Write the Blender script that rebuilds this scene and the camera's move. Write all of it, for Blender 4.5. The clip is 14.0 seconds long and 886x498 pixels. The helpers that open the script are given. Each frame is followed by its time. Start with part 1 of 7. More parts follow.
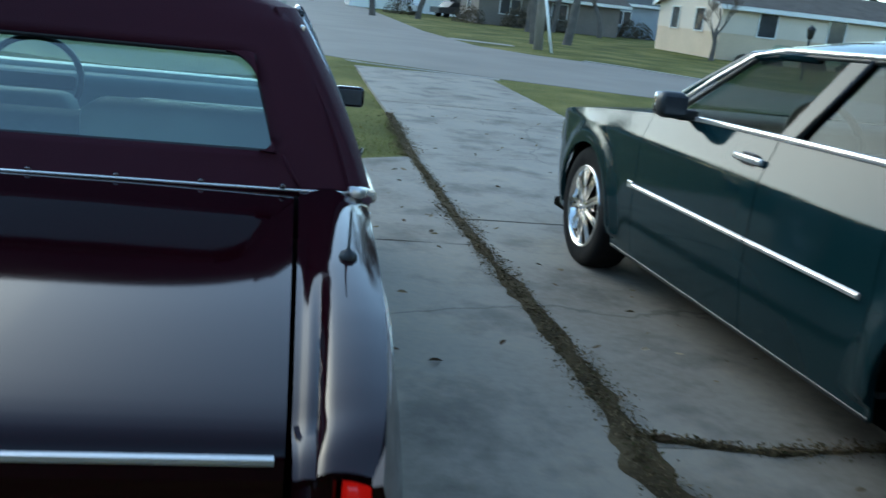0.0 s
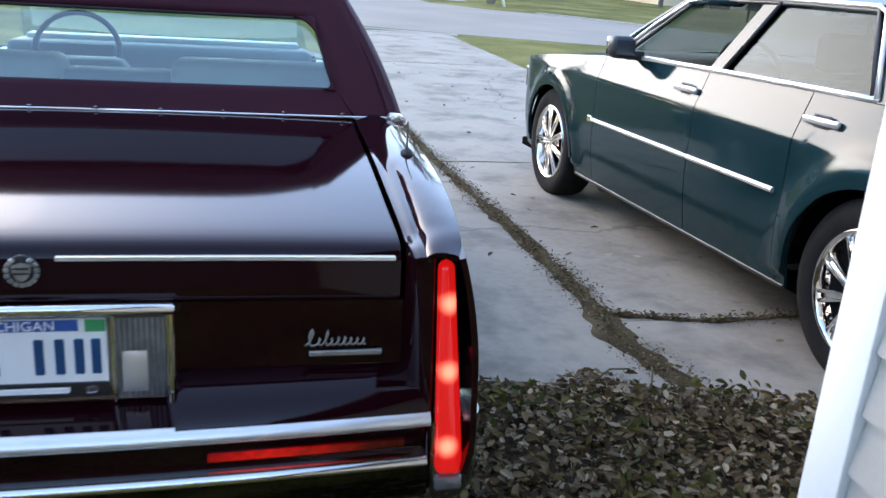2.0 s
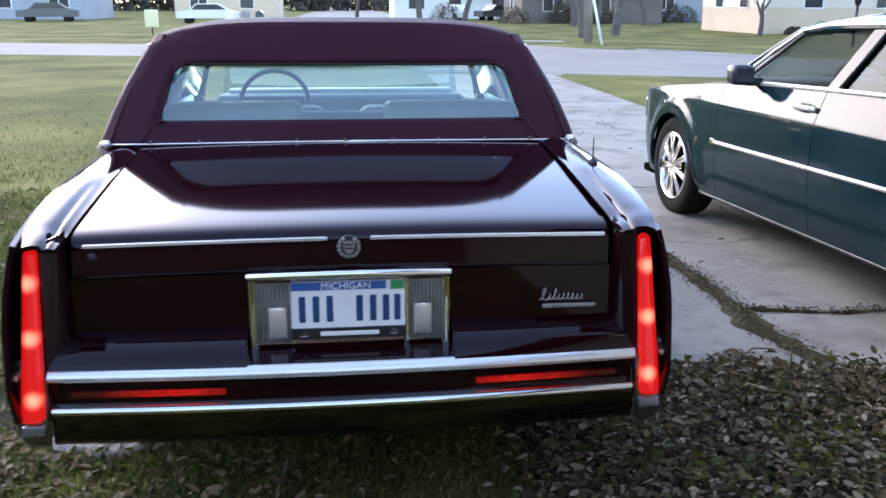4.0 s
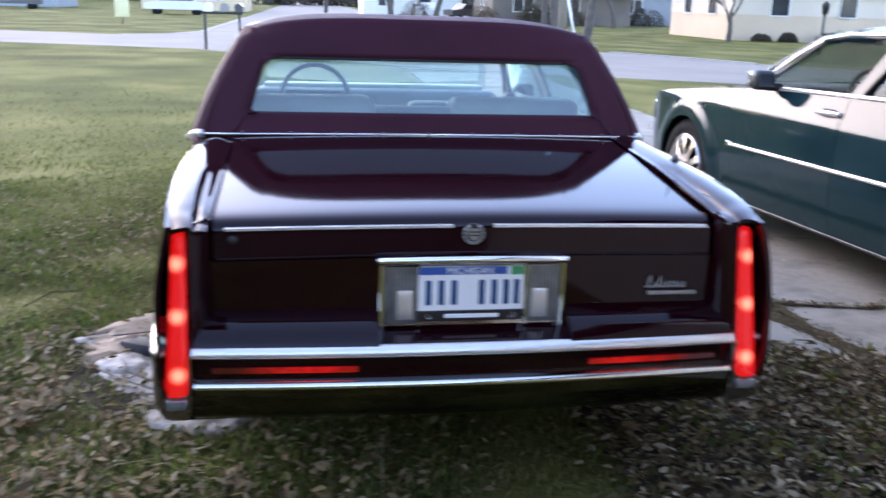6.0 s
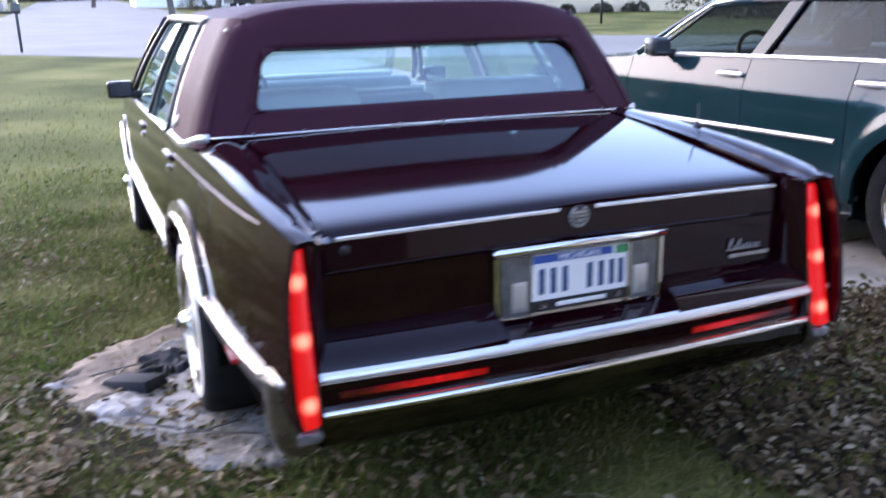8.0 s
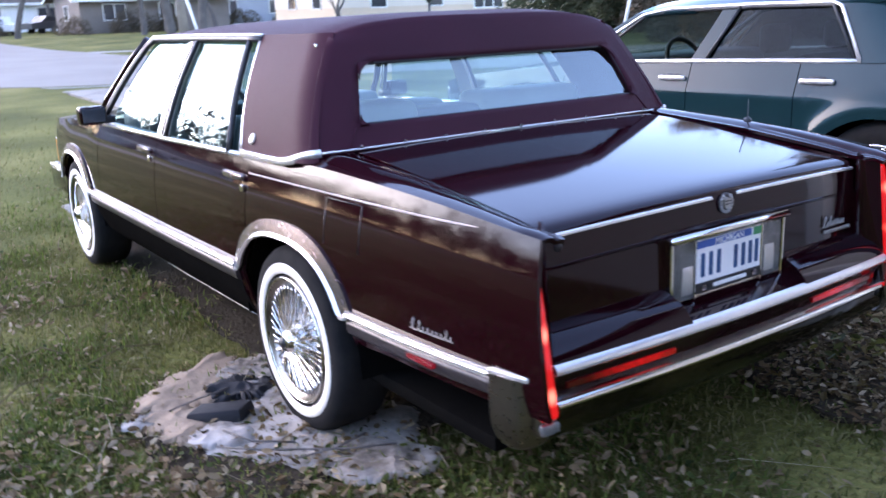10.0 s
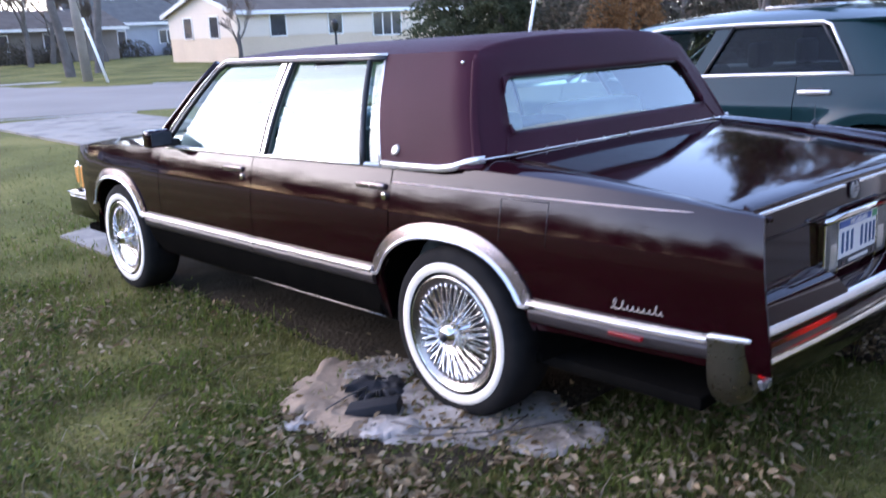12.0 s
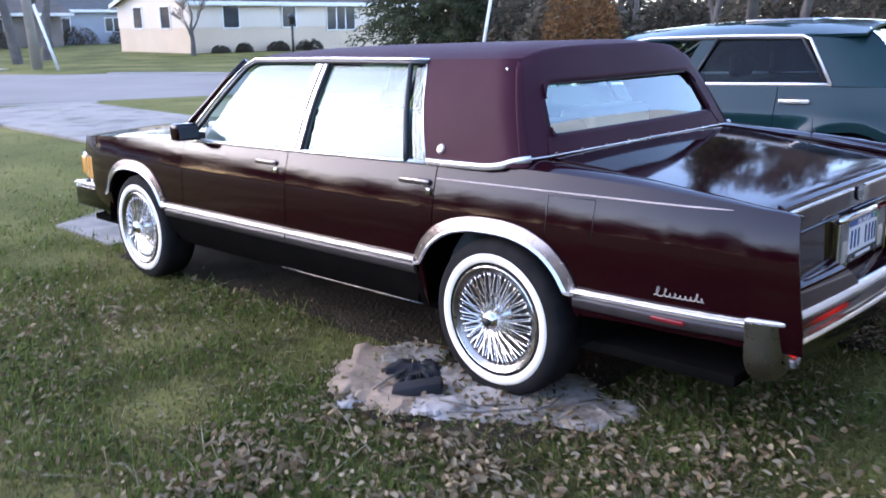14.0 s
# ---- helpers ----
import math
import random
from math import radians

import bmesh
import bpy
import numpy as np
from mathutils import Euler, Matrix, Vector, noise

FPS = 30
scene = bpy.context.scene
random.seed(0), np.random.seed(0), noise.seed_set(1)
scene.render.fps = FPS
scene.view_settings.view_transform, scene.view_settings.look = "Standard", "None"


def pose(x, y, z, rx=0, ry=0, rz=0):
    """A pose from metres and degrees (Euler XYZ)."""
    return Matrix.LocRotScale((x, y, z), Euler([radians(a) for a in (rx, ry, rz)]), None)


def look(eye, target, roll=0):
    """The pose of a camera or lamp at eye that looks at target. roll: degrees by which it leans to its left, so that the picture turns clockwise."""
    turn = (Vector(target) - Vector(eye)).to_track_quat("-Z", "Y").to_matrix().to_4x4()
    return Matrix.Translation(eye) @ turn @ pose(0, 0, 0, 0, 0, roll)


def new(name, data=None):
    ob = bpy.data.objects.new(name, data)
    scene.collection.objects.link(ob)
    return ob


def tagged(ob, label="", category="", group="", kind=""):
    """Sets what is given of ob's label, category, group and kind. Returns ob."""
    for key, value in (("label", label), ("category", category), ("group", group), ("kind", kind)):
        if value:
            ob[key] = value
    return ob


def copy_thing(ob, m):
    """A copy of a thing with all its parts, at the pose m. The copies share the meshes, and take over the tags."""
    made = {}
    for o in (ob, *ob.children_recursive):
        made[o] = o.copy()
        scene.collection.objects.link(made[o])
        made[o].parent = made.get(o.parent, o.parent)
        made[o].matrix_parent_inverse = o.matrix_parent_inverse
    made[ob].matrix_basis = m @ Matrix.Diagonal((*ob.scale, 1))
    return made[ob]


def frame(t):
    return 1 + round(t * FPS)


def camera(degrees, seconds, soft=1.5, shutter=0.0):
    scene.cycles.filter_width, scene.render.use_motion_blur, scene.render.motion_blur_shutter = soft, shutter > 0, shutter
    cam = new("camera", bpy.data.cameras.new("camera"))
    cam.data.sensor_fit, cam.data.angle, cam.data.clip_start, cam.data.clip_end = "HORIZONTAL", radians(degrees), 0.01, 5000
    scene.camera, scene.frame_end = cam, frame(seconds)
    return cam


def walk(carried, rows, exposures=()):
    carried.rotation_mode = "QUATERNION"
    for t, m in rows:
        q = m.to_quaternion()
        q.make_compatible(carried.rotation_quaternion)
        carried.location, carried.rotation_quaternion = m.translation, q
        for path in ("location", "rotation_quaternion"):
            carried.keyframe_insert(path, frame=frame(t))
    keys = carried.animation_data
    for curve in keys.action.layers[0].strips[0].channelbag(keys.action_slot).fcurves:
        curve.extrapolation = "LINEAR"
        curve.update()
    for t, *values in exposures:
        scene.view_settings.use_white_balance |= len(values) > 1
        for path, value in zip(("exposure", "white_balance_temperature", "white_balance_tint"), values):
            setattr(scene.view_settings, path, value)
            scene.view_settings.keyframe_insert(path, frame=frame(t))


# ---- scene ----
cam = camera(54.0, 14.0, soft=1.5, shutter=0.75)
PATH = [
    (0, (0.669, -0.844, 1.392), (1.029, 1.045, 0.844), 6.3),
    (0.5, (0.678, -1.035, 1.407), (1.09, 0.831, 0.82), 5.7),
    (1, (0.617, -1.181, 1.386), (0.936, 0.643, 0.629), 3.1),
    (1.5, (0.491, -1.326, 1.411), (0.854, 0.533, 0.769), 4.2),
    (2, (0.382, -1.522, 1.422), (0.83, 0.323, 0.793), 4.0),
    (2.5, (0.359, -1.664, 1.438), (0.669, 0.228, 0.869), 2.4),
    (3, (0.323, -1.803, 1.463), (0.567, 0.105, 0.913), 0.7),
    (3.5, (0.155, -1.957, 1.469), (0.396, -0.044, 0.938), 0.0),
    (3.7, (0.076, -2.049, 1.45), (0.295, -0.137, 0.908), 0.2),
    (5.8, (-0.366, -2.182, 1.45), (-0.016, -0.29, 0.904), 1.5),
    (6, (-0.45, -2.175, 1.451), (-0.136, -0.277, 0.903), 1.9),
    (6.5, (-0.554, -2.129, 1.443), (-0.278, -0.223, 0.902), 2.8),
    (7, (-0.664, -1.983, 1.433), (-0.199, -0.124, 0.86), 3.3),
    (7.5, (-0.842, -1.895, 1.435), (-0.285, -0.052, 0.891), 3.2),
    (8, (-1.188, -1.849, 1.431), (-0.442, -0.085, 0.854), -0.7),
    (8.2, (-1.284, -1.811, 1.464), (-0.575, -0.052, 0.828), -0.0),
    (10.3, (-2.19, -1.398, 1.413), (-1.051, 0.167, 0.909), -1.9),
    (10.5, (-2.283, -1.338, 1.407), (-1.137, 0.235, 0.945), -2.2),
    (11, (-2.48, -1.208, 1.418), (-1.32, 0.351, 0.944), -3.4),
    (11.5, (-2.7, -1.171, 1.401), (-1.394, 0.279, 0.964), -1.8),
    (12, (-2.922, -1.139, 1.429), (-1.622, 0.298, 0.933), -2.3),
    (12.5, (-3.01, -1.015, 1.401), (-1.653, 0.348, 0.852), -1.4),
    (13, (-3.101, -0.944, 1.473), (-1.76, 0.468, 1.016), -4.0),
    (13.5, (-3.291, -0.953, 1.477), (-1.889, 0.395, 1.01), -2.0),
    (14, (-3.371, -1.055, 1.483), (-1.982, 0.292, 0.977), -0.6),
]
EXPOSURES = [(0, 1.98, 6500, -8), (0.5, 2.33, 6800, 1), (1, 2.82, 7150, 7), (2, 3.08, 7300, 11), (3, 3.1, 7250, 14), (6, 3.22, 7150, 21), (8, 3.3, 6900, 24), (10.5, 3.22, 6800, 25), (11.5, 2.86, 6800, 25), (12.5, 3.0, 6800, 25), (13, 2.97, 6800, 25), (13.5, 2.88, 6750, 24), (14, 3.03, 6700, 22)]
walk(cam, [(t, look(eye, target, roll)) for t, eye, target, roll in PATH], EXPOSURES)


# ---------- world, sun, exposure ----------
world = bpy.data.worlds.new("world")
scene.world = world
world.use_nodes = True
wn = world.node_tree
sky = wn.nodes.new("ShaderNodeTexSky")
sky.sky_type, sky.sun_disc = "NISHITA", False
sky.sun_elevation, sky.sun_rotation = radians(25), radians(-33)
sky.air_density, sky.dust_density, sky.ozone_density = 0.75, 0.6, 2.2
wn.links.new(sky.outputs[0], wn.nodes["Background"].inputs[0])
wn.nodes["Background"].inputs[1].default_value = 0.15
sun = new("sun", bpy.data.lights.new("sun", "SUN"))
sun.data.energy, sun.data.angle, sun.data.color = 0.03, radians(40), (1.0, 0.92, 0.82)
sun.matrix_world = look((-54.0, 84.0, 34.0), (0, 0, 0))


# ---------- materials ----------
def nodes_of(name):
    m = bpy.data.materials.new(name)
    m.use_nodes = True
    t = m.node_tree
    return m, t, t.nodes["Principled BSDF"]


def warm(c):
    """The cool evening sky asks for slightly warmer surface colours."""
    return min(0.95, c[0] * 1.06), c[1], c[2] * 0.90


def surf(name, c1, c2=None, scale=4.0, rough=0.6, metal=0.0, bump=0.0, fine=40.0, coat=0.0, spec=0.5, rvar=0.08, local=False,
         c3=None, spread=0.25, dist=0.01, coarse=0.0, coat_ior=1.5, coat_rough=0.02):
    """A surface of two or three mottled colours at two scales, with relief."""
    m, t, b = nodes_of(name)
    n, l = t.nodes, t.links
    c2 = c2 or tuple(x * 0.75 for x in c1)
    c1, c2, c3 = warm(c1), warm(c2), warm(c3) if c3 else None
    if local:
        src = n.new("ShaderNodeTexCoord").outputs["Object"]
    else:
        src = n.new("ShaderNodeNewGeometry").outputs["Position"]
    big, small = n.new("ShaderNodeTexNoise"), n.new("ShaderNodeTexNoise")
    for tex, s, d in ((big, scale, 5.0), (small, fine, 4.0)):
        tex.inputs["Scale"].default_value, tex.inputs["Detail"].default_value = s, d
        l.new(src, tex.inputs["Vector"])
    add = n.new("ShaderNodeMath")
    add.operation = "MULTIPLY_ADD"
    add.inputs[1].default_value = 0.45
    l.new(small.outputs[0], add.inputs[0])
    l.new(big.outputs[0], add.inputs[2])
    ramp = n.new("ShaderNodeValToRGB")
    e = ramp.color_ramp.elements
    e[0].position, e[1].position = 0.725 - spread, 0.725 + spread
    e[0].color, e[1].color = (*c1, 1), (*c2, 1)
    if c3:
        k = e.new(0.725)
        k.color = (*c3, 1)
    l.new(add.outputs[0], ramp.inputs[0])
    l.new(ramp.outputs[0], b.inputs["Base Color"])
    if rvar:
        mr = n.new("ShaderNodeMapRange")
        mr.inputs[3].default_value, mr.inputs[4].default_value = max(0.0, rough - rvar), min(1, rough + rvar)
        l.new(small.outputs[0], mr.inputs[0])
        l.new(mr.outputs[0], b.inputs["Roughness"])
    else:
        b.inputs["Roughness"].default_value = rough
    b.inputs["Metallic"].default_value = metal
    b.inputs["Specular IOR Level"].default_value = spec
    b.inputs["Coat Weight"].default_value = coat
    b.inputs["Coat Roughness"].default_value = coat_rough
    b.inputs["Coat IOR"].default_value = coat_ior
    if bump:
        bp = n.new("ShaderNodeBump")
        bp.inputs["Strength"].default_value, bp.inputs["Distance"].default_value = bump, dist
        l.new(small.outputs[0], bp.inputs["Height"])
        if coarse:
            b2 = n.new("ShaderNodeBump")
            b2.inputs["Strength"].default_value, b2.inputs["Distance"].default_value = coarse, dist * 4
            l.new(big.outputs[0], b2.inputs["Height"])
            l.new(b2.outputs[0], bp.inputs["Normal"])
        l.new(bp.outputs[0], b.inputs["Normal"])
    return m


def island(name, cols, rough=0.8, trans=0.0, per_object=False):
    """Loose pieces, each in a colour of its own."""
    m, t, b = nodes_of(name)
    n, l = t.nodes, t.links
    if per_object:
        rnd = n.new("ShaderNodeObjectInfo").outputs["Random"]
    else:
        rnd = n.new("ShaderNodeNewGeometry").outputs["Random Per Island"]
    ramp = n.new("ShaderNodeValToRGB")
    ramp.color_ramp.interpolation = "LINEAR"
    e = ramp.color_ramp.elements
    cols = [warm(c) for c in cols]
    e[0].color, e[1].color = (*cols[0], 1), (*cols[-1], 1)
    for i, c in enumerate(cols[1:-1]):
        k = e.new((i + 1) / (len(cols) - 1))
        k.color = (*c, 1)
    l.new(rnd, ramp.inputs[0])
    tex = n.new("ShaderNodeTexNoise")
    tex.inputs["Scale"].default_value = 60
    mix = n.new("ShaderNodeMix")
    mix.data_type, mix.blend_type = "RGBA", "MULTIPLY"
    mix.inputs[0].default_value = 0.5
    l.new(ramp.outputs[0], mix.inputs[6])
    l.new(tex.outputs[0], mix.inputs[7])
    l.new(mix.outputs[2], b.inputs["Base Color"])
    b.inputs["Roughness"].default_value = rough
    b.inputs["Specular IOR Level"].default_value = 0.15
    if trans:
        tl, ms = n.new("ShaderNodeBsdfTranslucent"), n.new("ShaderNodeMixShader")
        ms.inputs[0].default_value = trans
        l.new(mix.outputs[2], tl.inputs[0])
        l.new(b.outputs[0], ms.inputs[1])
        l.new(tl.outputs[0], ms.inputs[2])
        l.new(ms.outputs[0], n["Material Output"].inputs[0])
    return m


def glass(name, tint, gloss=0.1, ior=1.5, sheen=(1.0, 1.0, 1.0)):
    """Thin car glass: a tinted see-through sheet with a sky-reflecting face."""
    m, t, b = nodes_of(name)
    n, l = t.nodes, t.links
    n.remove(b)
    tr, gl, mix = n.new("ShaderNodeBsdfTransparent"), n.new("ShaderNodeBsdfGlossy"), n.new("ShaderNodeMixShader")
    tr.inputs[0].default_value = (*tint, 1)
    gl.inputs["Roughness"].default_value = 0.01
    gl.inputs[0].default_value = (*sheen, 1)
    lw = n.new("ShaderNodeFresnel")
    lw.inputs[0].default_value = ior
    ad = n.new("ShaderNodeMath")
    ad.inputs[1].default_value = gloss
    ad.use_clamp = True
    l.new(lw.outputs[0], ad.inputs[0])
    l.new(ad.outputs[0], mix.inputs[0])
    l.new(tr.outputs[0], mix.inputs[1])
    l.new(gl.outputs[0], mix.inputs[2])
    l.new(mix.outputs[0], n["Material Output"].inputs[0])
    return m


def glow_mat(name, col, power, base):
    m, t, b = nodes_of(name)
    b.inputs["Base Color"].default_value = (*base, 1)
    b.inputs["Roughness"].default_value = 0.15
    b.inputs["Emission Color"].default_value = (*col, 1)
    b.inputs["Emission Strength"].default_value = power
    b.inputs["Coat Weight"].default_value = 0.6
    return m


PAINT = surf("burgundy_paint", (0.0090, 0.0008, 0.0022), (0.0116, 0.0010, 0.0028), 3, 0.4, 0.0, coat=1.0, fine=300, rvar=0.0, spec=0.0, coat_ior=1.35, coat_rough=0.06)
VINYL = surf("burgundy_vinyl", (0.032, 0.0042, 0.0105), (0.044, 0.0068, 0.0155), 2.5, 0.62, spec=0.16, bump=0.35, fine=420, dist=0.002)
CHROME = surf("chrome", (0.82, 0.82, 0.84), (0.70, 0.70, 0.72), 8, 0.07, 1.0, rvar=0.05, fine=90)
BRIGHT = surf("bright_trim", (0.84, 0.83, 0.84), (0.72, 0.71, 0.73), 6, 0.25, 0.7, rvar=0.02, fine=20)
PINSTRIPE = surf("pale_pinstripe", (0.50, 0.42, 0.42), (0.40, 0.33, 0.33), 12, 0.4)
CAPCHROME = surf("dull_chrome", (0.25, 0.245, 0.25), (0.20, 0.195, 0.20), 10, 0.28, 1.0, rvar=0.03, fine=60)
RUBSTRIP = surf("dark_rub_strip", (0.045, 0.039, 0.042), (0.030, 0.026, 0.028), 8, 0.32, 0.1, spec=0.35)
RIMDARK = surf("dark_rim_dish", (0.10, 0.10, 0.11), (0.05, 0.05, 0.055), 20, 0.35, 0.8)
# Chrome with its colour lowered, so the mirrored grass stays dark.
BUMPER = surf("darkened_chrome", (0.075, 0.073, 0.070), (0.040, 0.039, 0.038), 9, 0.06, 1.0, rvar=0.04, fine=70)
MOULD = surf("rub_strip_grey", (0.23, 0.20, 0.215), (0.19, 0.165, 0.18), 5, 0.25, 0.85, coat=0.2)
BLACK = surf("black_trim", (0.012, 0.012, 0.013), (0.02, 0.02, 0.02), 6, 0.45, bump=0.05)
RUBBER = surf("tyre_rubber", (0.011, 0.011, 0.012), (0.020, 0.019, 0.019), 14, 0.85, spec=0.08, bump=0.25, fine=160, dist=0.003)
WHITEWALL = surf("whitewall", (0.80, 0.76, 0.70), (0.66, 0.62, 0.56), 9, 0.6, fine=60)
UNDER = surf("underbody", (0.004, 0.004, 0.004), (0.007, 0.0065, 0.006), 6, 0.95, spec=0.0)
REDLENS = glow_mat("red_tail_lens", (1.0, 0.014, 0.012), 0.095, (0.20, 0.006, 0.007))


def bulb_spots(m, heights, width, gain):
    """Paints a bright spot for each bulb into a lens's emission, at the given heights."""
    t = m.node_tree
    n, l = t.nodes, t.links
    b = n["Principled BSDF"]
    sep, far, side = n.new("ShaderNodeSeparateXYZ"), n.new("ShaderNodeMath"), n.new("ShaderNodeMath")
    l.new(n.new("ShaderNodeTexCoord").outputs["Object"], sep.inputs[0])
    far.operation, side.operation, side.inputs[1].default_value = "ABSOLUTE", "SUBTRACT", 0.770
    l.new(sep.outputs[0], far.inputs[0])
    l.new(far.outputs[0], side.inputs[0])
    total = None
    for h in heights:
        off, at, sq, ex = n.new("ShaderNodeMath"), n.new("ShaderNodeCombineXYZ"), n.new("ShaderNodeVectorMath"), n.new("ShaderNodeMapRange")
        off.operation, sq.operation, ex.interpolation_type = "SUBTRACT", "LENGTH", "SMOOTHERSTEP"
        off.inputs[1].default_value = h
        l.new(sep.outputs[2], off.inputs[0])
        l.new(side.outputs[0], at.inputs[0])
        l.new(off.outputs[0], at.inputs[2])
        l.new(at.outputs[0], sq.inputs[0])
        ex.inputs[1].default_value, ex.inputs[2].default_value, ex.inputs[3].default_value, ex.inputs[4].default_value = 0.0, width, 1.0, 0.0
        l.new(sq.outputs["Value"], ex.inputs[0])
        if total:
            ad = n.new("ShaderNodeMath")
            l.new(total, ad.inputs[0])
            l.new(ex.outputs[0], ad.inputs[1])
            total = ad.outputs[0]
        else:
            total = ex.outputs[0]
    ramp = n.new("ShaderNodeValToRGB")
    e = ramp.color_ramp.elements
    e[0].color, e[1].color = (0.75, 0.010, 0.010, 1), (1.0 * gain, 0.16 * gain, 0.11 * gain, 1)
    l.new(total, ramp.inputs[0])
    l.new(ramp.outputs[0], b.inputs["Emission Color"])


# Bright spots are painted into the lens glow; nothing sits behind it.
bulb_spots(REDLENS, (0.748, 0.616, 0.468), 0.030, 4.5)
REDDIM = glow_mat("red_reflector", (1.0, 0.008, 0.010), 0.022, (0.26, 0.008, 0.010))


def painted_gleam(m, at, width, low):
    """Paints a reflector bar's gleam as emission, bright round its middle and dim at its ends."""
    t = m.node_tree
    n, l = t.nodes, t.links
    b = n["Principled BSDF"]
    sep, far, off, dist, fall, grain, mul = (n.new(k) for k in ("ShaderNodeSeparateXYZ", "ShaderNodeMath", "ShaderNodeMath", "ShaderNodeMath", "ShaderNodeMapRange", "ShaderNodeTexNoise", "ShaderNodeMath"))
    co = n.new("ShaderNodeTexCoord").outputs["Object"]
    l.new(co, sep.inputs[0])
    l.new(co, grain.inputs["Vector"])
    grain.inputs["Scale"].default_value = 55
    far.operation, off.operation, dist.operation, mul.operation = "ABSOLUTE", "SUBTRACT", "ABSOLUTE", "MULTIPLY"
    off.inputs[1].default_value = at
    l.new(sep.outputs[0], far.inputs[0])
    l.new(far.outputs[0], off.inputs[0])
    l.new(off.outputs[0], dist.inputs[0])
    fall.interpolation_type = "SMOOTHSTEP"
    fall.inputs[1].default_value, fall.inputs[2].default_value, fall.inputs[3].default_value, fall.inputs[4].default_value = 0.0, width, b.inputs["Emission Strength"].default_value, low
    l.new(dist.outputs[0], fall.inputs[0])
    l.new(fall.outputs[0], mul.inputs[0])
    l.new(grain.outputs[0], mul.inputs[1])
    l.new(mul.outputs[0], b.inputs["Emission Strength"])


# The bumper reflectors are no lamps; their gleam is painted as emission.
REDBAR = glow_mat("red_bumper_reflector", (1.0, 0.012, 0.014), 0.11, (0.010, 0.001, 0.001))
painted_gleam(REDBAR, 0.44, 0.20, 0.006)
REDMARK = glow_mat("red_side_marker", (1.0, 0.02, 0.04), 0.015, (0.10, 0.006, 0.012))
CLEAR = surf("clear_lens", (0.22, 0.23, 0.25), (0.12, 0.125, 0.14), 25, 0.12, 0.5, bump=0.2, fine=260, coat=0.8, dist=0.002)
AMBER = glow_mat("amber_lens", (1.0, 0.45, 0.05), 0.004, (0.55, 0.24, 0.06))
GLASS = glass("tinted_glass", (0.66, 0.82, 0.81), 0.14)
CABINGLASS = glass("clear_side_glass", (0.34, 0.40, 0.35), 0.0, 1.05)
DUSKGLASS = glass("grey_side_glass", (0.12, 0.155, 0.18), 0.0, 1.24, (0.84, 0.96, 1.0))
SIDEGLASS = glass("side_glass", (0.46, 0.64, 0.64), 0.015, 1.46, (0.80, 0.97, 0.96))
REARGLASS = glass("rear_glass", (0.70, 0.88, 0.80), 0.12, 1.5, (0.94, 1.0, 0.94))
DARKGLASS = glass("dark_tinted_glass", (0.10, 0.12, 0.14), 0.10)
LEATHER = surf("grey_blue_leather", (0.44, 0.46, 0.44), (0.36, 0.38, 0.365), 6, 0.5, bump=0.15, fine=160, dist=0.003)
SEATGREY = surf("slate_grey_trim", (0.17, 0.20, 0.22), (0.13, 0.155, 0.17), 6, 0.6, bump=0.1, fine=120, dist=0.003)
DASH = surf("grey_dash", (0.07, 0.08, 0.095), (0.05, 0.055, 0.065), 6, 0.6, bump=0.1)
GREEN = surf("dark_green_paint", (0.0062, 0.0220, 0.0265), (0.0076, 0.0265, 0.032), 3, 0.4, 0.0, coat=0.70, fine=300, rvar=0.0, spec=0.0, coat_ior=1.45, coat_rough=0.07)
PLATEWHITE = surf("plate_white", (0.88, 0.89, 0.91), (0.82, 0.83, 0.86), 12, 0.35)
BARBLUE = surf("plate_ink", (0.012, 0.075, 0.20), (0.010, 0.055, 0.15), 12, 0.35)
PLATEBLUE = surf("plate_blue", (0.03, 0.11, 0.42), (0.03, 0.09, 0.34), 12, 0.35)
STICKER = surf("green_sticker", (0.05, 0.36, 0.14), (0.04, 0.28, 0.11), 20, 0.4)
SILVERTXT = surf("silver_badge", (0.40, 0.385, 0.37), (0.27, 0.26, 0.25), 60, 0.35, 0.5)
CONCRETE = surf("driveway_concrete", (0.178, 0.155, 0.126), (0.305, 0.267, 0.218), 1.1, 0.78, spec=0.28, bump=0.4, fine=22, spread=0.30, dist=0.006,
                c3=(0.245, 0.225, 0.200), coarse=0.15)


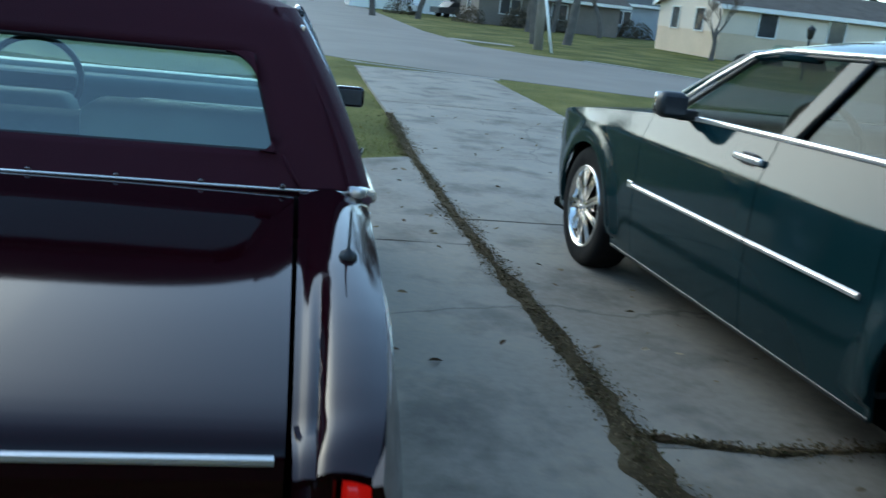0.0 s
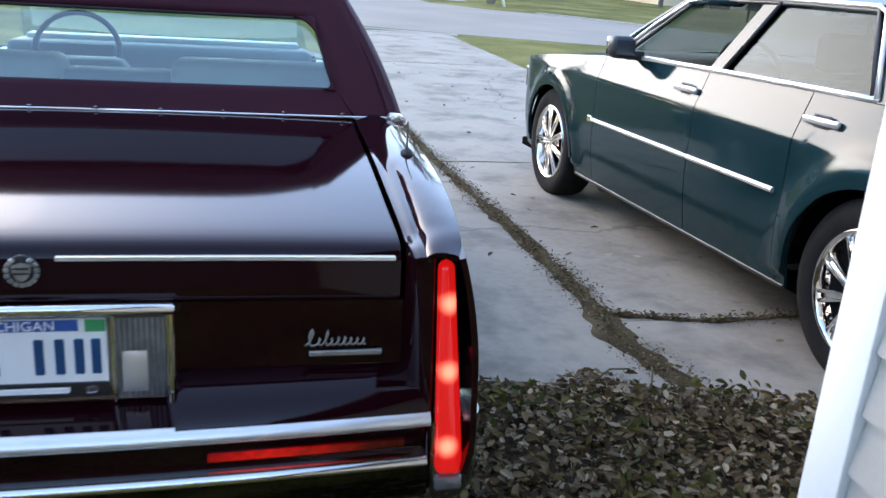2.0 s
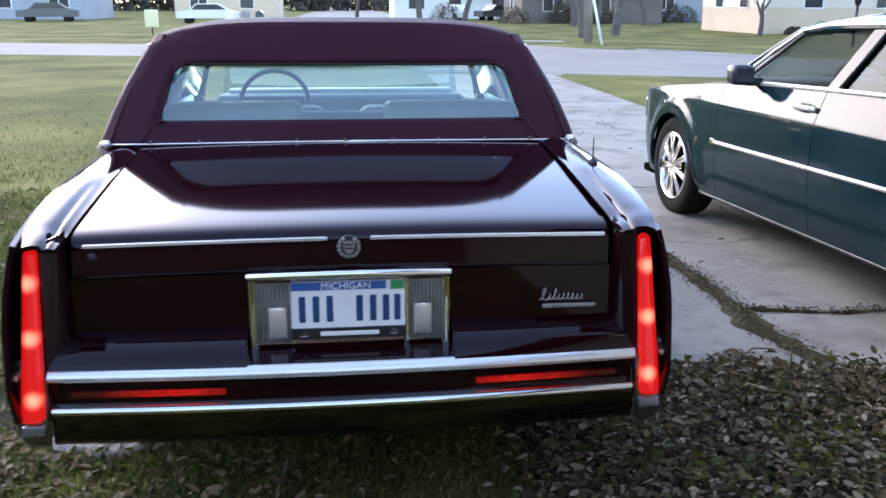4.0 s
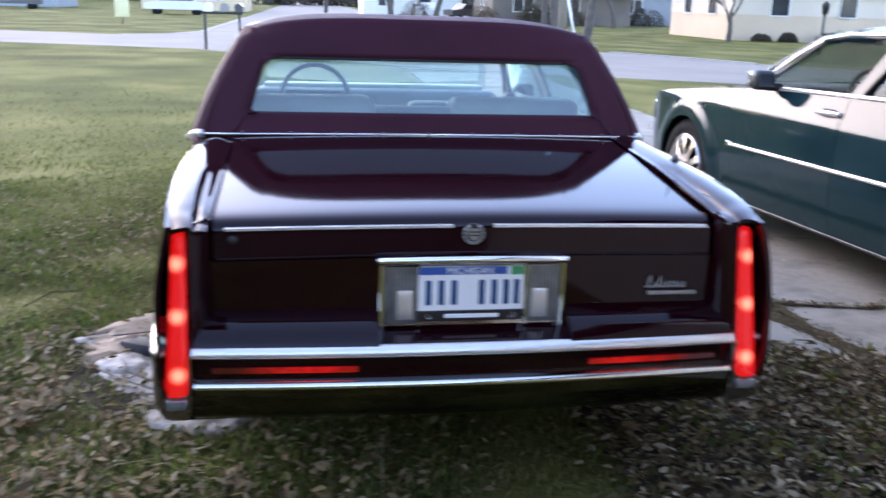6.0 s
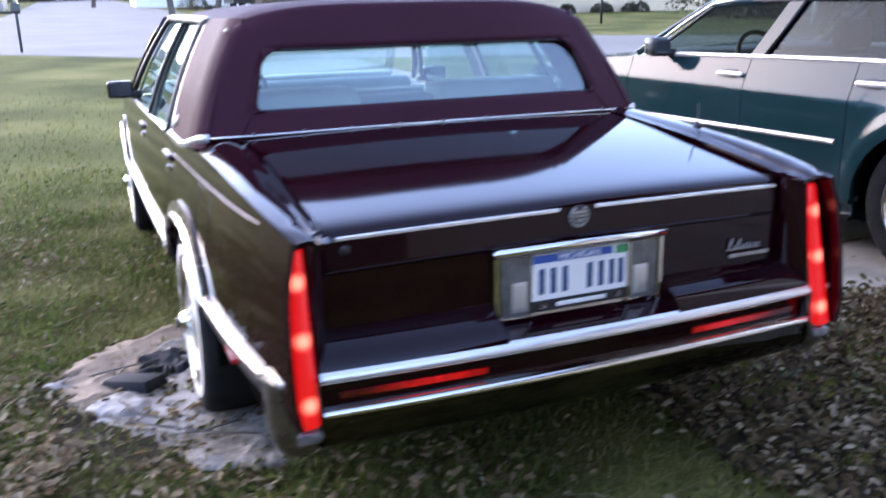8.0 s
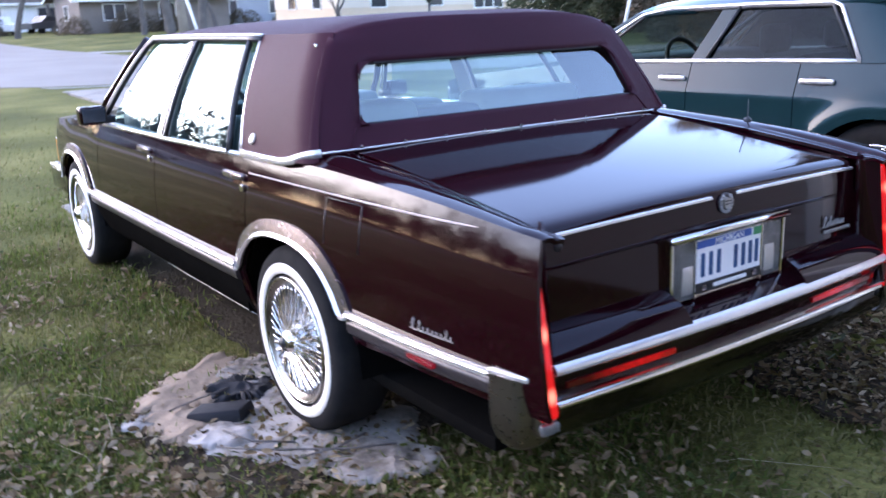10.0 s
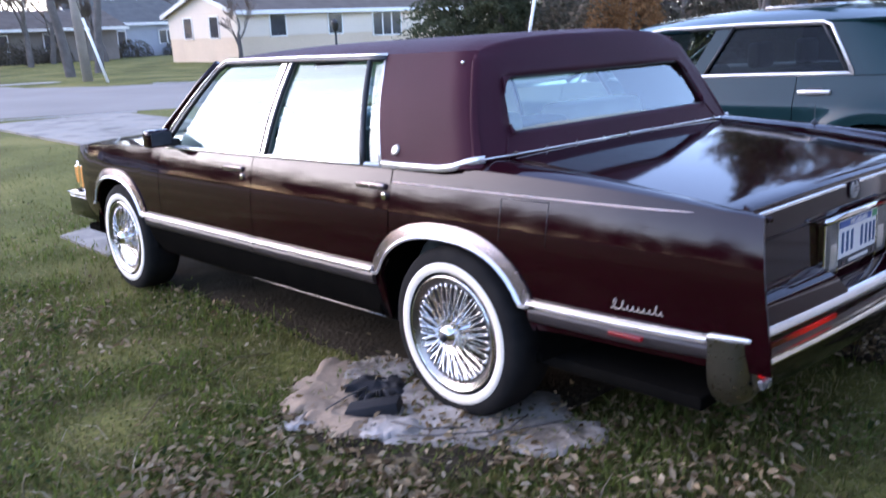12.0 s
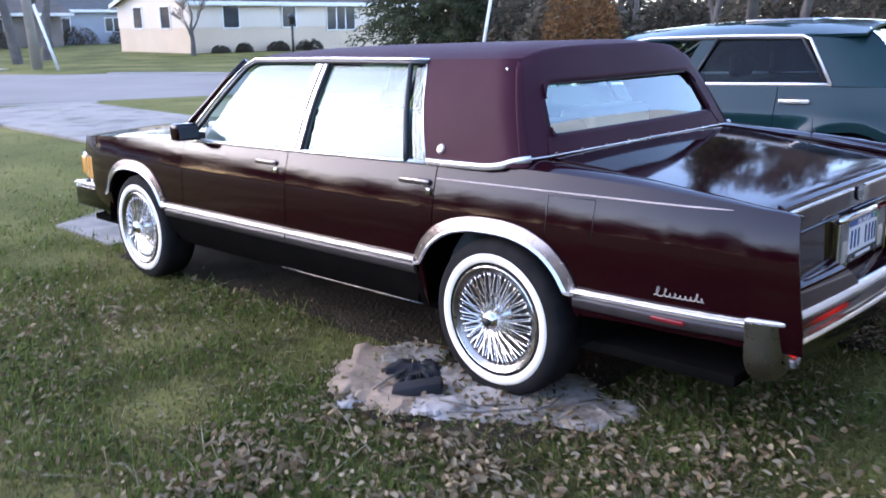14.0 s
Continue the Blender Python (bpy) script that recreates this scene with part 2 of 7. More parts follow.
def cracked(m, scale=0.55, width=0.006, dark=0.35, stain=0.55):
    """Adds wandering hairline cracks and dark stains to a surface."""
    t = m.node_tree
    n, l = t.nodes, t.links
    b = n["Principled BSDF"]
    old = b.inputs["Base Color"].links[0].from_socket
    pos = n.new("ShaderNodeNewGeometry").outputs["Position"]
    wob = n.new("ShaderNodeTexNoise")
    wob.inputs["Scale"].default_value, wob.inputs["Detail"].default_value = 2.2, 6
    l.new(pos, wob.inputs["Vector"])
    off = n.new("ShaderNodeVectorMath")
    off.operation = "MULTIPLY_ADD"
    off.inputs[1].default_value = (0.55, 0.55, 0)
    l.new(wob.outputs["Color"], off.inputs[0])
    l.new(pos, off.inputs[2])
    vo = n.new("ShaderNodeTexVoronoi")
    vo.feature = "DISTANCE_TO_EDGE"
    vo.inputs["Scale"].default_value = scale
    l.new(off.outputs[0], vo.inputs["Vector"])
    line = n.new("ShaderNodeMapRange")
    line.inputs[1].default_value, line.inputs[2].default_value = width * 0.3, width
    line.inputs[3].default_value, line.inputs[4].default_value = dark, 1.0
    l.new(vo.outputs[0], line.inputs[0])
    st = n.new("ShaderNodeTexNoise")
    st.inputs["Scale"].default_value, st.inputs["Detail"].default_value, st.inputs["Roughness"].default_value = 1.9, 7, 0.62
    l.new(pos, st.inputs["Vector"])
    sm = n.new("ShaderNodeMapRange")
    sm.inputs[1].default_value, sm.inputs[2].default_value = 0.34, 0.50
    sm.inputs[3].default_value, sm.inputs[4].default_value = stain, 1.0
    l.new(st.outputs[0], sm.inputs[0])
    mu = n.new("ShaderNodeMath")
    mu.operation = "MULTIPLY"
    l.new(line.outputs[0], mu.inputs[0])
    l.new(sm.outputs[0], mu.inputs[1])
    mix = n.new("ShaderNodeMix")
    mix.data_type, mix.blend_type = "RGBA", "MULTIPLY"
    mix.inputs[0].default_value = 1.0
    l.new(old, mix.inputs[6])
    l.new(mu.outputs[0], mix.inputs[7])
    l.new(mix.outputs[2], b.inputs["Base Color"])


cracked(CONCRETE, 0.22, 0.003, 0.65, 0.58)
ASPHALT = surf("worn_asphalt", (0.180, 0.162, 0.146), (0.240, 0.217, 0.196), 0.35, 0.8, spec=0.22, bump=0.3, fine=14, dist=0.006)
PALECONC = surf("pale_kerb_concrete", (0.34, 0.33, 0.32), (0.26, 0.25, 0.24), 0.9, 0.95, spec=0.1, bump=0.3, fine=18)
LAWN = surf("autumn_lawn", (0.072, 0.078, 0.019), (0.205, 0.184, 0.064), 0.42, 0.95, bump=0.9, fine=38, spread=0.16, dist=0.03,
            c3=(0.122, 0.124, 0.034), spec=0.10, coarse=0.15)
# Soil colour, lowered so the ground under the car reads as deep shade.
SOIL = surf("leafy_shade_soil", (0.020, 0.0155, 0.011), (0.050, 0.039, 0.027), 5, 0.98, bump=0.9, fine=45, dist=0.02, spec=0.1)
JOINTEARTH = surf("joint_earth", (0.040, 0.031, 0.018), (0.115, 0.088, 0.052), 4, 0.98, bump=0.9, fine=60, dist=0.012, spec=0.1, c3=(0.070, 0.052, 0.028))
BLADE = island("grass_blades", [(0.085, 0.105, 0.030), (0.140, 0.160, 0.050), (0.190, 0.188, 0.070), (0.28, 0.245, 0.140)], 0.8, 0.5)
TURF = island("turf_blades", [(0.085, 0.100, 0.028), (0.15, 0.158, 0.050), (0.22, 0.20, 0.085), (0.31, 0.265, 0.155), (0.125, 0.150, 0.042)], 0.8, 0.4)
TUFT = island("tuft_blades", [(0.085, 0.130, 0.028), (0.150, 0.200, 0.050), (0.220, 0.255, 0.085)], 0.75, 0.5)
STRAW = island("straw", [(0.20, 0.16, 0.10), (0.36, 0.31, 0.21), (0.48, 0.43, 0.32)], 0.85, 0.3)
LAWNLEAF = island("lawn_leaves", [(0.12, 0.080, 0.045), (0.30, 0.22, 0.135), (0.44, 0.35, 0.23), (0.16, 0.105, 0.056), (0.50, 0.42, 0.30), (0.21, 0.150, 0.085)], 0.8, 0.3)
DEADLEAF = island("dead_leaves", [(0.028, 0.018, 0.010), (0.115, 0.070, 0.034), (0.30, 0.215, 0.125), (0.062, 0.038, 0.020), (0.17, 0.125, 0.046), (0.042, 0.029, 0.016), (0.62, 0.50, 0.36), (0.090, 0.076, 0.026)], 0.75, 0.3)
CLUMP = island("weed_leaves", [(0.035, 0.045, 0.012), (0.090, 0.095, 0.024), (0.20, 0.175, 0.045)], 0.6, 0.3)
WEEDLEAF = island("lawn_weed_leaves", [(0.034, 0.054, 0.014), (0.062, 0.088, 0.022), (0.105, 0.125, 0.034)], 0.7, 0.3)
DRY = island("dry_tufts", [(0.065, 0.044, 0.024), (0.15, 0.105, 0.058), (0.075, 0.074, 0.027), (0.27, 0.20, 0.12), (0.10, 0.078, 0.038)], 0.9)
CARD = surf("wet_cardboard", (0.30, 0.22, 0.155), (0.18, 0.13, 0.09), 7, 0.85, bump=0.3, fine=70, dist=0.004)
PALESHEET = surf("pale_crumpled_sheet", (0.33, 0.31, 0.30), (0.10, 0.082, 0.064), 5.0, 0.75, bump=0.5, fine=34, dist=0.006, spread=0.20, c3=(0.25, 0.225, 0.205))
# Pale colour for the strip that imitates a sky reflection.
GLINTWHITE = surf("lamp_reflector", (0.70, 0.70, 0.71), (0.58, 0.58, 0.60), 30, 0.35)
GREYBLOCK = surf("black_plastic", (0.010, 0.010, 0.012), (0.020, 0.020, 0.023), 9, 0.75, spec=0.25, bump=0.3, fine=60, dist=0.004)
WHITEPAINT = surf("white_paint", (0.80, 0.81, 0.82), (0.74, 0.75, 0.76), 3, 0.5, bump=0.08, fine=60, dist=0.002)
SIDING = surf("beige_siding", (0.36, 0.35, 0.335), (0.31, 0.30, 0.285), 3, 0.55, bump=0.15, fine=90, dist=0.002)
# Siding of the added wing, chosen dark to darken what the paint reflects.
DARKWALL = surf("dark_brown_siding", (0.035, 0.028, 0.026), (0.05, 0.04, 0.036), 2, 0.7, bump=0.15, fine=60, dist=0.003)
CREAM = surf("cream_siding", (0.68, 0.54, 0.40), (0.60, 0.47, 0.35), 0.6, 0.7, bump=0.2, fine=8)
CREAMWHITE = surf("cream_white_siding", (0.72, 0.63, 0.55), (0.66, 0.58, 0.50), 0.6, 0.7, bump=0.2, fine=8)
BLUEGREY = surf("blue_grey_siding", (0.34, 0.37, 0.43), (0.28, 0.31, 0.36), 0.6, 0.75, bump=0.2, fine=6)
BROWNWALL = surf("brown_wall", (0.22, 0.19, 0.175), (0.16, 0.14, 0.13), 0.7, 0.85, bump=0.2, fine=6)
SHINGLE = surf("grey_shingle_roof", (0.095, 0.080, 0.070), (0.145, 0.124, 0.110), 1.5, 0.9, spec=0.12, bump=0.4, fine=9, dist=0.03)
DARKROOF = surf("dark_shingle_roof", (0.06, 0.063, 0.062), (0.10, 0.10, 0.095), 1.5, 0.9, bump=0.4, fine=9, dist=0.03)
WINDARK = surf("far_window_glass", (0.030, 0.034, 0.042), (0.055, 0.060, 0.070), 2, 0.12, rvar=0.04)
BARK = surf("grey_bark", (0.075, 0.066, 0.062), (0.13, 0.115, 0.107), 3, 0.95, bump=0.8, fine=14, dist=0.04)
TWIG = surf("bare_twigs", (0.125, 0.095, 0.080), (0.19, 0.15, 0.13), 2, 0.95)
POLEWOOD = surf("weathered_pole", (0.24, 0.215, 0.20), (0.32, 0.29, 0.27), 2, 0.9, bump=0.5, fine=16, dist=0.02)
NEEDLE = island("fir_needles", [(0.052, 0.066, 0.040), (0.085, 0.104, 0.060), (0.12, 0.126, 0.080)], 0.85, 0.4)
RUST = island("rust_leaves", [(0.20, 0.105, 0.045), (0.30, 0.17, 0.08), (0.15, 0.085, 0.045)], 0.85, 0.4)
SHRUB = island("dark_shrub_leaves", [(0.085, 0.080, 0.060), (0.14, 0.125, 0.095), (0.21, 0.165, 0.13)], 0.85, 0.4)
FARWOOD = island("far_wood", [(0.070, 0.060, 0.056), (0.095, 0.080, 0.075), (0.060, 0.062, 0.048), (0.12, 0.10, 0.09)], 0.95)
CARWHITE = surf("far_car_white", (0.72, 0.72, 0.73), (0.64, 0.64, 0.66), 2, 0.3, coat=0.7)
CARDARK = surf("far_car_dark", (0.05, 0.055, 0.065), (0.07, 0.075, 0.085), 2, 0.3, coat=0.7)


# ---------- mesh helpers ----------
def mesh_of(name, verts, faces, material, smooth=True):
    me = bpy.data.meshes.new(name)
    me.from_pydata([tuple(map(float, v)) for v in verts], [], faces)
    if material:
        me.materials.append(material)
    if smooth:
        me.polygons.foreach_set("use_smooth", [True] * len(me.polygons))
    me.update()
    return me


def part(name, me, parent=None, label="", at=None):
    ob = new(name, me)
    if parent is not None:
        ob.parent = parent
    if at is not None:
        ob.matrix_basis = at
    return tagged(ob, label) if label else ob


def thing(name, label, category, at=None, group="", kind=""):
    ob = new(name)
    ob.empty_display_size = 0.2
    if at is not None:
        ob.matrix_basis = at
    return tagged(ob, label, category, group, kind)


def smooth_by_angle(me, deg=35):
    bm = bmesh.new()
    bm.from_mesh(me)
    for e in bm.edges:
        e.smooth = not (len(e.link_faces) == 2 and e.calc_face_angle(0) > radians(deg))
    bm.to_mesh(me)
    bm.free()
    return me


def grid(name, f, nu, nv, material, thick=0.0, uu=None, vv=None):
    """A smooth sheet f(u, v), given a thickness by pushing a copy of it inwards along its normals."""
    uu = uu if uu is not None else [i / nu for i in range(nu + 1)]
    vv = vv if vv is not None else [j / nv for j in range(nv + 1)]
    nu, nv = len(uu) - 1, len(vv) - 1
    P = np.array([[f(u, v) for v in vv] for u in uu], float)
    faces = []
    idx = lambda i, j: i * (nv + 1) + j
    for i in range(nu):
        for j in range(nv):
            faces.append((idx(i, j), idx(i + 1, j), idx(i + 1, j + 1), idx(i, j + 1)))
    verts = P.reshape(-1, 3)
    if thick:
        du, dv = np.gradient(P, axis=0), np.gradient(P, axis=1)
        nrm = np.cross(du, dv)
        nrm /= np.maximum(np.linalg.norm(nrm, axis=2, keepdims=True), 1e-9)
        back = (P - nrm * thick).reshape(-1, 3)
        n = len(verts)
        verts = np.vstack([verts, back])
        faces += [tuple(n + k for k in reversed(q)) for q in faces]
        rim = [idx(i, 0) for i in range(nu + 1)] + [idx(nu, j) for j in range(1, nv + 1)] \
            + [idx(i, nv) for i in range(nu - 1, -1, -1)] + [idx(0, j) for j in range(nv - 1, 0, -1)]
        for a, b in zip(rim, rim[1:] + rim[:1]):
            faces.append((b, a, a + n, b + n))
    me = mesh_of(name, verts, faces, material)
    return smooth_by_angle(me, 50) if thick else me


def box(name, lo, hi, material, bevel=0.0, segs=2, taper=None):
    bm = bmesh.new()
    bmesh.ops.create_cube(bm, size=1.0)
    for v in bm.verts:
        v.co = Vector([lo[k] + (v.co[k] + 0.5) * (hi[k] - lo[k]) for k in range(3)])
        if taper:
            v.co = Vector(taper(*v.co))
    bmesh.ops.recalc_face_normals(bm, faces=bm.faces)
    if bevel:
        bmesh.ops.bevel(bm, geom=bm.edges[:], offset=bevel, segments=segs, affect="EDGES", profile=0.5)
    bmesh.ops.recalc_face_normals(bm, faces=bm.faces)
    me = bpy.data.meshes.new(name)
    bm.to_mesh(me)
    bm.free()
    me.materials.append(material)
    me.polygons.foreach_set("use_smooth", [True] * len(me.polygons))
    return smooth_by_angle(me, 30)


def tube(name, pts, r, material, n=8, squash=1.0, radii=None, ends=True):
    """A round bar along points; squash flattens it across."""
    pts = [Vector(p) for p in pts]
    verts, faces = [], []
    up0 = Vector((0, 0, 1))
    for i, p in enumerate(pts):
        d = (pts[min(i + 1, len(pts) - 1)] - pts[max(i - 1, 0)]).normalized()
        a = d.cross(up0)
        a = a.normalized() if a.length > 1e-4 else Vector((1, 0, 0))
        b = a.cross(d).normalized()
        rr = radii[i] if radii else r
        for k in range(n):
            th = 2 * math.pi * k / n
            verts.append(p + a * (rr * squash * math.cos(th)) + b * (rr * math.sin(th)))
    for i in range(len(pts) - 1):
        for k in range(n):
            faces.append((i * n + k, i * n + (k + 1) % n, (i + 1) * n + (k + 1) % n, (i + 1) * n + k))
    if ends:
        faces.append(tuple(range(n - 1, -1, -1)))
        faces.append(tuple((len(pts) - 1) * n + k for k in range(n)))
    return mesh_of(name, verts, faces, material)


def lathe(name, prof, material, n=40, axis="x"):
    """Turned round the x axis: prof is a list of (along, radius)."""
    verts, faces = [], []
    for a, r in prof:
        for k in range(n):
            th = 2 * math.pi * k / n
            verts.append((a, r * math.cos(th), r * math.sin(th)) if axis == "x" else (r * math.cos(th), r * math.sin(th), a))
    for i in range(len(prof) - 1):
        for k in range(n):
            faces.append((i * n + k, i * n + (k + 1) % n, (i + 1) * n + (k + 1) % n, (i + 1) * n + k))
    return mesh_of(name, verts, faces, material)


def merge(name, meshes, material):
    """Several meshes of one part as one."""
    verts, faces, off = [], [], 0
    for me in meshes:
        verts += [tuple(v.co) for v in me.vertices]
        faces += [tuple(off + i for i in p.vertices) for p in me.polygons]
        off += len(me.vertices)
        bpy.data.meshes.remove(me)
    return smooth_by_angle(mesh_of(name, verts, faces, material), 35)


def table(*pts):
    """A smooth curve through (x, y) pairs."""
    xs, ys = [p[0] for p in pts], [p[1] for p in pts]

    def f(x):
        return float(np.interp(x, xs, ys))
    w = (xs[-1] - xs[0]) * 0.02
    return lambda x: (f(x - w) + f(x + w) + 2 * f(x)) / 4


def profile(name, prof, x0, x1, nx, material, bow=0.0, thick=0.0, crown=0.0):
    """A profile of (y, z) swept across the car; bow bends its ends forward, crown lifts its middle."""
    p = np.array(prof, float)
    s = np.r_[0, np.cumsum(np.hypot(*np.diff(p, axis=0).T))]
    s /= s[-1]

    def f(u, v):
        x = x0 + (x1 - x0) * u
        k = (x / 0.75) ** 2
        return x, float(np.interp(v, s, p[:, 0])) + bow * k, float(np.interp(v, s, p[:, 1])) - crown * k
    vv = sorted(set([float(v) for v in s]))
    return grid(name, f, nx, 0, material, -thick, vv=vv)


def prism(name, outline, lo, hi, material, axis=1):
    """A flat outline of (a, b) pairs made solid between lo and hi along an axis."""
    n = len(outline)
    verts = []
    for c in (lo, hi):
        for a, b in outline:
            p = [a, b]
            p.insert(axis, c)
            verts.append(p)
    faces = [tuple(range(n)), tuple(range(2 * n - 1, n - 1, -1))]
    faces += [(i, (i + 1) % n, n + (i + 1) % n, n + i) for i in range(n)]
    me = mesh_of(name, verts, faces, material, False)
    bm = bmesh.new()
    bm.from_mesh(me)
    bmesh.ops.recalc_face_normals(bm, faces=bm.faces)
    bm.to_mesh(me)
    bm.free()
    return me


def ground_z(y):
    """The plot falls gently towards the street."""
    return 0.0476 - 0.026 * min(max(y, 0.0), 5.0)


SLOPE = math.degrees(math.atan(0.026))


# ---------- ground, drive, street ----------
def sheet(name, xs, ys, zf, material):
    verts = [(x, y, zf(x, y)) for x in xs for y in ys]
    n = len(ys)
    faces = [(i * n + j, (i + 1) * n + j, (i + 1) * n + j + 1, i * n + j + 1) for i in range(len(xs) - 1) for j in range(n - 1)]
    return mesh_of(name, verts, faces, material)


def near_far(lo, hi, step, far):
    mid = list(np.arange(lo, hi + 1e-6, step))
    return [lo - d for d in reversed(far)] + mid + [hi + d for d in far]


def lawn_z(x, y):
    z = ground_z(y)
    if -9 < x < 7 and -5 < y < 14:
        z += 0.018 * noise.noise(Vector((x * 1.3, y * 1.3, 0))) - 0.012
    if (0.1 < x < 4.5 and 1.5 < y < 17 and not (x < 1.8 and y > 6.3)) or (-0.5 < x < 0.2 and 5.1 < y < 5.85):
        z = ground_z(y) - 0.03
    return z


FAR = [1, 3, 8, 20, 50, 120, 300, 900]
ground = part("ground", sheet("ground", near_far(-8, 8, 0.2, FAR), near_far(-4, 18, 0.2, FAR), lawn_z, LAWN))
tagged(ground, "patchy autumn lawn of short green and straw-coloured grass", "lawn", kind="structure")


def slab(outline, top, material, name, parent=None, label="", depth=0.12):
    """A flat slab that follows the fall of the ground, with an uneven skirt."""
    n = len(outline)
    verts = [(x, y, ground_z(y) + top) for x, y in outline] + [(x, y, ground_z(y) + top - depth) for x, y in outline]
    faces = [tuple(range(n))] + [(i, (i + 1) % n, n + (i + 1) % n, n + i) for i in range(n)]
    me = mesh_of(name, verts, faces, material, False)
    bm = bmesh.new()
    bm.from_mesh(me)
    bmesh.ops.recalc_face_normals(bm, faces=bm.faces)
    bm.to_mesh(me)
    bm.free()
    return part(name, me, parent, label)


def rough_edge(a, b, step, amp, seed):
    """A broken line from a to b."""
    rnd = random.Random(seed)
    n = max(2, int(math.dist(a, b) / step))
    out = []
    for i in range(n):
        t = i / n
        k = 0 if i == 0 else amp
        out.append((a[0] + (b[0] - a[0]) * t + rnd.uniform(-k, k), a[1] + (b[1] - a[1]) * t + rnd.uniform(-k, k)))
    return out


def panel(corners, seed, amp=0.012, step=0.25):
    out = []
    for i, (a, b) in enumerate(zip(corners, corners[1:] + corners[:1])):
        out += rough_edge(a, b, step, amp, seed + i)
    return out


drive = thing("driveway", "cracked grey concrete driveway running down to the street", "driveway", kind="structure")
for k, (y0, y1) in enumerate(((-0.55, 1.63), (1.645, 4.98), (5.0, 8.3), (8.32, 11.6), (11.62, 14.6), (14.62, 17.3))):
    slab(panel([(1.895 if y1 < 7 else 1.88, y0), (4.55 + 0.02 * k, y0), (4.57 + 0.02 * k, y1), (1.89 if y1 < 7 else 1.88, y1)], 10 * k, 0.014), 0.012 - 0.003 * (k % 2), CONCRETE,
         "concrete_panel", drive)
for k, (y0, y1) in enumerate(((1.0, 4.26), (4.28, 7.34))):
    far = [(1.865, y1), (-0.05, y1)] if k == 0 else [(1.845, y1), (0.4, 6.5), (-0.63, 5.95), (-0.63, 5.0), (-0.05, 4.9)]
    slab(panel([(-0.05, y0 + (0.35 if k == 0 else 0)), (1.88 if k == 0 else 1.865, y0)] + far, 100 + 10 * k, 0.014), 0.010, CONCRETE, "concrete_panel", drive)
NEAR_EDGE = [(-90, 29.5), (-9, 25.2), (-3.6, 24.0), (1.8, 18.9), (4.9, 17.3), (8.5, 16.0), (14, 13.2), (60, -12)]
FAR_EDGE = [(60, 0), (20, 18), (12.8, 23.2), (10.9, 26.6), (8.6, 28.4), (7.1, 31), (6.4, 40), (6.6, 60), (9.5, 400), (-2.5, 400), (-4.4, 60), (-4.6, 36), (-5.4, 33),
            (-7, 31.6), (-12.5, 33.0), (-90, 39)]
road = slab(NEAR_EDGE + FAR_EDGE, 0.008, ASPHALT, "road")
tagged(road, "worn pale grey asphalt street with a side street leading away", "street", kind="structure")
for pts, nm in ((((1.75, 18.6), (2.2, 18.2), (4.9, 17.15), (4.85, 16.9), (1.9, 18.2)), "drive_apron"),):
    tagged(slab(list(pts), 0.016, PALECONC, nm), "pale concrete strip where the drive meets the street", "kerb", kind="structure")


def kerb(pts, name, label, w=0.16, h=0.05):
    m = []
    for (a, b) in zip(pts, pts[1:]):
        d = Vector((b[0] - a[0], b[1] - a[1])).normalized()
        nx, ny = -d.y * w, d.x * w
        z = ground_z(a[1])
        o = [(a[0], a[1]), (b[0], b[1]), (b[0] + nx, b[1] + ny), (a[0] + nx, a[1] + ny)]
        v = [(x, y, z + zz) for zz in (-0.1, h) for x, y in o]
        m.append(mesh_of("k", v, [(0, 1, 2, 3), (7, 6, 5, 4), (0, 4, 5, 1), (1, 5, 6, 2), (2, 6, 7, 3), (3, 7, 4, 0)], None, False))
    return tagged(part(name, merge(name, m, PALECONC)), label, "kerb", kind="structure")


kerb([(-4.5, 60), (-4.7, 36.2), (-5.6, 33.2), (-7.1, 31.8)], "kerb_west", "pale concrete kerb along the side street", 0.35, 0.02)
kerb([(13.2, 22.9), (11.2, 26.4), (10.2, 27.5)], "kerb_east", "pale concrete kerb at the street corner", 0.28, 0.04)
slab([(6.8, 34.4), (9.2, 33.6), (9.3, 34.6), (6.9, 35.6)], 0.01, PALECONC, "pavement")
tagged(bpy.data.objects["pavement"], "short pale concrete footpath in the lawn", "pavement", kind="structure")


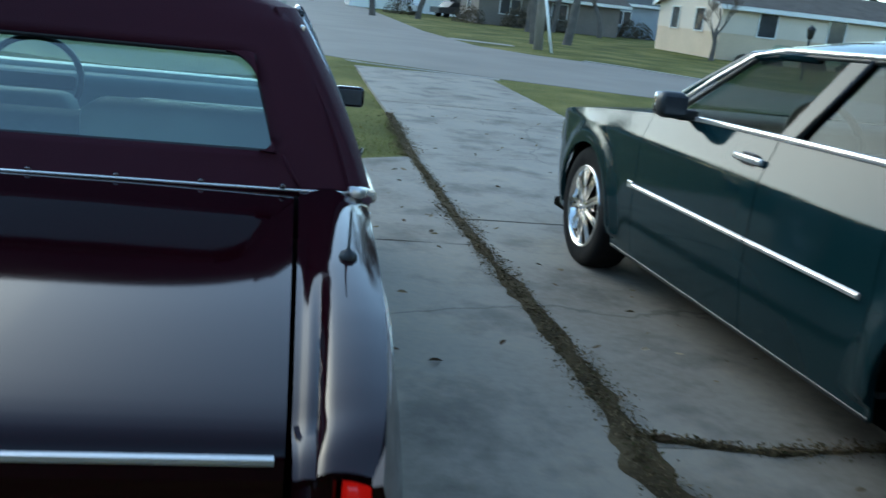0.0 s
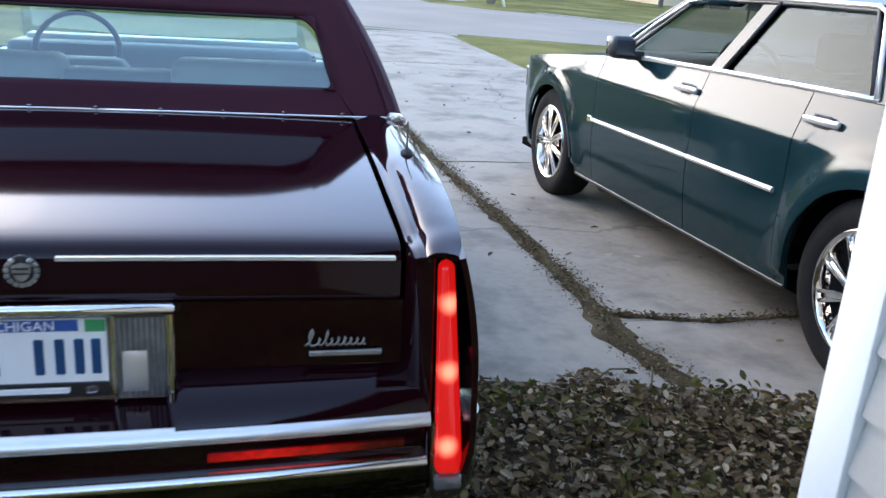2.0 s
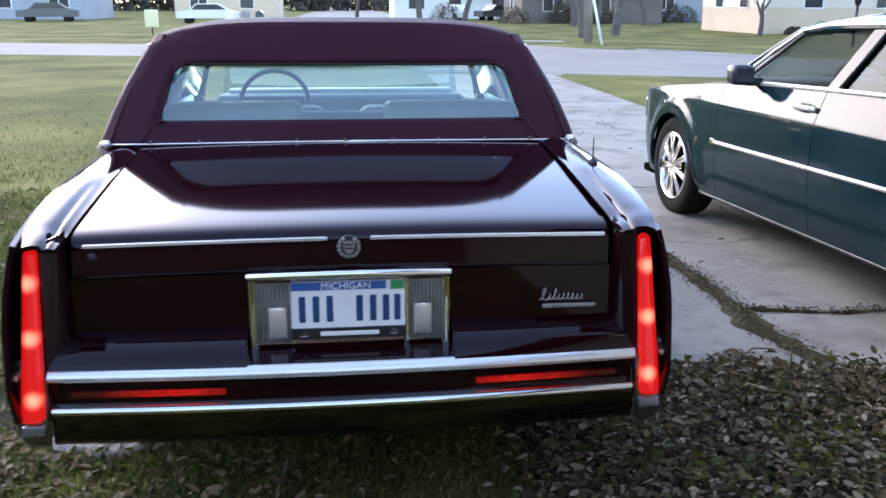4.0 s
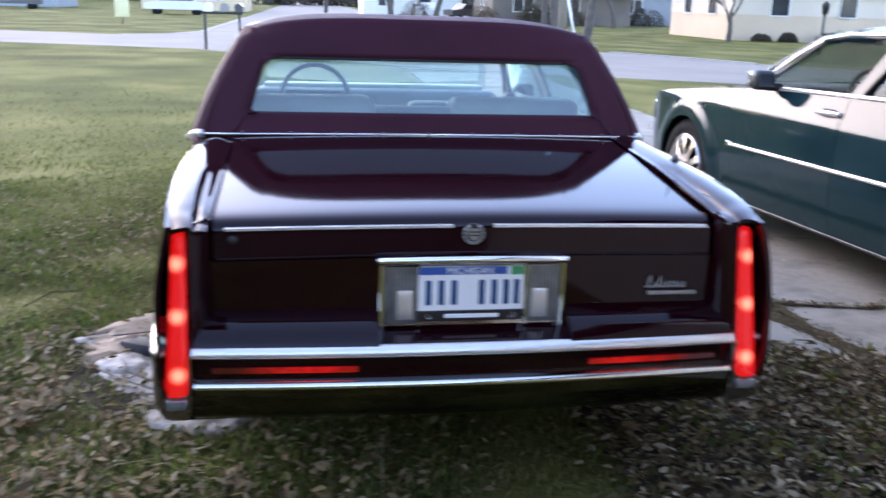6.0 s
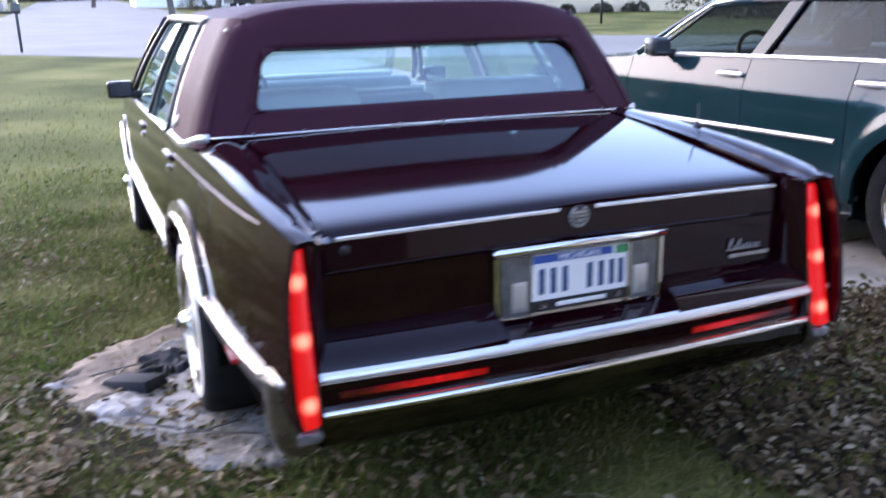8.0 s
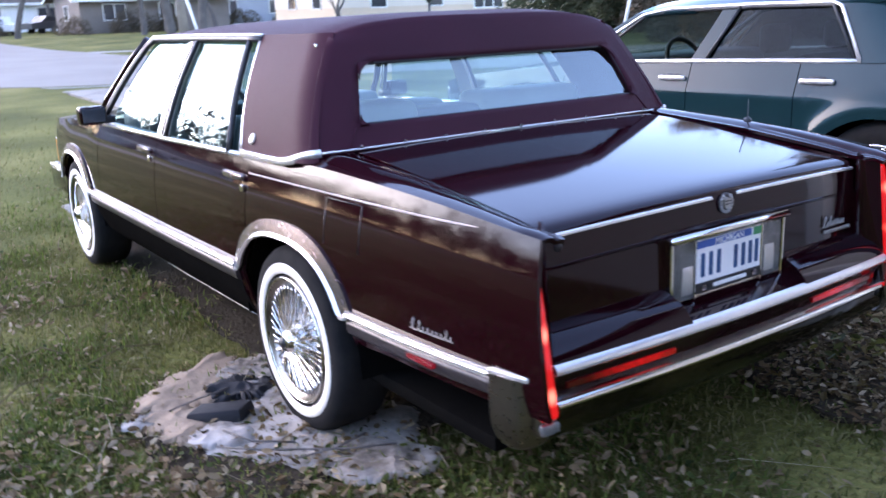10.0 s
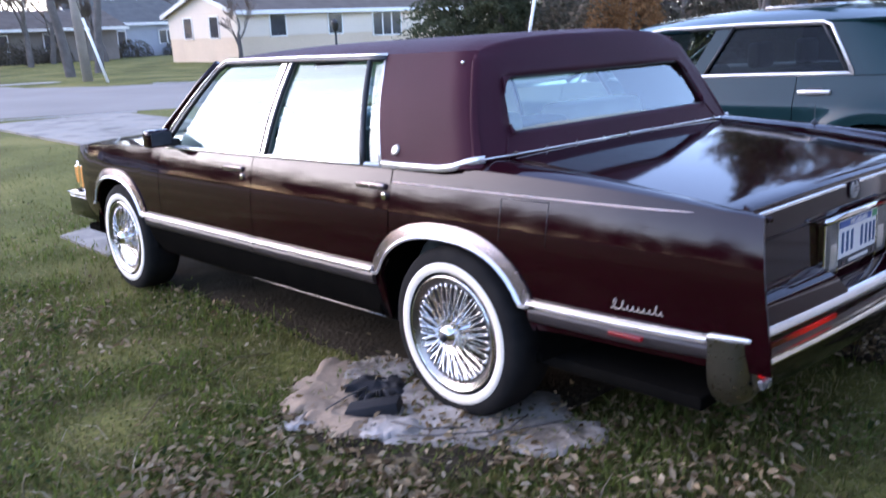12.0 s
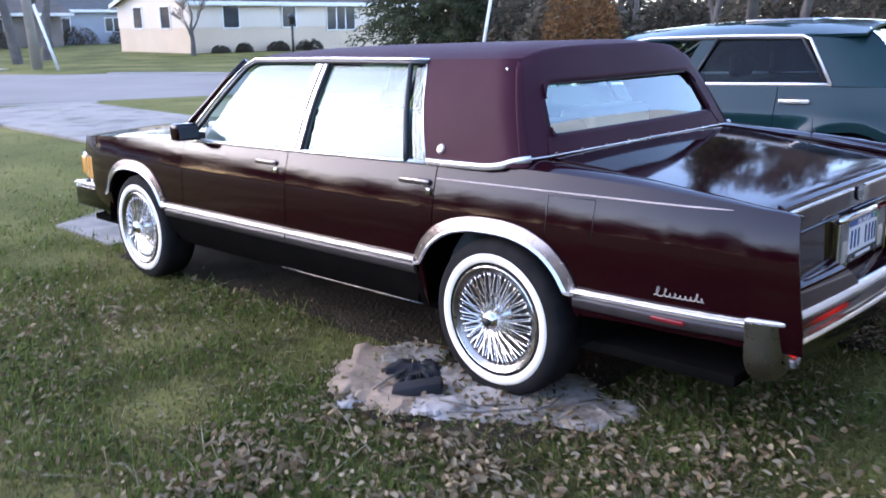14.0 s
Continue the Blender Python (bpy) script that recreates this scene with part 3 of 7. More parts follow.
# ---------- houses ----------
def window(parent, c, w, h, nrm, rim_w=0.07, mullions=0):
    """A window on a wall: a dark pane in a white frame. nrm: 'x' or 'y' wall facing the negative side."""
    x, y, z = c
    if nrm == "y":
        b = lambda x0, x1, z0, z1, d, m, nm: box(nm, (x0, y - d, z0), (x1, y + 0.05, z1), m, 0.008, 1)
        pane = part("window", b(x - w / 2, x + w / 2, z - h / 2, z + h / 2, 0.05, WINDARK, "window"), parent)
        for x0, x1, z0, z1 in ((x - w / 2 - rim_w, x - w / 2, z - h / 2 - rim_w, z + h / 2 + rim_w), (x + w / 2, x + w / 2 + rim_w, z - h / 2 - rim_w, z + h / 2 + rim_w),
                               (x - w / 2, x + w / 2, z + h / 2, z + h / 2 + rim_w), (x - w / 2, x + w / 2, z - h / 2 - rim_w, z - h / 2)):
            part("window_frame", b(x0, x1, z0, z1, 0.09, WHITEPAINT, "window_frame"), pane)
        for k in range(mullions):
            xm = x - w / 2 + w * (k + 1) / (mullions + 1)
            part("mullion", b(xm - 0.04, xm + 0.04, z - h / 2, z + h / 2, 0.08, WHITEPAINT, "mullion"), pane)
    else:
        b = lambda y0, y1, z0, z1, d, m, nm: box(nm, (x - d, y0, z0), (x + 0.05, y1, z1), m, 0.008, 1)
        pane = part("window", b(y - w / 2, y + w / 2, z - h / 2, z + h / 2, 0.05, WINDARK, "window"), parent)
        for y0, y1, z0, z1 in ((y - w / 2 - rim_w, y - w / 2, z - h / 2 - rim_w, z + h / 2 + rim_w), (y + w / 2, y + w / 2 + rim_w, z - h / 2 - rim_w, z + h / 2 + rim_w),
                               (y - w / 2, y + w / 2, z + h / 2, z + h / 2 + rim_w), (y - w / 2, y + w / 2, z - h / 2 - rim_w, z - h / 2)):
            part("window_frame", b(y0, y1, z0, z1, 0.09, WHITEPAINT, "window_frame"), pane)


def house(name, label, at, L, D, H, rise, wall, roof, wins_front=(), wins_gable=(), over=0.45, upper=None):
    """A gabled house: long wall of length L on the near side, gable of depth D at its west end."""
    h = thing(name, label, "house", at)
    wl = box("wall", (0, 0, -0.6), (L, D, H), wall)
    part("wall", wl, h)
    if upper:
        part("wall_cladding", box("wall_cladding", (-0.03, -0.03, H * 0.5), (L + 0.03, D + 0.03, H - 0.01), upper), h, "paler upper siding")
    for x0 in (0.0, L - 0.1):
        part("gable", prism("gable", [(0, H), (D, H), (D / 2, H + rise)], x0, x0 + 0.1, upper or wall, 0), h)
    t = 0.14
    for s in (0, 1):
        a, b2 = (-over, H - over * rise * 2 / D), (D / 2, H + rise)
        if s:
            a, b2 = (D + over, a[1]), b2
        out = [a, b2, (b2[0], b2[1] + t), (a[0], a[1] + t)]
        part("roof_slope", prism("roof_slope", out, -over * 0.7, L + over * 0.7, roof, 0), h)
        part("fascia", box("fascia", (-over * 0.7, a[0] - 0.06 + s * 0.06, a[1] - 0.06), (L + over * 0.7, a[0] + s * 0.06, a[1] + t + 0.02), WHITEPAINT), h, "white eaves board")
    for x0 in (-over * 0.7 - 0.05,):
        for s in (0, 1):
            y0, y1 = (-over, D / 2) if s == 0 else (D + over, D / 2)
            z0 = H - over * rise * 2 / D
            o = [(y0, z0 - 0.1), (y1, H + rise - 0.1), (y1, H + rise + t), (y0, z0 + t)]
            part("bargeboard", prism("bargeboard", o, x0, x0 + 0.05, WHITEPAINT, 0), h, "white gable board")
    for x, z, w, hh, mu in wins_front:
        window(h, (x, 0, z), w, hh, "y", mullions=mu)
    for y, z, w, hh in wins_gable:
        window(h, (0, y, z), w, hh, "x")
    return h


GZ = ground_z(9)
house("ranch_house", "single-storey cream ranch house with a grey shingle roof", pose(22.3, 42.9, GZ), 19, 8.2, 2.75, 1.15, CREAM, SHINGLE,
      [(2.6, 1.95, 1.0, 1.15, 0), (6.6, 1.95, 0.95, 1.15, 0), (10.6, 1.85, 2.2, 1.35, 2), (15.5, 1.95, 1.0, 1.15, 0)], [(2.5, 1.95, 1.0, 1.15), (5.7, 1.95, 1.0, 1.15)], upper=CREAMWHITE)
house("blue_grey_house", "distant blue-grey house with a dark roof behind bare trees", pose(25.5, 74, GZ), 13, 9, 2.9, 2.0, BLUEGREY, DARKROOF,
      [(3, 1.6, 1.4, 1.1, 1), (7.5, 1.6, 1.4, 1.1, 1), (11, 1.6, 1.0, 1.1, 0)], [(4, 1.6, 1.0, 1.1)])
house("brown_house", "low brown house with a wide shallow roof and pale eaves", pose(14.5, 68, GZ), 11.5, 8, 2.6, 1.2, BROWNWALL, SHINGLE,
      [(2.5, 1.5, 1.6, 1.1, 1), (6.5, 1.5, 1.2, 1.1, 0)], [(4, 1.5, 1.0, 1.0)], over=0.9)
house("white_house", "distant low white house with a pale grey roof", pose(5.5, 86, GZ), 14, 8, 2.6, 1.6, WHITEPAINT, SHINGLE,
      [(2.2, 1.5, 1.5, 1.1, 1), (6, 1.5, 1.2, 1.1, 0), (10.5, 1.5, 1.6, 1.1, 1)], over=0.6)
house("grey_house", "distant grey bungalow beyond the side street", pose(-36, 78, GZ), 15, 8, 2.6, 1.7, BLUEGREY, DARKROOF,
      [(2.2, 1.5, 1.5, 1.1, 1), (8, 1.5, 1.2, 1.1, 0), (12.5, 1.5, 1.6, 1.1, 1)])
house("tan_house", "distant tan bungalow with a brown roof", pose(-15, 84, GZ), 9.5, 8, 2.6, 1.6, CREAM, SHINGLE,
      [(2.2, 1.5, 1.5, 1.1, 1), (6.6, 1.5, 1.2, 1.1, 0)])


# ---------- trees ----------
def limbs(rnd, base, height, r0, levels=5, spread=0.6, lean=(0, 0), forks=3, trunk_frac=0.35):
    """Tapered branches, each a chain of points with radii: (level, points, radii)."""
    out = []

    def grow(p, d, length, r, lev):
        n = 5 if lev < 2 else 3
        pts, rad = [p.copy()], [r]
        q, dd = p.copy(), d.copy()
        for i in range(n):
            dd = (dd + Vector((rnd.uniform(-1, 1), rnd.uniform(-1, 1), rnd.uniform(-0.5, 0.9))) * 0.13 * (1 + lev * 0.4)).normalized()
            q = q + dd * (length / n)
            pts.append(q.copy())
            rad.append(r * (1 - 0.45 * (i + 1) / n))
        out.append((lev, pts, rad))
        if lev >= levels:
            return
        k = forks + (1 if rnd.random() < 0.5 else 0) + (2 if lev >= 2 else 0)
        for i in range(k):
            s = rnd.uniform(0.45, 1.0) if i else 1.0
            idx = min(n, max(1, int(round(s * n))))
            az = rnd.uniform(0, 2 * math.pi)
            tilt = rnd.uniform(0.25, 1.0) * spread * (1.2 if lev else 1.0)
            side = Vector((math.cos(az), math.sin(az), 0))
            nd = (dd * math.cos(tilt) + side * math.sin(tilt) + Vector((0, 0, 0.12))).normalized()
            grow(pts[idx], nd, length * rnd.uniform(0.5, 0.8), rad[idx] * rnd.uniform(0.5, 0.75), lev + 1)
    d0 = Vector((lean[0], lean[1], 1)).normalized()
    grow(Vector(base), d0, height * trunk_frac, r0, 0)
    return out


def skin_limbs(name, chains, material, sides=6, rmin=0.0):
    verts, faces = [], []
    for lev, pts, rad in chains:
        n = sides if lev < 2 else 3
        off = len(verts)
        for i, p in enumerate(pts):
            d = (pts[min(i + 1, len(pts) - 1)] - pts[max(i - 1, 0)]).normalized()
            a = d.orthogonal().normalized()
            b = d.cross(a)
            rr = max(rad[i], rmin)
            for k in range(n):
                th = 2 * math.pi * k / n
                verts.append(p + a * (rr * math.cos(th)) + b * (rr * math.sin(th)))
        for i in range(len(pts) - 1):
            for k in range(n):
                faces.append((off + i * n + k, off + i * n + (k + 1) % n, off + (i + 1) * n + (k + 1) % n, off + (i + 1) * n + k))
    return mesh_of(name, verts, faces, material)


def flecks(name, centres, size, material, seed, stretch=1.0, up=0.6):
    """Many small bent leaves round the given centres."""
    g = np.random.default_rng(seed)
    c = np.asarray(centres, float)
    n = len(c)
    d = g.normal(size=(n, 3))
    d[:, 2] *= up
    d /= np.linalg.norm(d, axis=1, keepdims=True)
    e = np.cross(d, g.normal(size=(n, 3)))
    e /= np.maximum(np.linalg.norm(e, axis=1, keepdims=True), 1e-6)
    s = size * g.uniform(0.6, 1.4, (n, 1))
    v = np.stack([c - d * s * stretch, c + e * s * 0.5, c + d * s * stretch, c - e * s * 0.5], 1).reshape(-1, 3)
    f = [(4 * i, 4 * i + 1, 4 * i + 2, 4 * i + 3) for i in range(n)]
    me = bpy.data.meshes.new(name)
    me.from_pydata(v.tolist(), [], f)
    me.materials.append(material)
    return me


def bare_tree(label, x, y, height, r, seed, lean=(0, 0), levels=5, spread=0.6, forks=3, leaves=None, trunk_frac=0.35, rmin=0.012, group=""):
    rnd = random.Random(seed)
    t = thing("tree", label, "tree", pose(x, y, ground_z(y)), group)
    ch = limbs(rnd, (0, 0, -0.1), height, r, levels, spread, lean, forks, trunk_frac)
    part("trunk", skin_limbs("trunk", [c for c in ch if c[0] < 2], BARK, 8), t)
    part("crown", skin_limbs("crown", [c for c in ch if c[0] >= 2], TWIG, 3, rmin), t)
    if leaves:
        g = np.random.default_rng(seed)
        ends = np.array([p[-1] for lv, p, rr in ch if lv >= levels - 1])
        pick = ends[g.integers(0, len(ends), leaves)] + g.normal(size=(leaves, 3)) * 0.35
        part("foliage", flecks("foliage", pick, 0.10, RUST, seed), t, "rust-brown hanging leaves")
    return t


def fir(label, x, y, height, radius, seed, material=None, low=0.10):
    rnd = random.Random(seed)
    t = thing("fir_tree", label, "tree", pose(x, y, ground_z(y)))
    part("trunk", tube("trunk", [(0, 0, -0.2), (0.05, 0, height * 0.5), (0, 0.03, height)], 0.2, BARK, 8, radii=[0.22, 0.14, 0.03]), t)
    g = np.random.default_rng(seed)
    cs = []
    for k in range(int(height * max(14, 7 * radius))):
        h = rnd.uniform(low, 1.0)
        rr = radius * (1 - h) ** 0.75 * rnd.uniform(0.65, 1.1)
        az = rnd.uniform(0, 2 * math.pi)
        m = max(12, int(150 * rr / radius))
        s = g.uniform(0.15, 1, m) ** 0.7
        px, py = np.cos(az) * rr * s, np.sin(az) * rr * s
        pz = height * h - 0.25 * rr * s ** 2 * 1.2
        w = 0.16 * rr + 0.1
        cs.append(np.stack([px + g.normal(size=m) * w * s * 0.6, py + g.normal(size=m) * w * s * 0.6, pz + g.normal(size=m) * 0.10], 1))
    part("crown", flecks("crown", np.vstack(cs), 0.095, material or NEEDLE, seed, 1.3, 0.45), t)
    return t


bare_tree("small bare tree with forked trunk before the ranch house", 20.8, 40.2, 5.5, 0.15, 5, levels=4, spread=0.75, trunk_frac=0.3)
bare_tree("large bare tree with thick forked limbs behind the pole", 11.2, 38, 15, 0.24, 11, (-0.10, 0.02), levels=5, spread=0.5, trunk_frac=0.34)
bare_tree("large bare leaning tree behind the pole", 13.6, 41, 14, 0.24, 17, (0.18, 0.0), levels=5, spread=0.5, trunk_frac=0.34)
for k, (x, y, h, s) in enumerate(((5.5, 58, 11, 21), (9.0, 62, 12, 22), (16, 58, 9, 23), (19.5, 64, 8, 24), (22.5, 62, 7, 25), (2, 92, 13, 26), (12, 95, 14, 27), (15.5, 82, 12, 28), (18.6, 84, 13, 29), (21.5, 80, 12, 30), (25, 88, 13, 35))):
    bare_tree("bare grey tree among the distant houses", x, y, h, 0.22, s, levels=5, spread=0.6, rmin=0.02, group="distant bare trees")
for k, (x, y, h, s) in enumerate(((33, 56, 13, 31), (38, 57, 14, 32), (43, 55, 12, 33), (29, 60, 12, 34))):
    bare_tree("tall bare tree behind the ranch house", x, y, h, 0.25, s, levels=5, spread=0.6, rmin=0.02, group="trees behind the house")
fir("broad dark evergreen tree beside the ranch house", 28.9, 31.6, 9.0, 4.2, 41, low=0.04)
fir("dark evergreen tree at the edge of the wood", 28.0, 28.3, 8.0, 2.2, 42)
fir("tall dark evergreen tree over the drive", 18.6, 9.2, 9.5, 1.9, 43, low=0.36)
bare_tree("oak holding rust-brown autumn leaves", 26.5, 19.5, 8.5, 0.2, 44, levels=4, spread=0.55, leaves=14000)
for k, (x, y, h, s) in enumerate(((24, 13, 10, 51), (21, 9, 11, 52), (27, 10, 12, 53), (19, 4.5, 10, 54), (25, 4, 12, 55), (32, 21, 11, 56), (31, 15, 12, 57))):
    bare_tree("bare slender tree in the roadside wood", x, y, h, 0.17, s, levels=5, spread=0.5, rmin=0.014, group="roadside wood")


def shrub(x, y, r, h, seed, label="low dark shrub by the house", material=None, n=1800):
    g = np.random.default_rng(seed)
    a, b = g.uniform(0, 2 * math.pi, n), np.arccos(g.uniform(-0.1, 1, n))
    k = g.uniform(0.5, 1, n) ** 0.4 * (1 + 0.25 * np.sin(3 * a + seed))
    c = np.stack([r * k * np.sin(b) * np.cos(a), r * k * np.sin(b) * np.sin(a), h * k * np.cos(b) * 0.9 + 0.05], 1)
    t = thing("shrub", label, "shrub", pose(x, y, ground_z(y)), "shrubs")
    part("stems", tube("stems", [(0, 0, -0.1), (0.02, 0, h * 0.6)], 0.05, BARK, 5), t)
    part("foliage", flecks("foliage", c, 0.055 * max(1, r), material or SHRUB, seed), t)


for k, (x, y, r, h) in enumerate(((23.6, 42.2, 0.5, 0.35), (25.2, 42.2, 0.45, 0.45), (27.6, 42.2, 0.6, 0.5), (30.0, 42.2, 0.8, 0.55), (24.2, 72, 1.3, 1.2), (29, 72.5, 1.5, 1.4), (17.5, 66, 1.6, 1.6),
                              (13.5, 66, 1.2, 1.3), (20.5, 66.5, 1.4, 1.3), (9, 72, 1.3, 1.4), (33.5, 72, 1.6, 1.3))):
    shrub(x, y, r, h, 60 + k)
for k, (x, y, r, h) in enumerate(((24, 19, 2.2, 2.4), (27, 15.5, 2.4, 2.6), (23, 10, 2.2, 2.5), (29, 24, 2.4, 2.8), (21.5, 6, 2.0, 2.4), (33, 29, 3, 3), (20, 1.5, 2.2, 2.6), (26, 7, 2.6, 3.2))):
    shrub(x, y, r, h, 80 + k, "tangled undergrowth at the edge of the wood", n=5000)


shrub(21.9, 16.6, 1.3, 3.6, 95, "rust-orange autumn thicket before the wood", RUST, 5000)
shrub(23.4, 17.4, 1.1, 3.0, 96, "rust-orange autumn thicket before the wood", RUST, 4000)


def far_woods():
    """A ring of distant woods: uneven crowns built of many flecks."""
    g = np.random.default_rng(5)
    cs = []
    for k in range(260):
        a = 2 * math.pi * k / 260 + g.uniform(-0.01, 0.01)
        d = g.uniform(150, 190)
        h = g.uniform(4, 9) * (1.0 if math.cos(a) > -0.45 and not 1.75 < a < 3.0 else 3.2)
        n = 300 if math.cos(a) > -0.45 and not 1.75 < a < 3.0 else 1000
        q = g.normal(size=(n, 3)) * np.array([2.6, 2.6, h * 0.30])
        cs.append(q + np.array([math.cos(a) * d, math.sin(a) * d, h * 0.42]))
    ob = part("far_woods", flecks("far_woods", np.vstack(cs), 0.55, FARWOOD, 6, 1.8, 1.6))
    tagged(ob, "hazy belt of leafless woods on the horizon", "woods", kind="stuff")


far_woods()


# ---------- street things ----------
pole = thing("utility_pole", "weathered grey wooden utility pole on the grass verge", "pole", pose(10.0, 33.0, ground_z(9), 0, -2.5, 0))
part("shaft", tube("shaft", [(0, 0, -0.3), (0, 0, 5), (0, 0, 10)], 0.17, POLEWOOD, 12, radii=[0.19, 0.165, 0.14]), pole)
part("crossarm", box("crossarm", (-1.1, -0.06, 9.2), (1.1, 0.06, 9.34), POLEWOOD, 0.01), pole)
guy = thing("guy_guard", "white plastic guard on the pole's leaning guy wire", "guy wire", pose(10.05, 31.2, ground_z(9)))
part("guard", tube("guard", [(0, 0, -0.05), (-0.45, 0.45, 2.3)], 0.055, WHITEPAINT, 8), guy)
part("wire", tube("wire", [(-0.45, 0.45, 2.3), (-0.15 * 9, 1.6, 8.6)], 0.012, BLACK, 5), guy)
lp = thing("leaning_pole", "leaning white marker pole before the evergreen", "pole", pose(25.6, 24.6, ground_z(9), 0, 14, 0))
part("shaft", tube("shaft", [(0, 0, -0.2), (0, 0, 2.6)], 0.07, WHITEPAINT, 8), lp)
for k, (x, y) in enumerate(((-3.15, 24.6), )):
    mb = thing("mailbox", "pair of white mailboxes on a dark two-post stand", "mailbox", pose(x, y - 0.7, ground_z(9), 0, 0, 0))
    for px in (0.0, 0.95):
        part("post", box("post", (px - 0.035, -0.035, -0.1), (px + 0.035, 0.035, 1.05), BLACK, 0.006), mb)
    part("rail", box("rail", (-0.1, -0.05, 0.98), (1.05, 0.05, 1.05), BLACK, 0.006), mb)
    for px, m in ((0.1, WHITEPAINT), (0.55, PALECONC), (0.95, CARDARK)):
        o = [(0.1 * math.cos(a), 0.14 + 0.1 * math.sin(a)) for a in np.linspace(0, math.pi, 9)] + [(-0.1, 0), (0.1, 0)]
        o = [(px + a * 1.1, 1.05 + b) for a, b in o]
        part("box", prism("box", o, -0.26, 0.24, m, 1), mb)
sg = thing("yard_sign", "small square pale yellow yard sign on a stake", "sign", pose(-8.8, 42, ground_z(9)))
part("board", box("board", (-0.32, -0.02, 0.35), (0.32, 0.02, 1.15), surf("sign_yellow", (0.72, 0.68, 0.42), (0.64, 0.60, 0.38), 4, 0.6), 0.01), sg)
part("stake", box("stake", (-0.03, -0.015, -0.1), (0.03, 0.015, 0.35), BLACK, 0.004), sg)
lmp = thing("yard_lamp", "dark cast yard lamp post on the lawn", "lamp post", pose(19.3, 29.6, ground_z(9)))
part("post", tube("post", [(0, 0, -0.1), (0, 0, 1.5)], 0.05, BLACK, 8), lmp)
part("lantern", lathe("lantern", [(1.5, 0.05), (1.55, 0.11), (1.8, 0.14), (1.88, 0.16), (1.98, 0.04), (2.02, 0.0)], BLACK, 10, "z"), lmp)


def far_car(x, y, yaw, paint, label):
    c = thing("parked_car", label, "car", pose(x, y, ground_z(9), 0, 0, yaw), "cars parked far down the street")
    o = [(-2.2, 0.35), (-2.2, 0.8), (-1.3, 0.92), (-0.8, 1.38), (0.75, 1.40), (1.5, 0.95), (2.2, 0.8), (2.2, 0.35)]
    me = prism("body", o, -0.85, 0.85, paint, 1)
    part("body", me, c)
    w = [(-1.15, 0.95), (-0.75, 1.32), (0.70, 1.33), (1.3, 0.97)]
    for y0 in (-0.86, 0.84):
        part("window", prism("window", w, y0, y0 + 0.02, WINDARK, 1), c)
    for px in (-1.35, 1.4):
        for py in (-0.82, 0.66):
            part("wheel", box("wheel", (px - 0.31, py, 0.0), (px + 0.31, py + 0.16, 0.62), RUBBER, 0.13, 2), c)


far_car(-9.5, 66, 5, CARWHITE, "white car parked at a distant house")
far_car(9.8, 74, 90, CARWHITE, "white car parked far down the side street")
far_car(14.5, 78, 20, CARDARK, "dark car parked at a distant house")
far_car(-22, 70, 10, CARDARK, "dark car parked on a distant drive")


# ---------- cars: shared pieces ----------
def flat_text(body, size, material, name):
    cu = bpy.data.curves.new(name, "FONT")
    cu.body, cu.size, cu.align_x, cu.extrude = body, size, "CENTER", 0.001
    tmp = new("lettering", cu)
    me = bpy.data.meshes.new_from_object(tmp.evaluated_get(bpy.context.evaluated_depsgraph_get()))
    bpy.data.objects.remove(tmp)
    me.name = name
    me.materials.clear()
    me.materials.append(material)
    return me


def quad_pane(name, c, material, thick=0.006, n=6, bulge=0.0):
    """A pane through four corners, a little bowed."""
    c = [Vector(p) for p in c]

    def f(u, v):
        p = c[0].lerp(c[1], u).lerp(c[3].lerp(c[2], u), v)
        nn = (c[1] - c[0]).cross(c[3] - c[0]).normalized()
        return p + nn * bulge * 4 * (u * (1 - u) + v * (1 - v)) / 2
    return grid(name, f, n, n, material, thick)


def arch(y, yc, zc, w, h, e=2.5):
    d = abs(y - yc) / w
    return zc + h * (1 - d ** e) ** (1 / e) if d < 1 else -1.0


def car_sides(car, xf, zlow, ztop, panels, material, thick=0.012, tail=None, rows=16):
    for name, y0, y1 in panels:
        ys = [y0 + (y1 - y0) * k / max(6, int((y1 - y0) / 0.03)) for k in range(max(6, int((y1 - y0) / 0.03)) + 1)]
        for s in (-1, 1):
            def f(u, v, s=s):
                y = y0 + (y1 - y0) * u
                z = zlow(y) + (ztop(y) - zlow(y)) * v
                x = s * xf(y, z)
                return x, y + (tail(z) * (1 - u) ** 6 if tail and y0 < 0.5 else 0.0), z
            part(name, grid(name, f, len(ys) - 1, rows, material, s * thick), car)


def arch_lip(car, xf, yc, zc, w, h, material, width, out, e=2.5, name="wheel_arch_trim", zend=0.0):
    for s in (-1, 1):
        def f(u, v, s=s):
            t = -1 + 2 * u
            a = math.pi / 2 * t
            y = yc + w * math.copysign(abs(math.sin(a)) ** (2 / e), a)
            z = zc + h * abs(math.cos(a)) ** (2 / e)
            d = Vector((y - yc, (z - zc) * w / h)).normalized()
            y2, z2 = y + d.x * width * v, z + d.y * width * v
            z2 = max(z2, zend)
            return s * (xf(y2, z2) + out * (1 - 0.6 * v)), y2, z2
        part(name, grid(name, f, 36, 3, material, s * 0.010), car)


def strip(car, name, xf, y0, y1, z, r, material, out, squash=0.4, n=24, zf=None):
    for s in (-1, 1):
        pts = []
        for k in range(n + 1):
            y = y0 + (y1 - y0) * k / n
            zz = zf(y) if zf else z
            pts.append((s * (xf(y, zz) + out), y, zz))
        part(name, tube(name, pts, r, material, 8, squash), car)


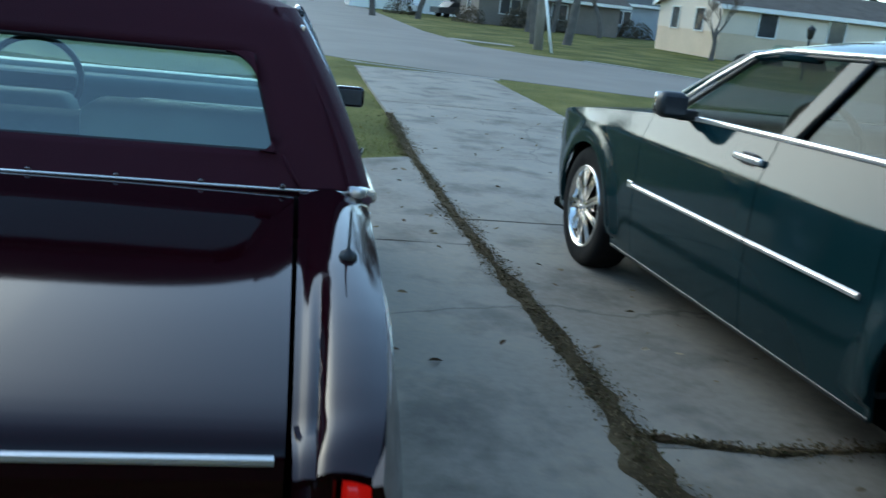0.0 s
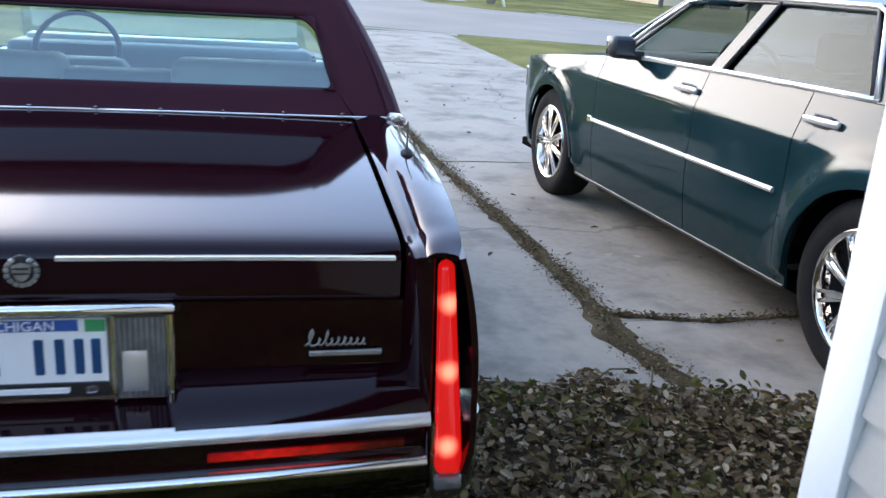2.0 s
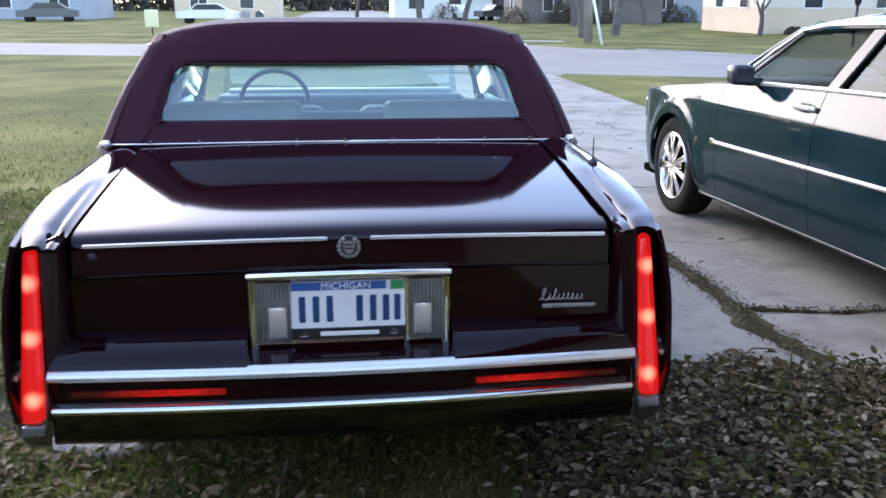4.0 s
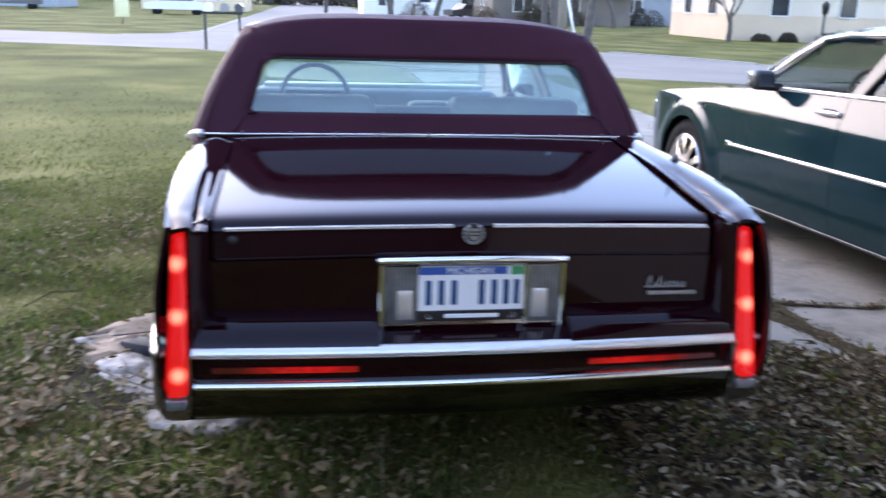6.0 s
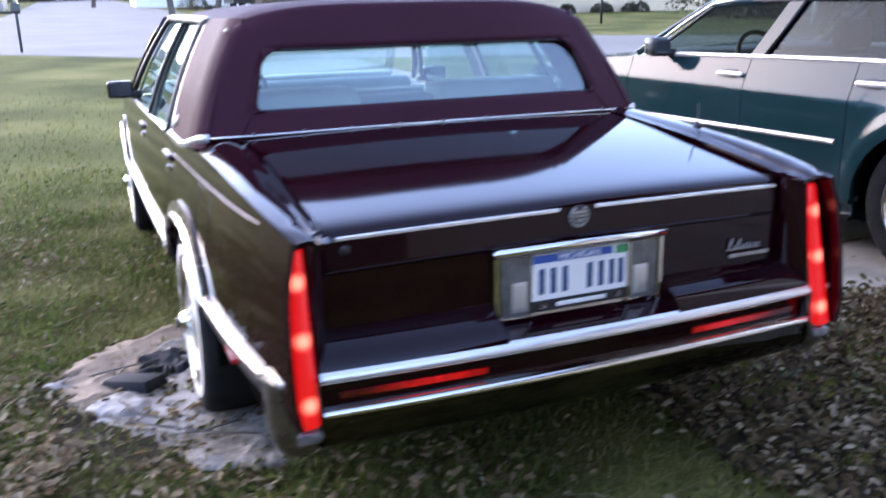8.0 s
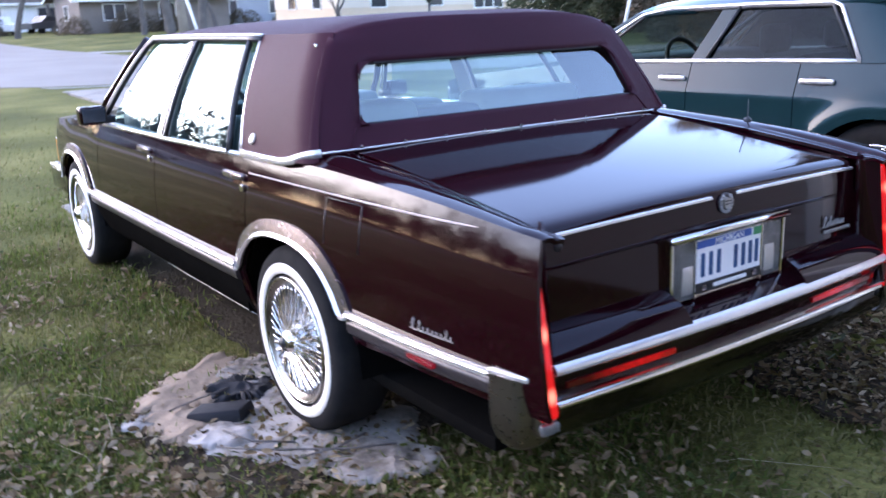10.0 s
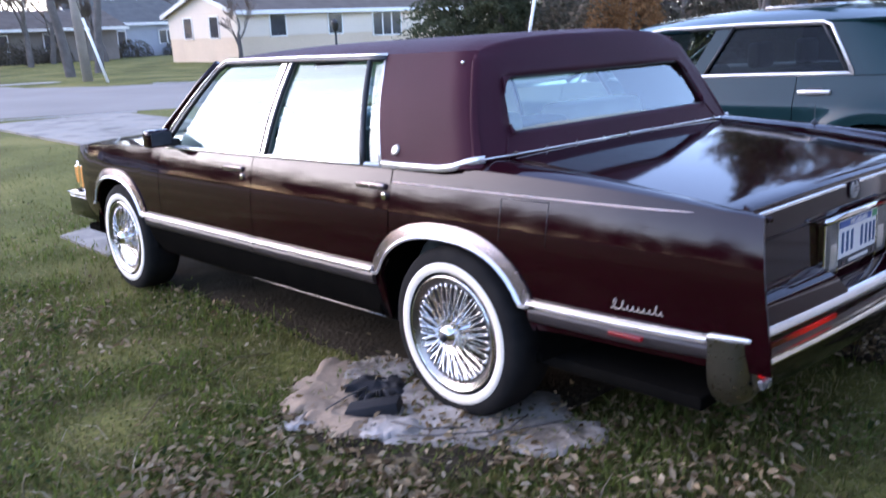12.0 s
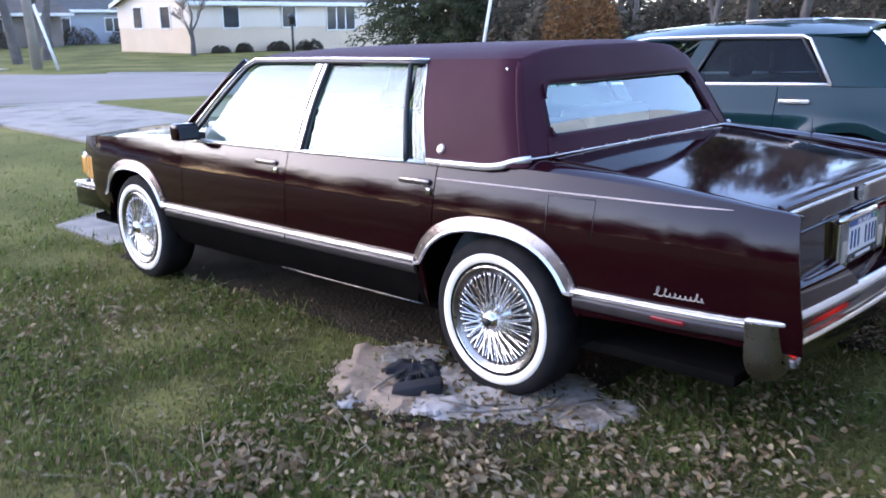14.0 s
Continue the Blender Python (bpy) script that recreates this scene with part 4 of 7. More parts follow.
def band(car, name, xf, y0, y1, z0, z1, material, out, bevel=0.006, n=16):
    """A flat rub strip along a car's side."""
    for s in (-1, 1):
        def f(u, v, s=s):
            y = y0 + (y1 - y0) * u
            z = z0 + (z1 - z0) * v
            k = min(1.0, 4 * min(v, 1 - v) + 0.2)
            return s * (xf(y, z) + out * k), y, z
        part(name, grid(name, f, n, 6, material, s * 0.02), car)


# ---------- burgundy sedan ----------
sedan = thing("sedan", "dark burgundy sedan with padded vinyl roof and lit tail lights", "car", pose(0.0, 0, 0.0476, -SLOPE, 0, 0))
c_half = table((-0.15, 0.79), (-0.05, 0.815), (0.1, 0.842), (0.35, 0.868), (0.77, 0.885), (1.5, 0.905), (2.2, 0.91), (3.5, 0.908), (4.2, 0.89), (4.6, 0.86), (4.86, 0.80), (5.0, 0.74))


def cx(y, z):
    hi, lo = max(0.0, z - 0.62) / 0.28, max(0.0, 0.50 - z) / 0.25
    return c_half(y) - 0.048 * hi ** 2 - 0.085 * lo ** 1.6


c_top = table((-0.10, 0.838), (0.0, 0.858), (0.3, 0.893), (0.6, 0.910), (0.93, 0.922), (1.2, 0.912), (1.44, 0.906), (2.3, 0.898), (3.3, 0.893), (3.6, 0.889), (4.2, 0.868), (4.6, 0.846), (4.9, 0.822))
R_ARCH, F_ARCH = (1.085, 0.30, 0.395, 0.375), (3.985, 0.30, 0.395, 0.385)


def c_low(y):
    b = float(np.interp(y, [-0.1, 0.05, 0.5, 0.68, 0.7, 1.48, 3.59, 4.38, 4.9], [0.42, 0.42, 0.42, 0.41, 0.40, 0.285, 0.285, 0.31, 0.33]))
    return max(b, arch(y, *R_ARCH), arch(y, *F_ARCH))


car_sides(sedan, cx, c_low, c_top, (("rear_quarter_panel", -0.025, 1.385), ("rear_door", 1.391, 2.392), ("front_door", 2.398, 3.37), ("front_fender", 3.376, 4.86)), PAINT, tail=lambda z: -0.046 - 0.055 * (0.86 - max(z, 0.5)) / 0.45)
# upper strips of the rear wings between side and boot lid
LID_X = 0.688
lid_z = table((-0.05, 0.856), (0.04, 0.845), (0.1, 0.8575), (0.2, 0.8720), (0.5, 0.9105), (0.95, 0.948), (1.1, 0.950))
for s in (-1, 1):
    def f(u, v, s=s):
        y = -0.052 + 1.042 * u
        yy = max(y, -0.03)
        a, b = Vector((cx(yy, c_top(yy)), c_top(yy))), Vector((LID_X + 0.004, lid_z(yy) - 0.004))
        p = a.lerp(b, v)
        z = p.y + 0.016 * math.sin(math.pi * min(1, v * 1.1)) * (0.6 + 0.4 * u)
        k = min(1.0, max(0.0, (0.45 - y) / 0.45))
        z -= 0.009 * k ** 0.5 * math.exp(-((v - 0.70) / 0.06) ** 2)
        drop = max(0.0, (0.035 - y) / 0.087)
        return s * (p.x - 0.006 * drop * (1 - v)), y, z - 0.040 * drop ** 1.8 * 0.35
    part("rear_wing", grid("rear_wing", f, 44, 18, PAINT, -0.012), sedan)
LID = [(0.955, 0.9600), (0.90, 0.9562), (0.85, 0.9521), (0.80, 0.9477), (0.75, 0.9430), (0.70, 0.9379), (0.65, 0.9325), (0.60, 0.9268), (0.55, 0.9209), (0.50, 0.9148), (0.45, 0.9085), (0.40, 0.9021), (0.35, 0.8955), (0.30, 0.8888), (0.25, 0.8820), (0.20, 0.8752), (0.15, 0.8683), (0.11, 0.8625), (0.08, 0.8572), (0.060, 0.8520), (0.045, 0.8455), (0.035, 0.8360), (0.029, 0.8220), (0.025, 0.752), (0.0205, 0.7495), (0.0205, 0.747), (0.028, 0.745)]
part("boot_lid", profile("boot_lid", LID, -LID_X + 0.004, LID_X - 0.004, 24, PAINT, bow=0.012, thick=0.015, crown=0.012), sedan, "glossy burgundy boot lid reflecting the sky")
part("rear_panel", profile("rear_panel", [(0.024, 0.742), (0.022, 0.68), (0.020, 0.600)], -LID_X - 0.008, LID_X + 0.008, 24, PAINT, bow=0.012, thick=0.015, crown=0.010), sedan)
for s in (-1, 1):
    # inner return of each tail fin
    def f(u, v, s=s):
        z = 0.50 + 0.365 * v
        y0 = -0.020 - 0.05 * (0.86 - z) / 0.45
        y = 0.035 + (y0 - 0.035) * u
        return s * (0.692 + 0.045 * u ** 2), y, z - 0.02 * u * v
    part("tail_fin_inner", grid("tail_fin_inner", f, 8, 10, PAINT, s * 0.006), sedan)

    def fin(x, y, z):
        back = -0.012 - 0.055 * (0.86 - z) / 0.45 + 0.026 * min(max((z - 0.44) / 0.08, 0.0), 1.0)
        t = (y - 0.0) / 0.16
        return s * (x if x < 0.76 else min(x, cx(0.0, z) - 0.002)), back + t * (0.17 - back), z
    part("tail_fin", box("tail_fin", (0.733, 0, 0.40), (0.825, 0.16, 0.848), PAINT, 0.010, 3, fin), sedan)

    def lens(x, y, z):
        back = -0.028 - 0.055 * (0.86 - z) / 0.45 + 0.026 * min(max((z - 0.44) / 0.08, 0.0), 1.0)
        w = 0.026 * max(0, (z - 0.62) / 0.21) ** 1.5
        return s * (x - (w if x > 0.77 else 0)), back + y, z
    tl = part("tail_light", box("tail_light", (0.7420, 0.004, 0.366), (0.812, 0.03, 0.836), CAPCHROME, 0.016, 3, lens), sedan, "tall narrow tail light in a chrome frame, lit red")
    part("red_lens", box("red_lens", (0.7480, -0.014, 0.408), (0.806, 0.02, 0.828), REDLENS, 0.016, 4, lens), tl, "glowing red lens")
    part("reversing_lens", box("reversing_lens", (0.748, -0.006, 0.374), (0.804, 0.02, 0.402), CLEAR, 0.006, 2, lens), tl, "small clear lower lens")

    def capf(u, v, s=s):
        """A rounded cap: u runs round the rear corner, v down to a rounded foot."""
        z = 0.512 - 0.202 * v
        k = (1 - max(0.0, (v - 0.45) / 0.55) ** 2.4) ** 0.5 if v < 1 else 0.0
        a = u * math.pi / 2
        x = 0.742 + 0.108 * math.sin(a) ** 0.55
        y = 0.055 - 0.118 * max(0.0, math.cos(a)) ** 0.55
        return s * (0.785 + (x - 0.785) * (0.35 + 0.65 * k)), 0.0 + (y - 0.0) * (0.12 + 0.88 * k), z
    part("bumper_end_cap", grid("bumper_end_cap", capf, 24, 18, CAPCHROME, 0.004), sedan, "chrome bumper end cap with a rounded foot")
    part("end_cap_strip", box("end_cap_strip", (0.806, -0.066, 0.508), (0.858, 0.055, 0.526), BRIGHT, 0.007, 2, lambda x, y, z, s=s: (s * (x - (0.030 if (y < -0.05 and x > 0.83) else 0)), y, z)), sedan)
# bumper
for x0, x1 in ((-0.735, -0.262), (0.262, 0.735)):
    part("bumper_ledge", profile("bumper_ledge", [(0.03, 0.603), (0.0, 0.599), (-0.055, 0.571), (-0.082, 0.543), (-0.088, 0.528)], x0, x1, 16, PAINT, bow=0.03, thick=0.012), sedan)
    side = min(x0, x1, key=abs)
    part("recess_cheek", prism("recess_cheek", [(0.034, 0.601), (0.004, 0.597), (-0.051, 0.569), (-0.078, 0.541), (-0.084, 0.530), (0.034, 0.530)], side - 0.003, side + 0.003, PAINT, 0), sedan)
part("plate_recess_floor", profile("plate_recess_floor", [(0.032, 0.556), (0.006, 0.549), (-0.040, 0.541), (-0.084, 0.530)], -0.262, 0.262, 12, PAINT, thick=0.006), sedan, "dark floor of the plate recess")
part("bumper_chrome_strip", profile("bumper_chrome_strip", [(-0.078, 0.534), (-0.092, 0.529), (-0.100, 0.518), (-0.101, 0.511), (-0.097, 0.505), (-0.080, 0.503)], -0.738, 0.738, 20, BRIGHT, bow=0.03, thick=0.004), sedan, "bright chrome strip")
part("bumper_recess", profile("bumper_recess", [(-0.086, 0.506), (-0.080, 0.49), (-0.074, 0.47), (-0.074, 0.436)], -0.735, 0.735, 20, PAINT, bow=0.03, thick=0.01), sedan)
part("bumper_lower_strip", profile("bumper_lower_strip", [(-0.070, 0.440), (-0.094, 0.437), (-0.102, 0.429), (-0.102, 0.423), (-0.098, 0.418), (-0.07, 0.417)], -0.735, 0.735, 20, CHROME, bow=0.03, thick=0.004), sedan, "bright chrome strip")
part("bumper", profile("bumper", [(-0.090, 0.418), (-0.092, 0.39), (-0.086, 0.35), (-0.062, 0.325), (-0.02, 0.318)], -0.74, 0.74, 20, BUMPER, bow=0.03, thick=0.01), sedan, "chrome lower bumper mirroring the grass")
for s in (-1, 1):
    part("bumper_reflector", profile("bumper_reflector", [(-0.072, 0.474), (-0.080, 0.472), (-0.080, 0.458), (-0.072, 0.456)], *sorted((s * 0.315, s * 0.69)), 10, REDBAR, bow=0.03, thick=0.003), sedan, "slim red reflector with its gleam painted as glow")
# boot strip, badges, lock
for x0, x1 in ((-0.655, -0.055), (0.055, 0.672)):
    part("boot_trim_strip", profile("boot_trim_strip", [(0.034, 0.831), (0.0255, 0.829), (0.0250, 0.822), (0.033, 0.820)], x0, x1, 12, BRIGHT, bow=0.012, thick=0.002, crown=0.010), sedan, "thin bright strip")
em = part("boot_emblem", lathe("boot_emblem", [(0.0, 0.037), (-0.003, 0.037), (-0.004, 0.033), (-0.004, 0.0)], RUBSTRIP, 28), sedan, "round emblem, a silver crest inside a silver wreath", pose(0, 0.026, 0.805, 0, 0, 90) @ Matrix.Diagonal((1, 0.80, 0.80, 1)))
leaf = box("wreath_leaf", (-0.0095, -0.0055, 0.026), (-0.004, 0.0055, 0.037), SILVERTXT, 0.002, 1)
for k in range(13):
    part("wreath_leaf", leaf, em, "", pose(0, 0, 0, 36 + 24 * k, 0, 0))
part("crest", prism("crest", [(-0.019, 0.016), (0.0, 0.021), (0.019, 0.016), (0.018, -0.004), (0.010, -0.017), (0.0, -0.022), (-0.010, -0.017), (-0.018, -0.004)], -0.011, -0.005, SILVERTXT, 0), em)
for z in (0.009, -0.003):
    part("crest_band", box("crest_band", (-0.0125, -0.016, z - 0.002), (-0.010, 0.016, z + 0.002), RUBSTRIP), em)
part("boot_lock", lathe("boot_lock", [(0, 0.013), (-0.004, 0.012), (-0.005, 0.0)], RUBSTRIP, 16), sedan, "", pose(-0.635, 0.036, 0.79, 0, 0, 90))
def script(name, x0, z0, length, height, yf, material, seed, car, label, side=0):
    """A flowing metal script: one bent wire of loops of uneven height, with a tall first loop."""
    rnd = random.Random(seed)
    pts, n = [], 9
    hs = [1.0] + [rnd.choice((0.42, 0.45, 0.9, 0.5)) for _ in range(n - 1)]
    for k, h in enumerate(hs):
        w = length / n * (1.5 if k == 0 else 0.94)
        off = 0 if k == 0 else length / n * 0.5
        for a in np.linspace(0, 2 * math.pi, 9):
            px = x0 + off + length / n * (k + a / (2 * math.pi)) + 0.30 * w * math.sin(a)
            pz = z0 + height * h * (0.5 - 0.5 * math.cos(a))
            pts.append((px + 0.25 * (pz - z0), pz))
    me = tube(name, [(px, yf(px, pz), pz) if not side else (side * yf(px, pz), px, pz) for px, pz in pts], 0.0026, material, 5)
    return part(name, me, car, label)


script("badge_script", 0.498, 0.646, 0.112, 0.034, lambda x, z: 0.0205, SILVERTXT, 4, sedan, "silver script badge")
part("badge_bar", box("badge_bar", (0.506, 0.016, 0.624), (0.650, 0.0245, 0.635), SILVERTXT, 0.002, 1), sedan, "silver badge bar")
for s in (-1, 1):
    sb = script("side_badge", -0.368, 0.547, 0.165, 0.032, lambda y, z: cx(-y, z) + 0.003, SILVERTXT, 7, sedan, "silver script badge", s)
    for v in sb.data.vertices:
        v.co.y = -v.co.y
    sb.data.flip_normals()
# number plate and its surround
pp = part("plate_surround", profile("plate_surround", [(0.028, 0.757), (0.004, 0.755), (0.004, 0.752), (0.016, 0.750), (0.016, 0.562), (0.002, 0.556), (0.002, 0.549), (0.028, 0.547)], -0.268, 0.268, 8, CHROME, thick=0.004), sedan, "chrome and grey number plate recess")
part("plate_top_bar", tube("plate_top_bar", [(-0.270, 0.006, 0.757), (-0.266, -0.006, 0.760), (0, -0.010, 0.762), (0.266, -0.006, 0.760), (0.270, 0.006, 0.757)], 0.012, CHROME, 10), pp, "thick chrome bar")
for s in (-1, 1):
    def ribbed(u, v, s=s):
        return s * 0.205 + 0.046 * (2 * u - 1), 0.004 - 0.0022 * abs(math.sin(9 * math.pi * u)) - 0.002 * math.sin(math.pi * v), 0.574 + 0.166 * v
    part("reversing_lamp", grid("reversing_lamp", ribbed, 54, 6, CLEAR, 0.006), pp, "ribbed clear reversing lamp")

    # Bright reflector pushed out before the lens to carry its glint of sky.
    def inner(u, v, s=s):
        k = max(0.0, math.sin(math.pi * u)) ** 0.5 * max(0.0, math.sin(math.pi * v)) ** 0.5
        return s * 0.194 + 0.024 * (2 * u - 1), 0.0015 - 0.0050 * k - 0.0018 * abs(math.sin(9 * math.pi * u)), 0.588 + 0.085 * v
    part("lamp_reflector", grid("lamp_reflector", inner, 48, 14, BRIGHT), pp, "bright ribbed reflector set before the lens to show a sky glint")
    part("surround_side", box("surround_side", (s * 0.262 - 0.006, -0.002, 0.552), (s * 0.262 + 0.006, 0.02, 0.752), CHROME, 0.003, 1), pp)
    part("surround_post", box("surround_post", (s * 0.155 - 0.004, -0.0, 0.565), (s * 0.155 + 0.004, 0.02, 0.745), CHROME, 0.002, 1), pp)
pp.matrix_basis = Matrix.Translation((0, 0, 0.0057)) @ Matrix.Diagonal((0.957, 1, 0.966, 1))
pl = part("number_plate", box("number_plate", (-0.150, -0.001, 0.580), (0.150, 0.003, 0.738), PLATEWHITE, 0.003, 1), sedan, "white number plate with blue top band in a black holder")
part("plate_band", box("plate_band", (-0.148, -0.003, 0.714), (0.100, 0.0, 0.736), PLATEBLUE), pl, "blue band")
part("plate_sticker", box("plate_sticker", (0.112, -0.003, 0.712), (0.148, 0.0, 0.736), STICKER), pl, "green sticker")
part("state_name", flat_text("MICHIGAN", 0.027, PLATEWHITE, "state_name"), pl, "white lettering", pose(-0.005, -0.0042, 0.7165, 90, 0, 0))
for k, x in enumerate((-0.130, -0.094, -0.058, 0.020, 0.056, 0.090, 0.120)):
    part("plate_bar", box("plate_bar", (x + 0.001, -0.003, 0.624), (x + 0.018, 0.0, 0.697), BARBLUE, 0.002, 1), pl, "plain dark blue bar")
part("plate_holder", box("plate_holder", (-0.152, -0.004, 0.576), (0.152, 0.0, 0.608), BLACK, 0.002, 1), pl, "black dealer strip")
part("holder_bar", box("holder_bar", (-0.075, -0.0055, 0.586), (0.080, -0.003, 0.598), PLATEWHITE, 0.002, 1), pl, "plain white bar")
for x in (-0.118, 0.118):
    part("holder_screw", box("holder_screw", (x - 0.012, -0.0055, 0.585), (x + 0.012, -0.003, 0.600), MOULD, 0.004, 1), pl)
pl.matrix_basis = Matrix.Translation((-0.006, 0, 0.0209)) @ Matrix.Diagonal((0.97, 1, 0.95, 1))
# side strips and rub strips
strip(sedan, "side_pinstripe", cx, -0.02, 1.38, 0.853, 0.0034, PINSTRIPE, 0.001)
for y0, y1 in ((0.055, 0.688), (1.487, 2.392), (2.398, 3.37), (3.376, 3.585)):
    band(sedan, "rub_strip", cx, y0, y1, 0.439, 0.491, RUBSTRIP, 0.016)
    band(sedan, "rub_strip_trim", cx, y0, y1, 0.497, 0.513, BRIGHT, 0.022, n=10)
# Near-black band over the painted sill, standing in for its shade.
band(sedan, "sill_shade_band", cx, 1.485, 3.585, 0.287, 0.437, UNDER, 0.003, n=20)
for s in (-1, 1):
    part("side_marker", box("side_marker", (s * 0.862 - 0.026, 0.25, 0.464), (s * 0.862 + 0.026, 0.37, 0.478), REDMARK, 0.004, 2), sedan, "dim red side marker lens")
for well in (R_ARCH, F_ARCH):
    arch_lip(sedan, cx, *well, MOULD, 0.052, 0.018, zend=0.50)
    arch_lip(sedan, cx, *well, BRIGHT, 0.016, 0.026, name="wheel_arch_bead", zend=0.50)
for s in (-1, 1):
    for y in (1.50, 2.56):
        hd = part("door_handle", box("door_handle", (s * cx(y, 0.832) - 0.014, y - 0.09, 0.820), (s * cx(y, 0.832) + 0.014, y + 0.09, 0.846), MOULD, 0.008, 2), sedan, "chrome pull-up door handle")
        part("lock_button", box("lock_button", (s * cx(y, 0.80) - 0.010, y - 0.10, 0.785), (s * cx(y, 0.80) + 0.010, y - 0.075, 0.812), CHROME, 0.005, 2), hd)
for s in (-1, 1):
    # Thin bright tube drawn in place of the highlight on the sill's lower edge.
    part("sill_edge", tube("sill_edge", [(s * (cx(y, 0.285) + 0.001), y, 0.283) for y in np.linspace(1.52, 2.55, 8)], 0.0022, CAPCHROME, 6, 0.6), sedan, "thin bright line standing for the highlight along the sill's edge")
# fuel flap outline on the left wing
for a, b in (((0.62, 0.84), (0.82, 0.84)), ((0.82, 0.84), (0.82, 0.70)), ((0.62, 0.84), (0.62, 0.70))):
    part("fuel_flap_gap", tube("fuel_flap_gap", [(-(cx(p[0], p[1]) + 0.0005), p[0], p[1]) for p in (a, ((a[0] + b[0]) / 2, (a[1] + b[1]) / 2), b)], 0.002, BLACK, 5), sedan)


# greenhouse
def gx(z):
    """Half width of the cabin, its sides barrelled outwards."""
    t = min(max((z - 0.907) / 0.411, 0.0), 1.0)
    return 0.865 - 0.477 * (z - 0.907) + 0.016 * math.sin(math.pi * t)


def gside(s, y, z, d=0.0):
    return s * (gx(z) + d), y, z


def rear_y(z):
    return 0.986 + 0.48 * (z - 1.028)


def side_pane(name, s, o, d, material, thick=0.0):
    """A pane or pillar that follows the barrelled cabin side through four (y, z) corners."""
    c = [Vector(p) for p in o]

    def f(u, v):
        p = c[0].lerp(c[1], u).lerp(c[3].lerp(c[2], u), v)
        return gside(s, p.x, p.y, d)
    return grid(name, f, 6, 14, material, thick)


def side_bar(name, s, pts, r, d, material, n=8):
    """A bar along the barrelled cabin side through (y, z) points."""
    out = []
    for a, b in zip(pts, pts[1:]):
        out += [gside(s, a[0] + (b[0] - a[0]) * k / 6, a[1] + (b[1] - a[1]) * k / 6, d) for k in range(6)]
    return tube(name, out + [gside(s, *pts[-1], d)], r, material, n)


ROOF_Z, RAIL_X, RAIL_Z = 1.382, 0.668, 1.318
roof_y = lambda t: 1.150 + 1.79 * t


def roof(u, v):
    t = 2 * v - 1
    y = roof_y(u)
    top = ROOF_Z - 0.020 * max(0, (u - 0.6) / 0.4) ** 2 - 0.022 * max(0, (0.10 - u) / 0.10) ** 2
    k = abs(t) ** 4.2
    x = (RAIL_X - 0.048 * max(0, (0.05 - u) / 0.05) ** 2.2) * math.copysign(abs(t) ** 0.92, t)
    return x, y, top - (top - RAIL_Z) * k


part("vinyl_roof", grid("vinyl_roof", roof, 34, 34, VINYL, -0.02), sedan, "padded dark burgundy vinyl roof")
for s in (-1, 1):
    def pillar(u, v, s=s):
        z = 0.925 + (RAIL_Z + 0.004 - 0.925) * v
        yf = 1.443 + (z - 0.907) * (1.602 - 1.443) / (1.30 - 0.907)
        yr = rear_y(z) + 0.005
        y = yf + (yr - yf) * u
        r = max(0, (u - 0.82) / 0.18)
        return s * (gx(z) - 0.045 * r ** 2.2 + 0.006 * math.sin(math.pi * v)), y, z
    part("vinyl_quarter", grid("vinyl_quarter", pillar, 22, 16, VINYL, -s * 0.02), sedan, "padded vinyl rear quarter")
    part("quarter_crest", lathe("quarter_crest", [(0.0, 0.022), (-0.004, 0.021), (-0.006, 0.014), (-0.006, 0.0)], SILVERTXT, 18), sedan, "round silver crest", pose(s * (gx(0.972) + 0.004), 1.375, 0.972, 0, -25 if s > 0 else 25, 180 if s > 0 else 0))
    part("coach_hook", box("coach_hook", (s * 0.682 - 0.006, 1.150, 1.272), (s * 0.682 + 0.006, 1.160, 1.288), CHROME, 0.004, 2), sedan)


WB, WT, WXB, WXT = 1.026, 1.218, 0.638, 0.580


def rear_shell(u, v):
    """The padded rear face: u across, v up."""
    z = 0.942 + (ROOF_Z - 0.022 - 0.942) * v
    t = 2 * u - 1
    half = gx(z) - 0.020 - 0.004 * v
    bulge = 0.022 * (1 - abs(t) ** 3)
    zz = z - (0.045 * abs(t) ** 4.2) * max(0, (v - 0.82) / 0.18)
    return t * half, rear_y(z) - bulge + 0.03 * (1 - 0.7 * v) * abs(t) ** 6, zz


nu_, nv_ = 40, 24
shell = []
for i in range(nu_ + 1):
    for j in range(nv_ + 1):
        shell.append(list(rear_shell(i / nu_, j / nv_)))
shell = np.array(shell).reshape(nu_ + 1, nv_ + 1, 3)


def win_half(z):
    return WXB + (WXT - WXB) * (z - WB) / (WT - WB)


# snap the nearest rows and columns to the window's edge
zs = shell[nu_ // 2, :, 2]
j0, j1 = int(np.argmin(abs(zs - WB))), int(np.argmin(abs(zs - WT)))
us = [-1.0 + 2 * i / nu_ for i in range(nu_ + 1)]
i0 = min(range(nu_ + 1), key=lambda i: abs(us[i] * (gx(1.12) - 0.03) + 0.61))
i1 = nu_ - i0
for j in range(j0, j1 + 1):
    z = WB + (WT - WB) * (j - j0) / (j1 - j0)
    for i in range(i0, i1 + 1):
        x = win_half(z) * (-1 + 2 * (i - i0) / (i1 - i0))
        k = abs(x) / (gx(z) - 0.02)
        shell[i, j] = (x, rear_y(z) - 0.022 * (1 - k ** 3), z)
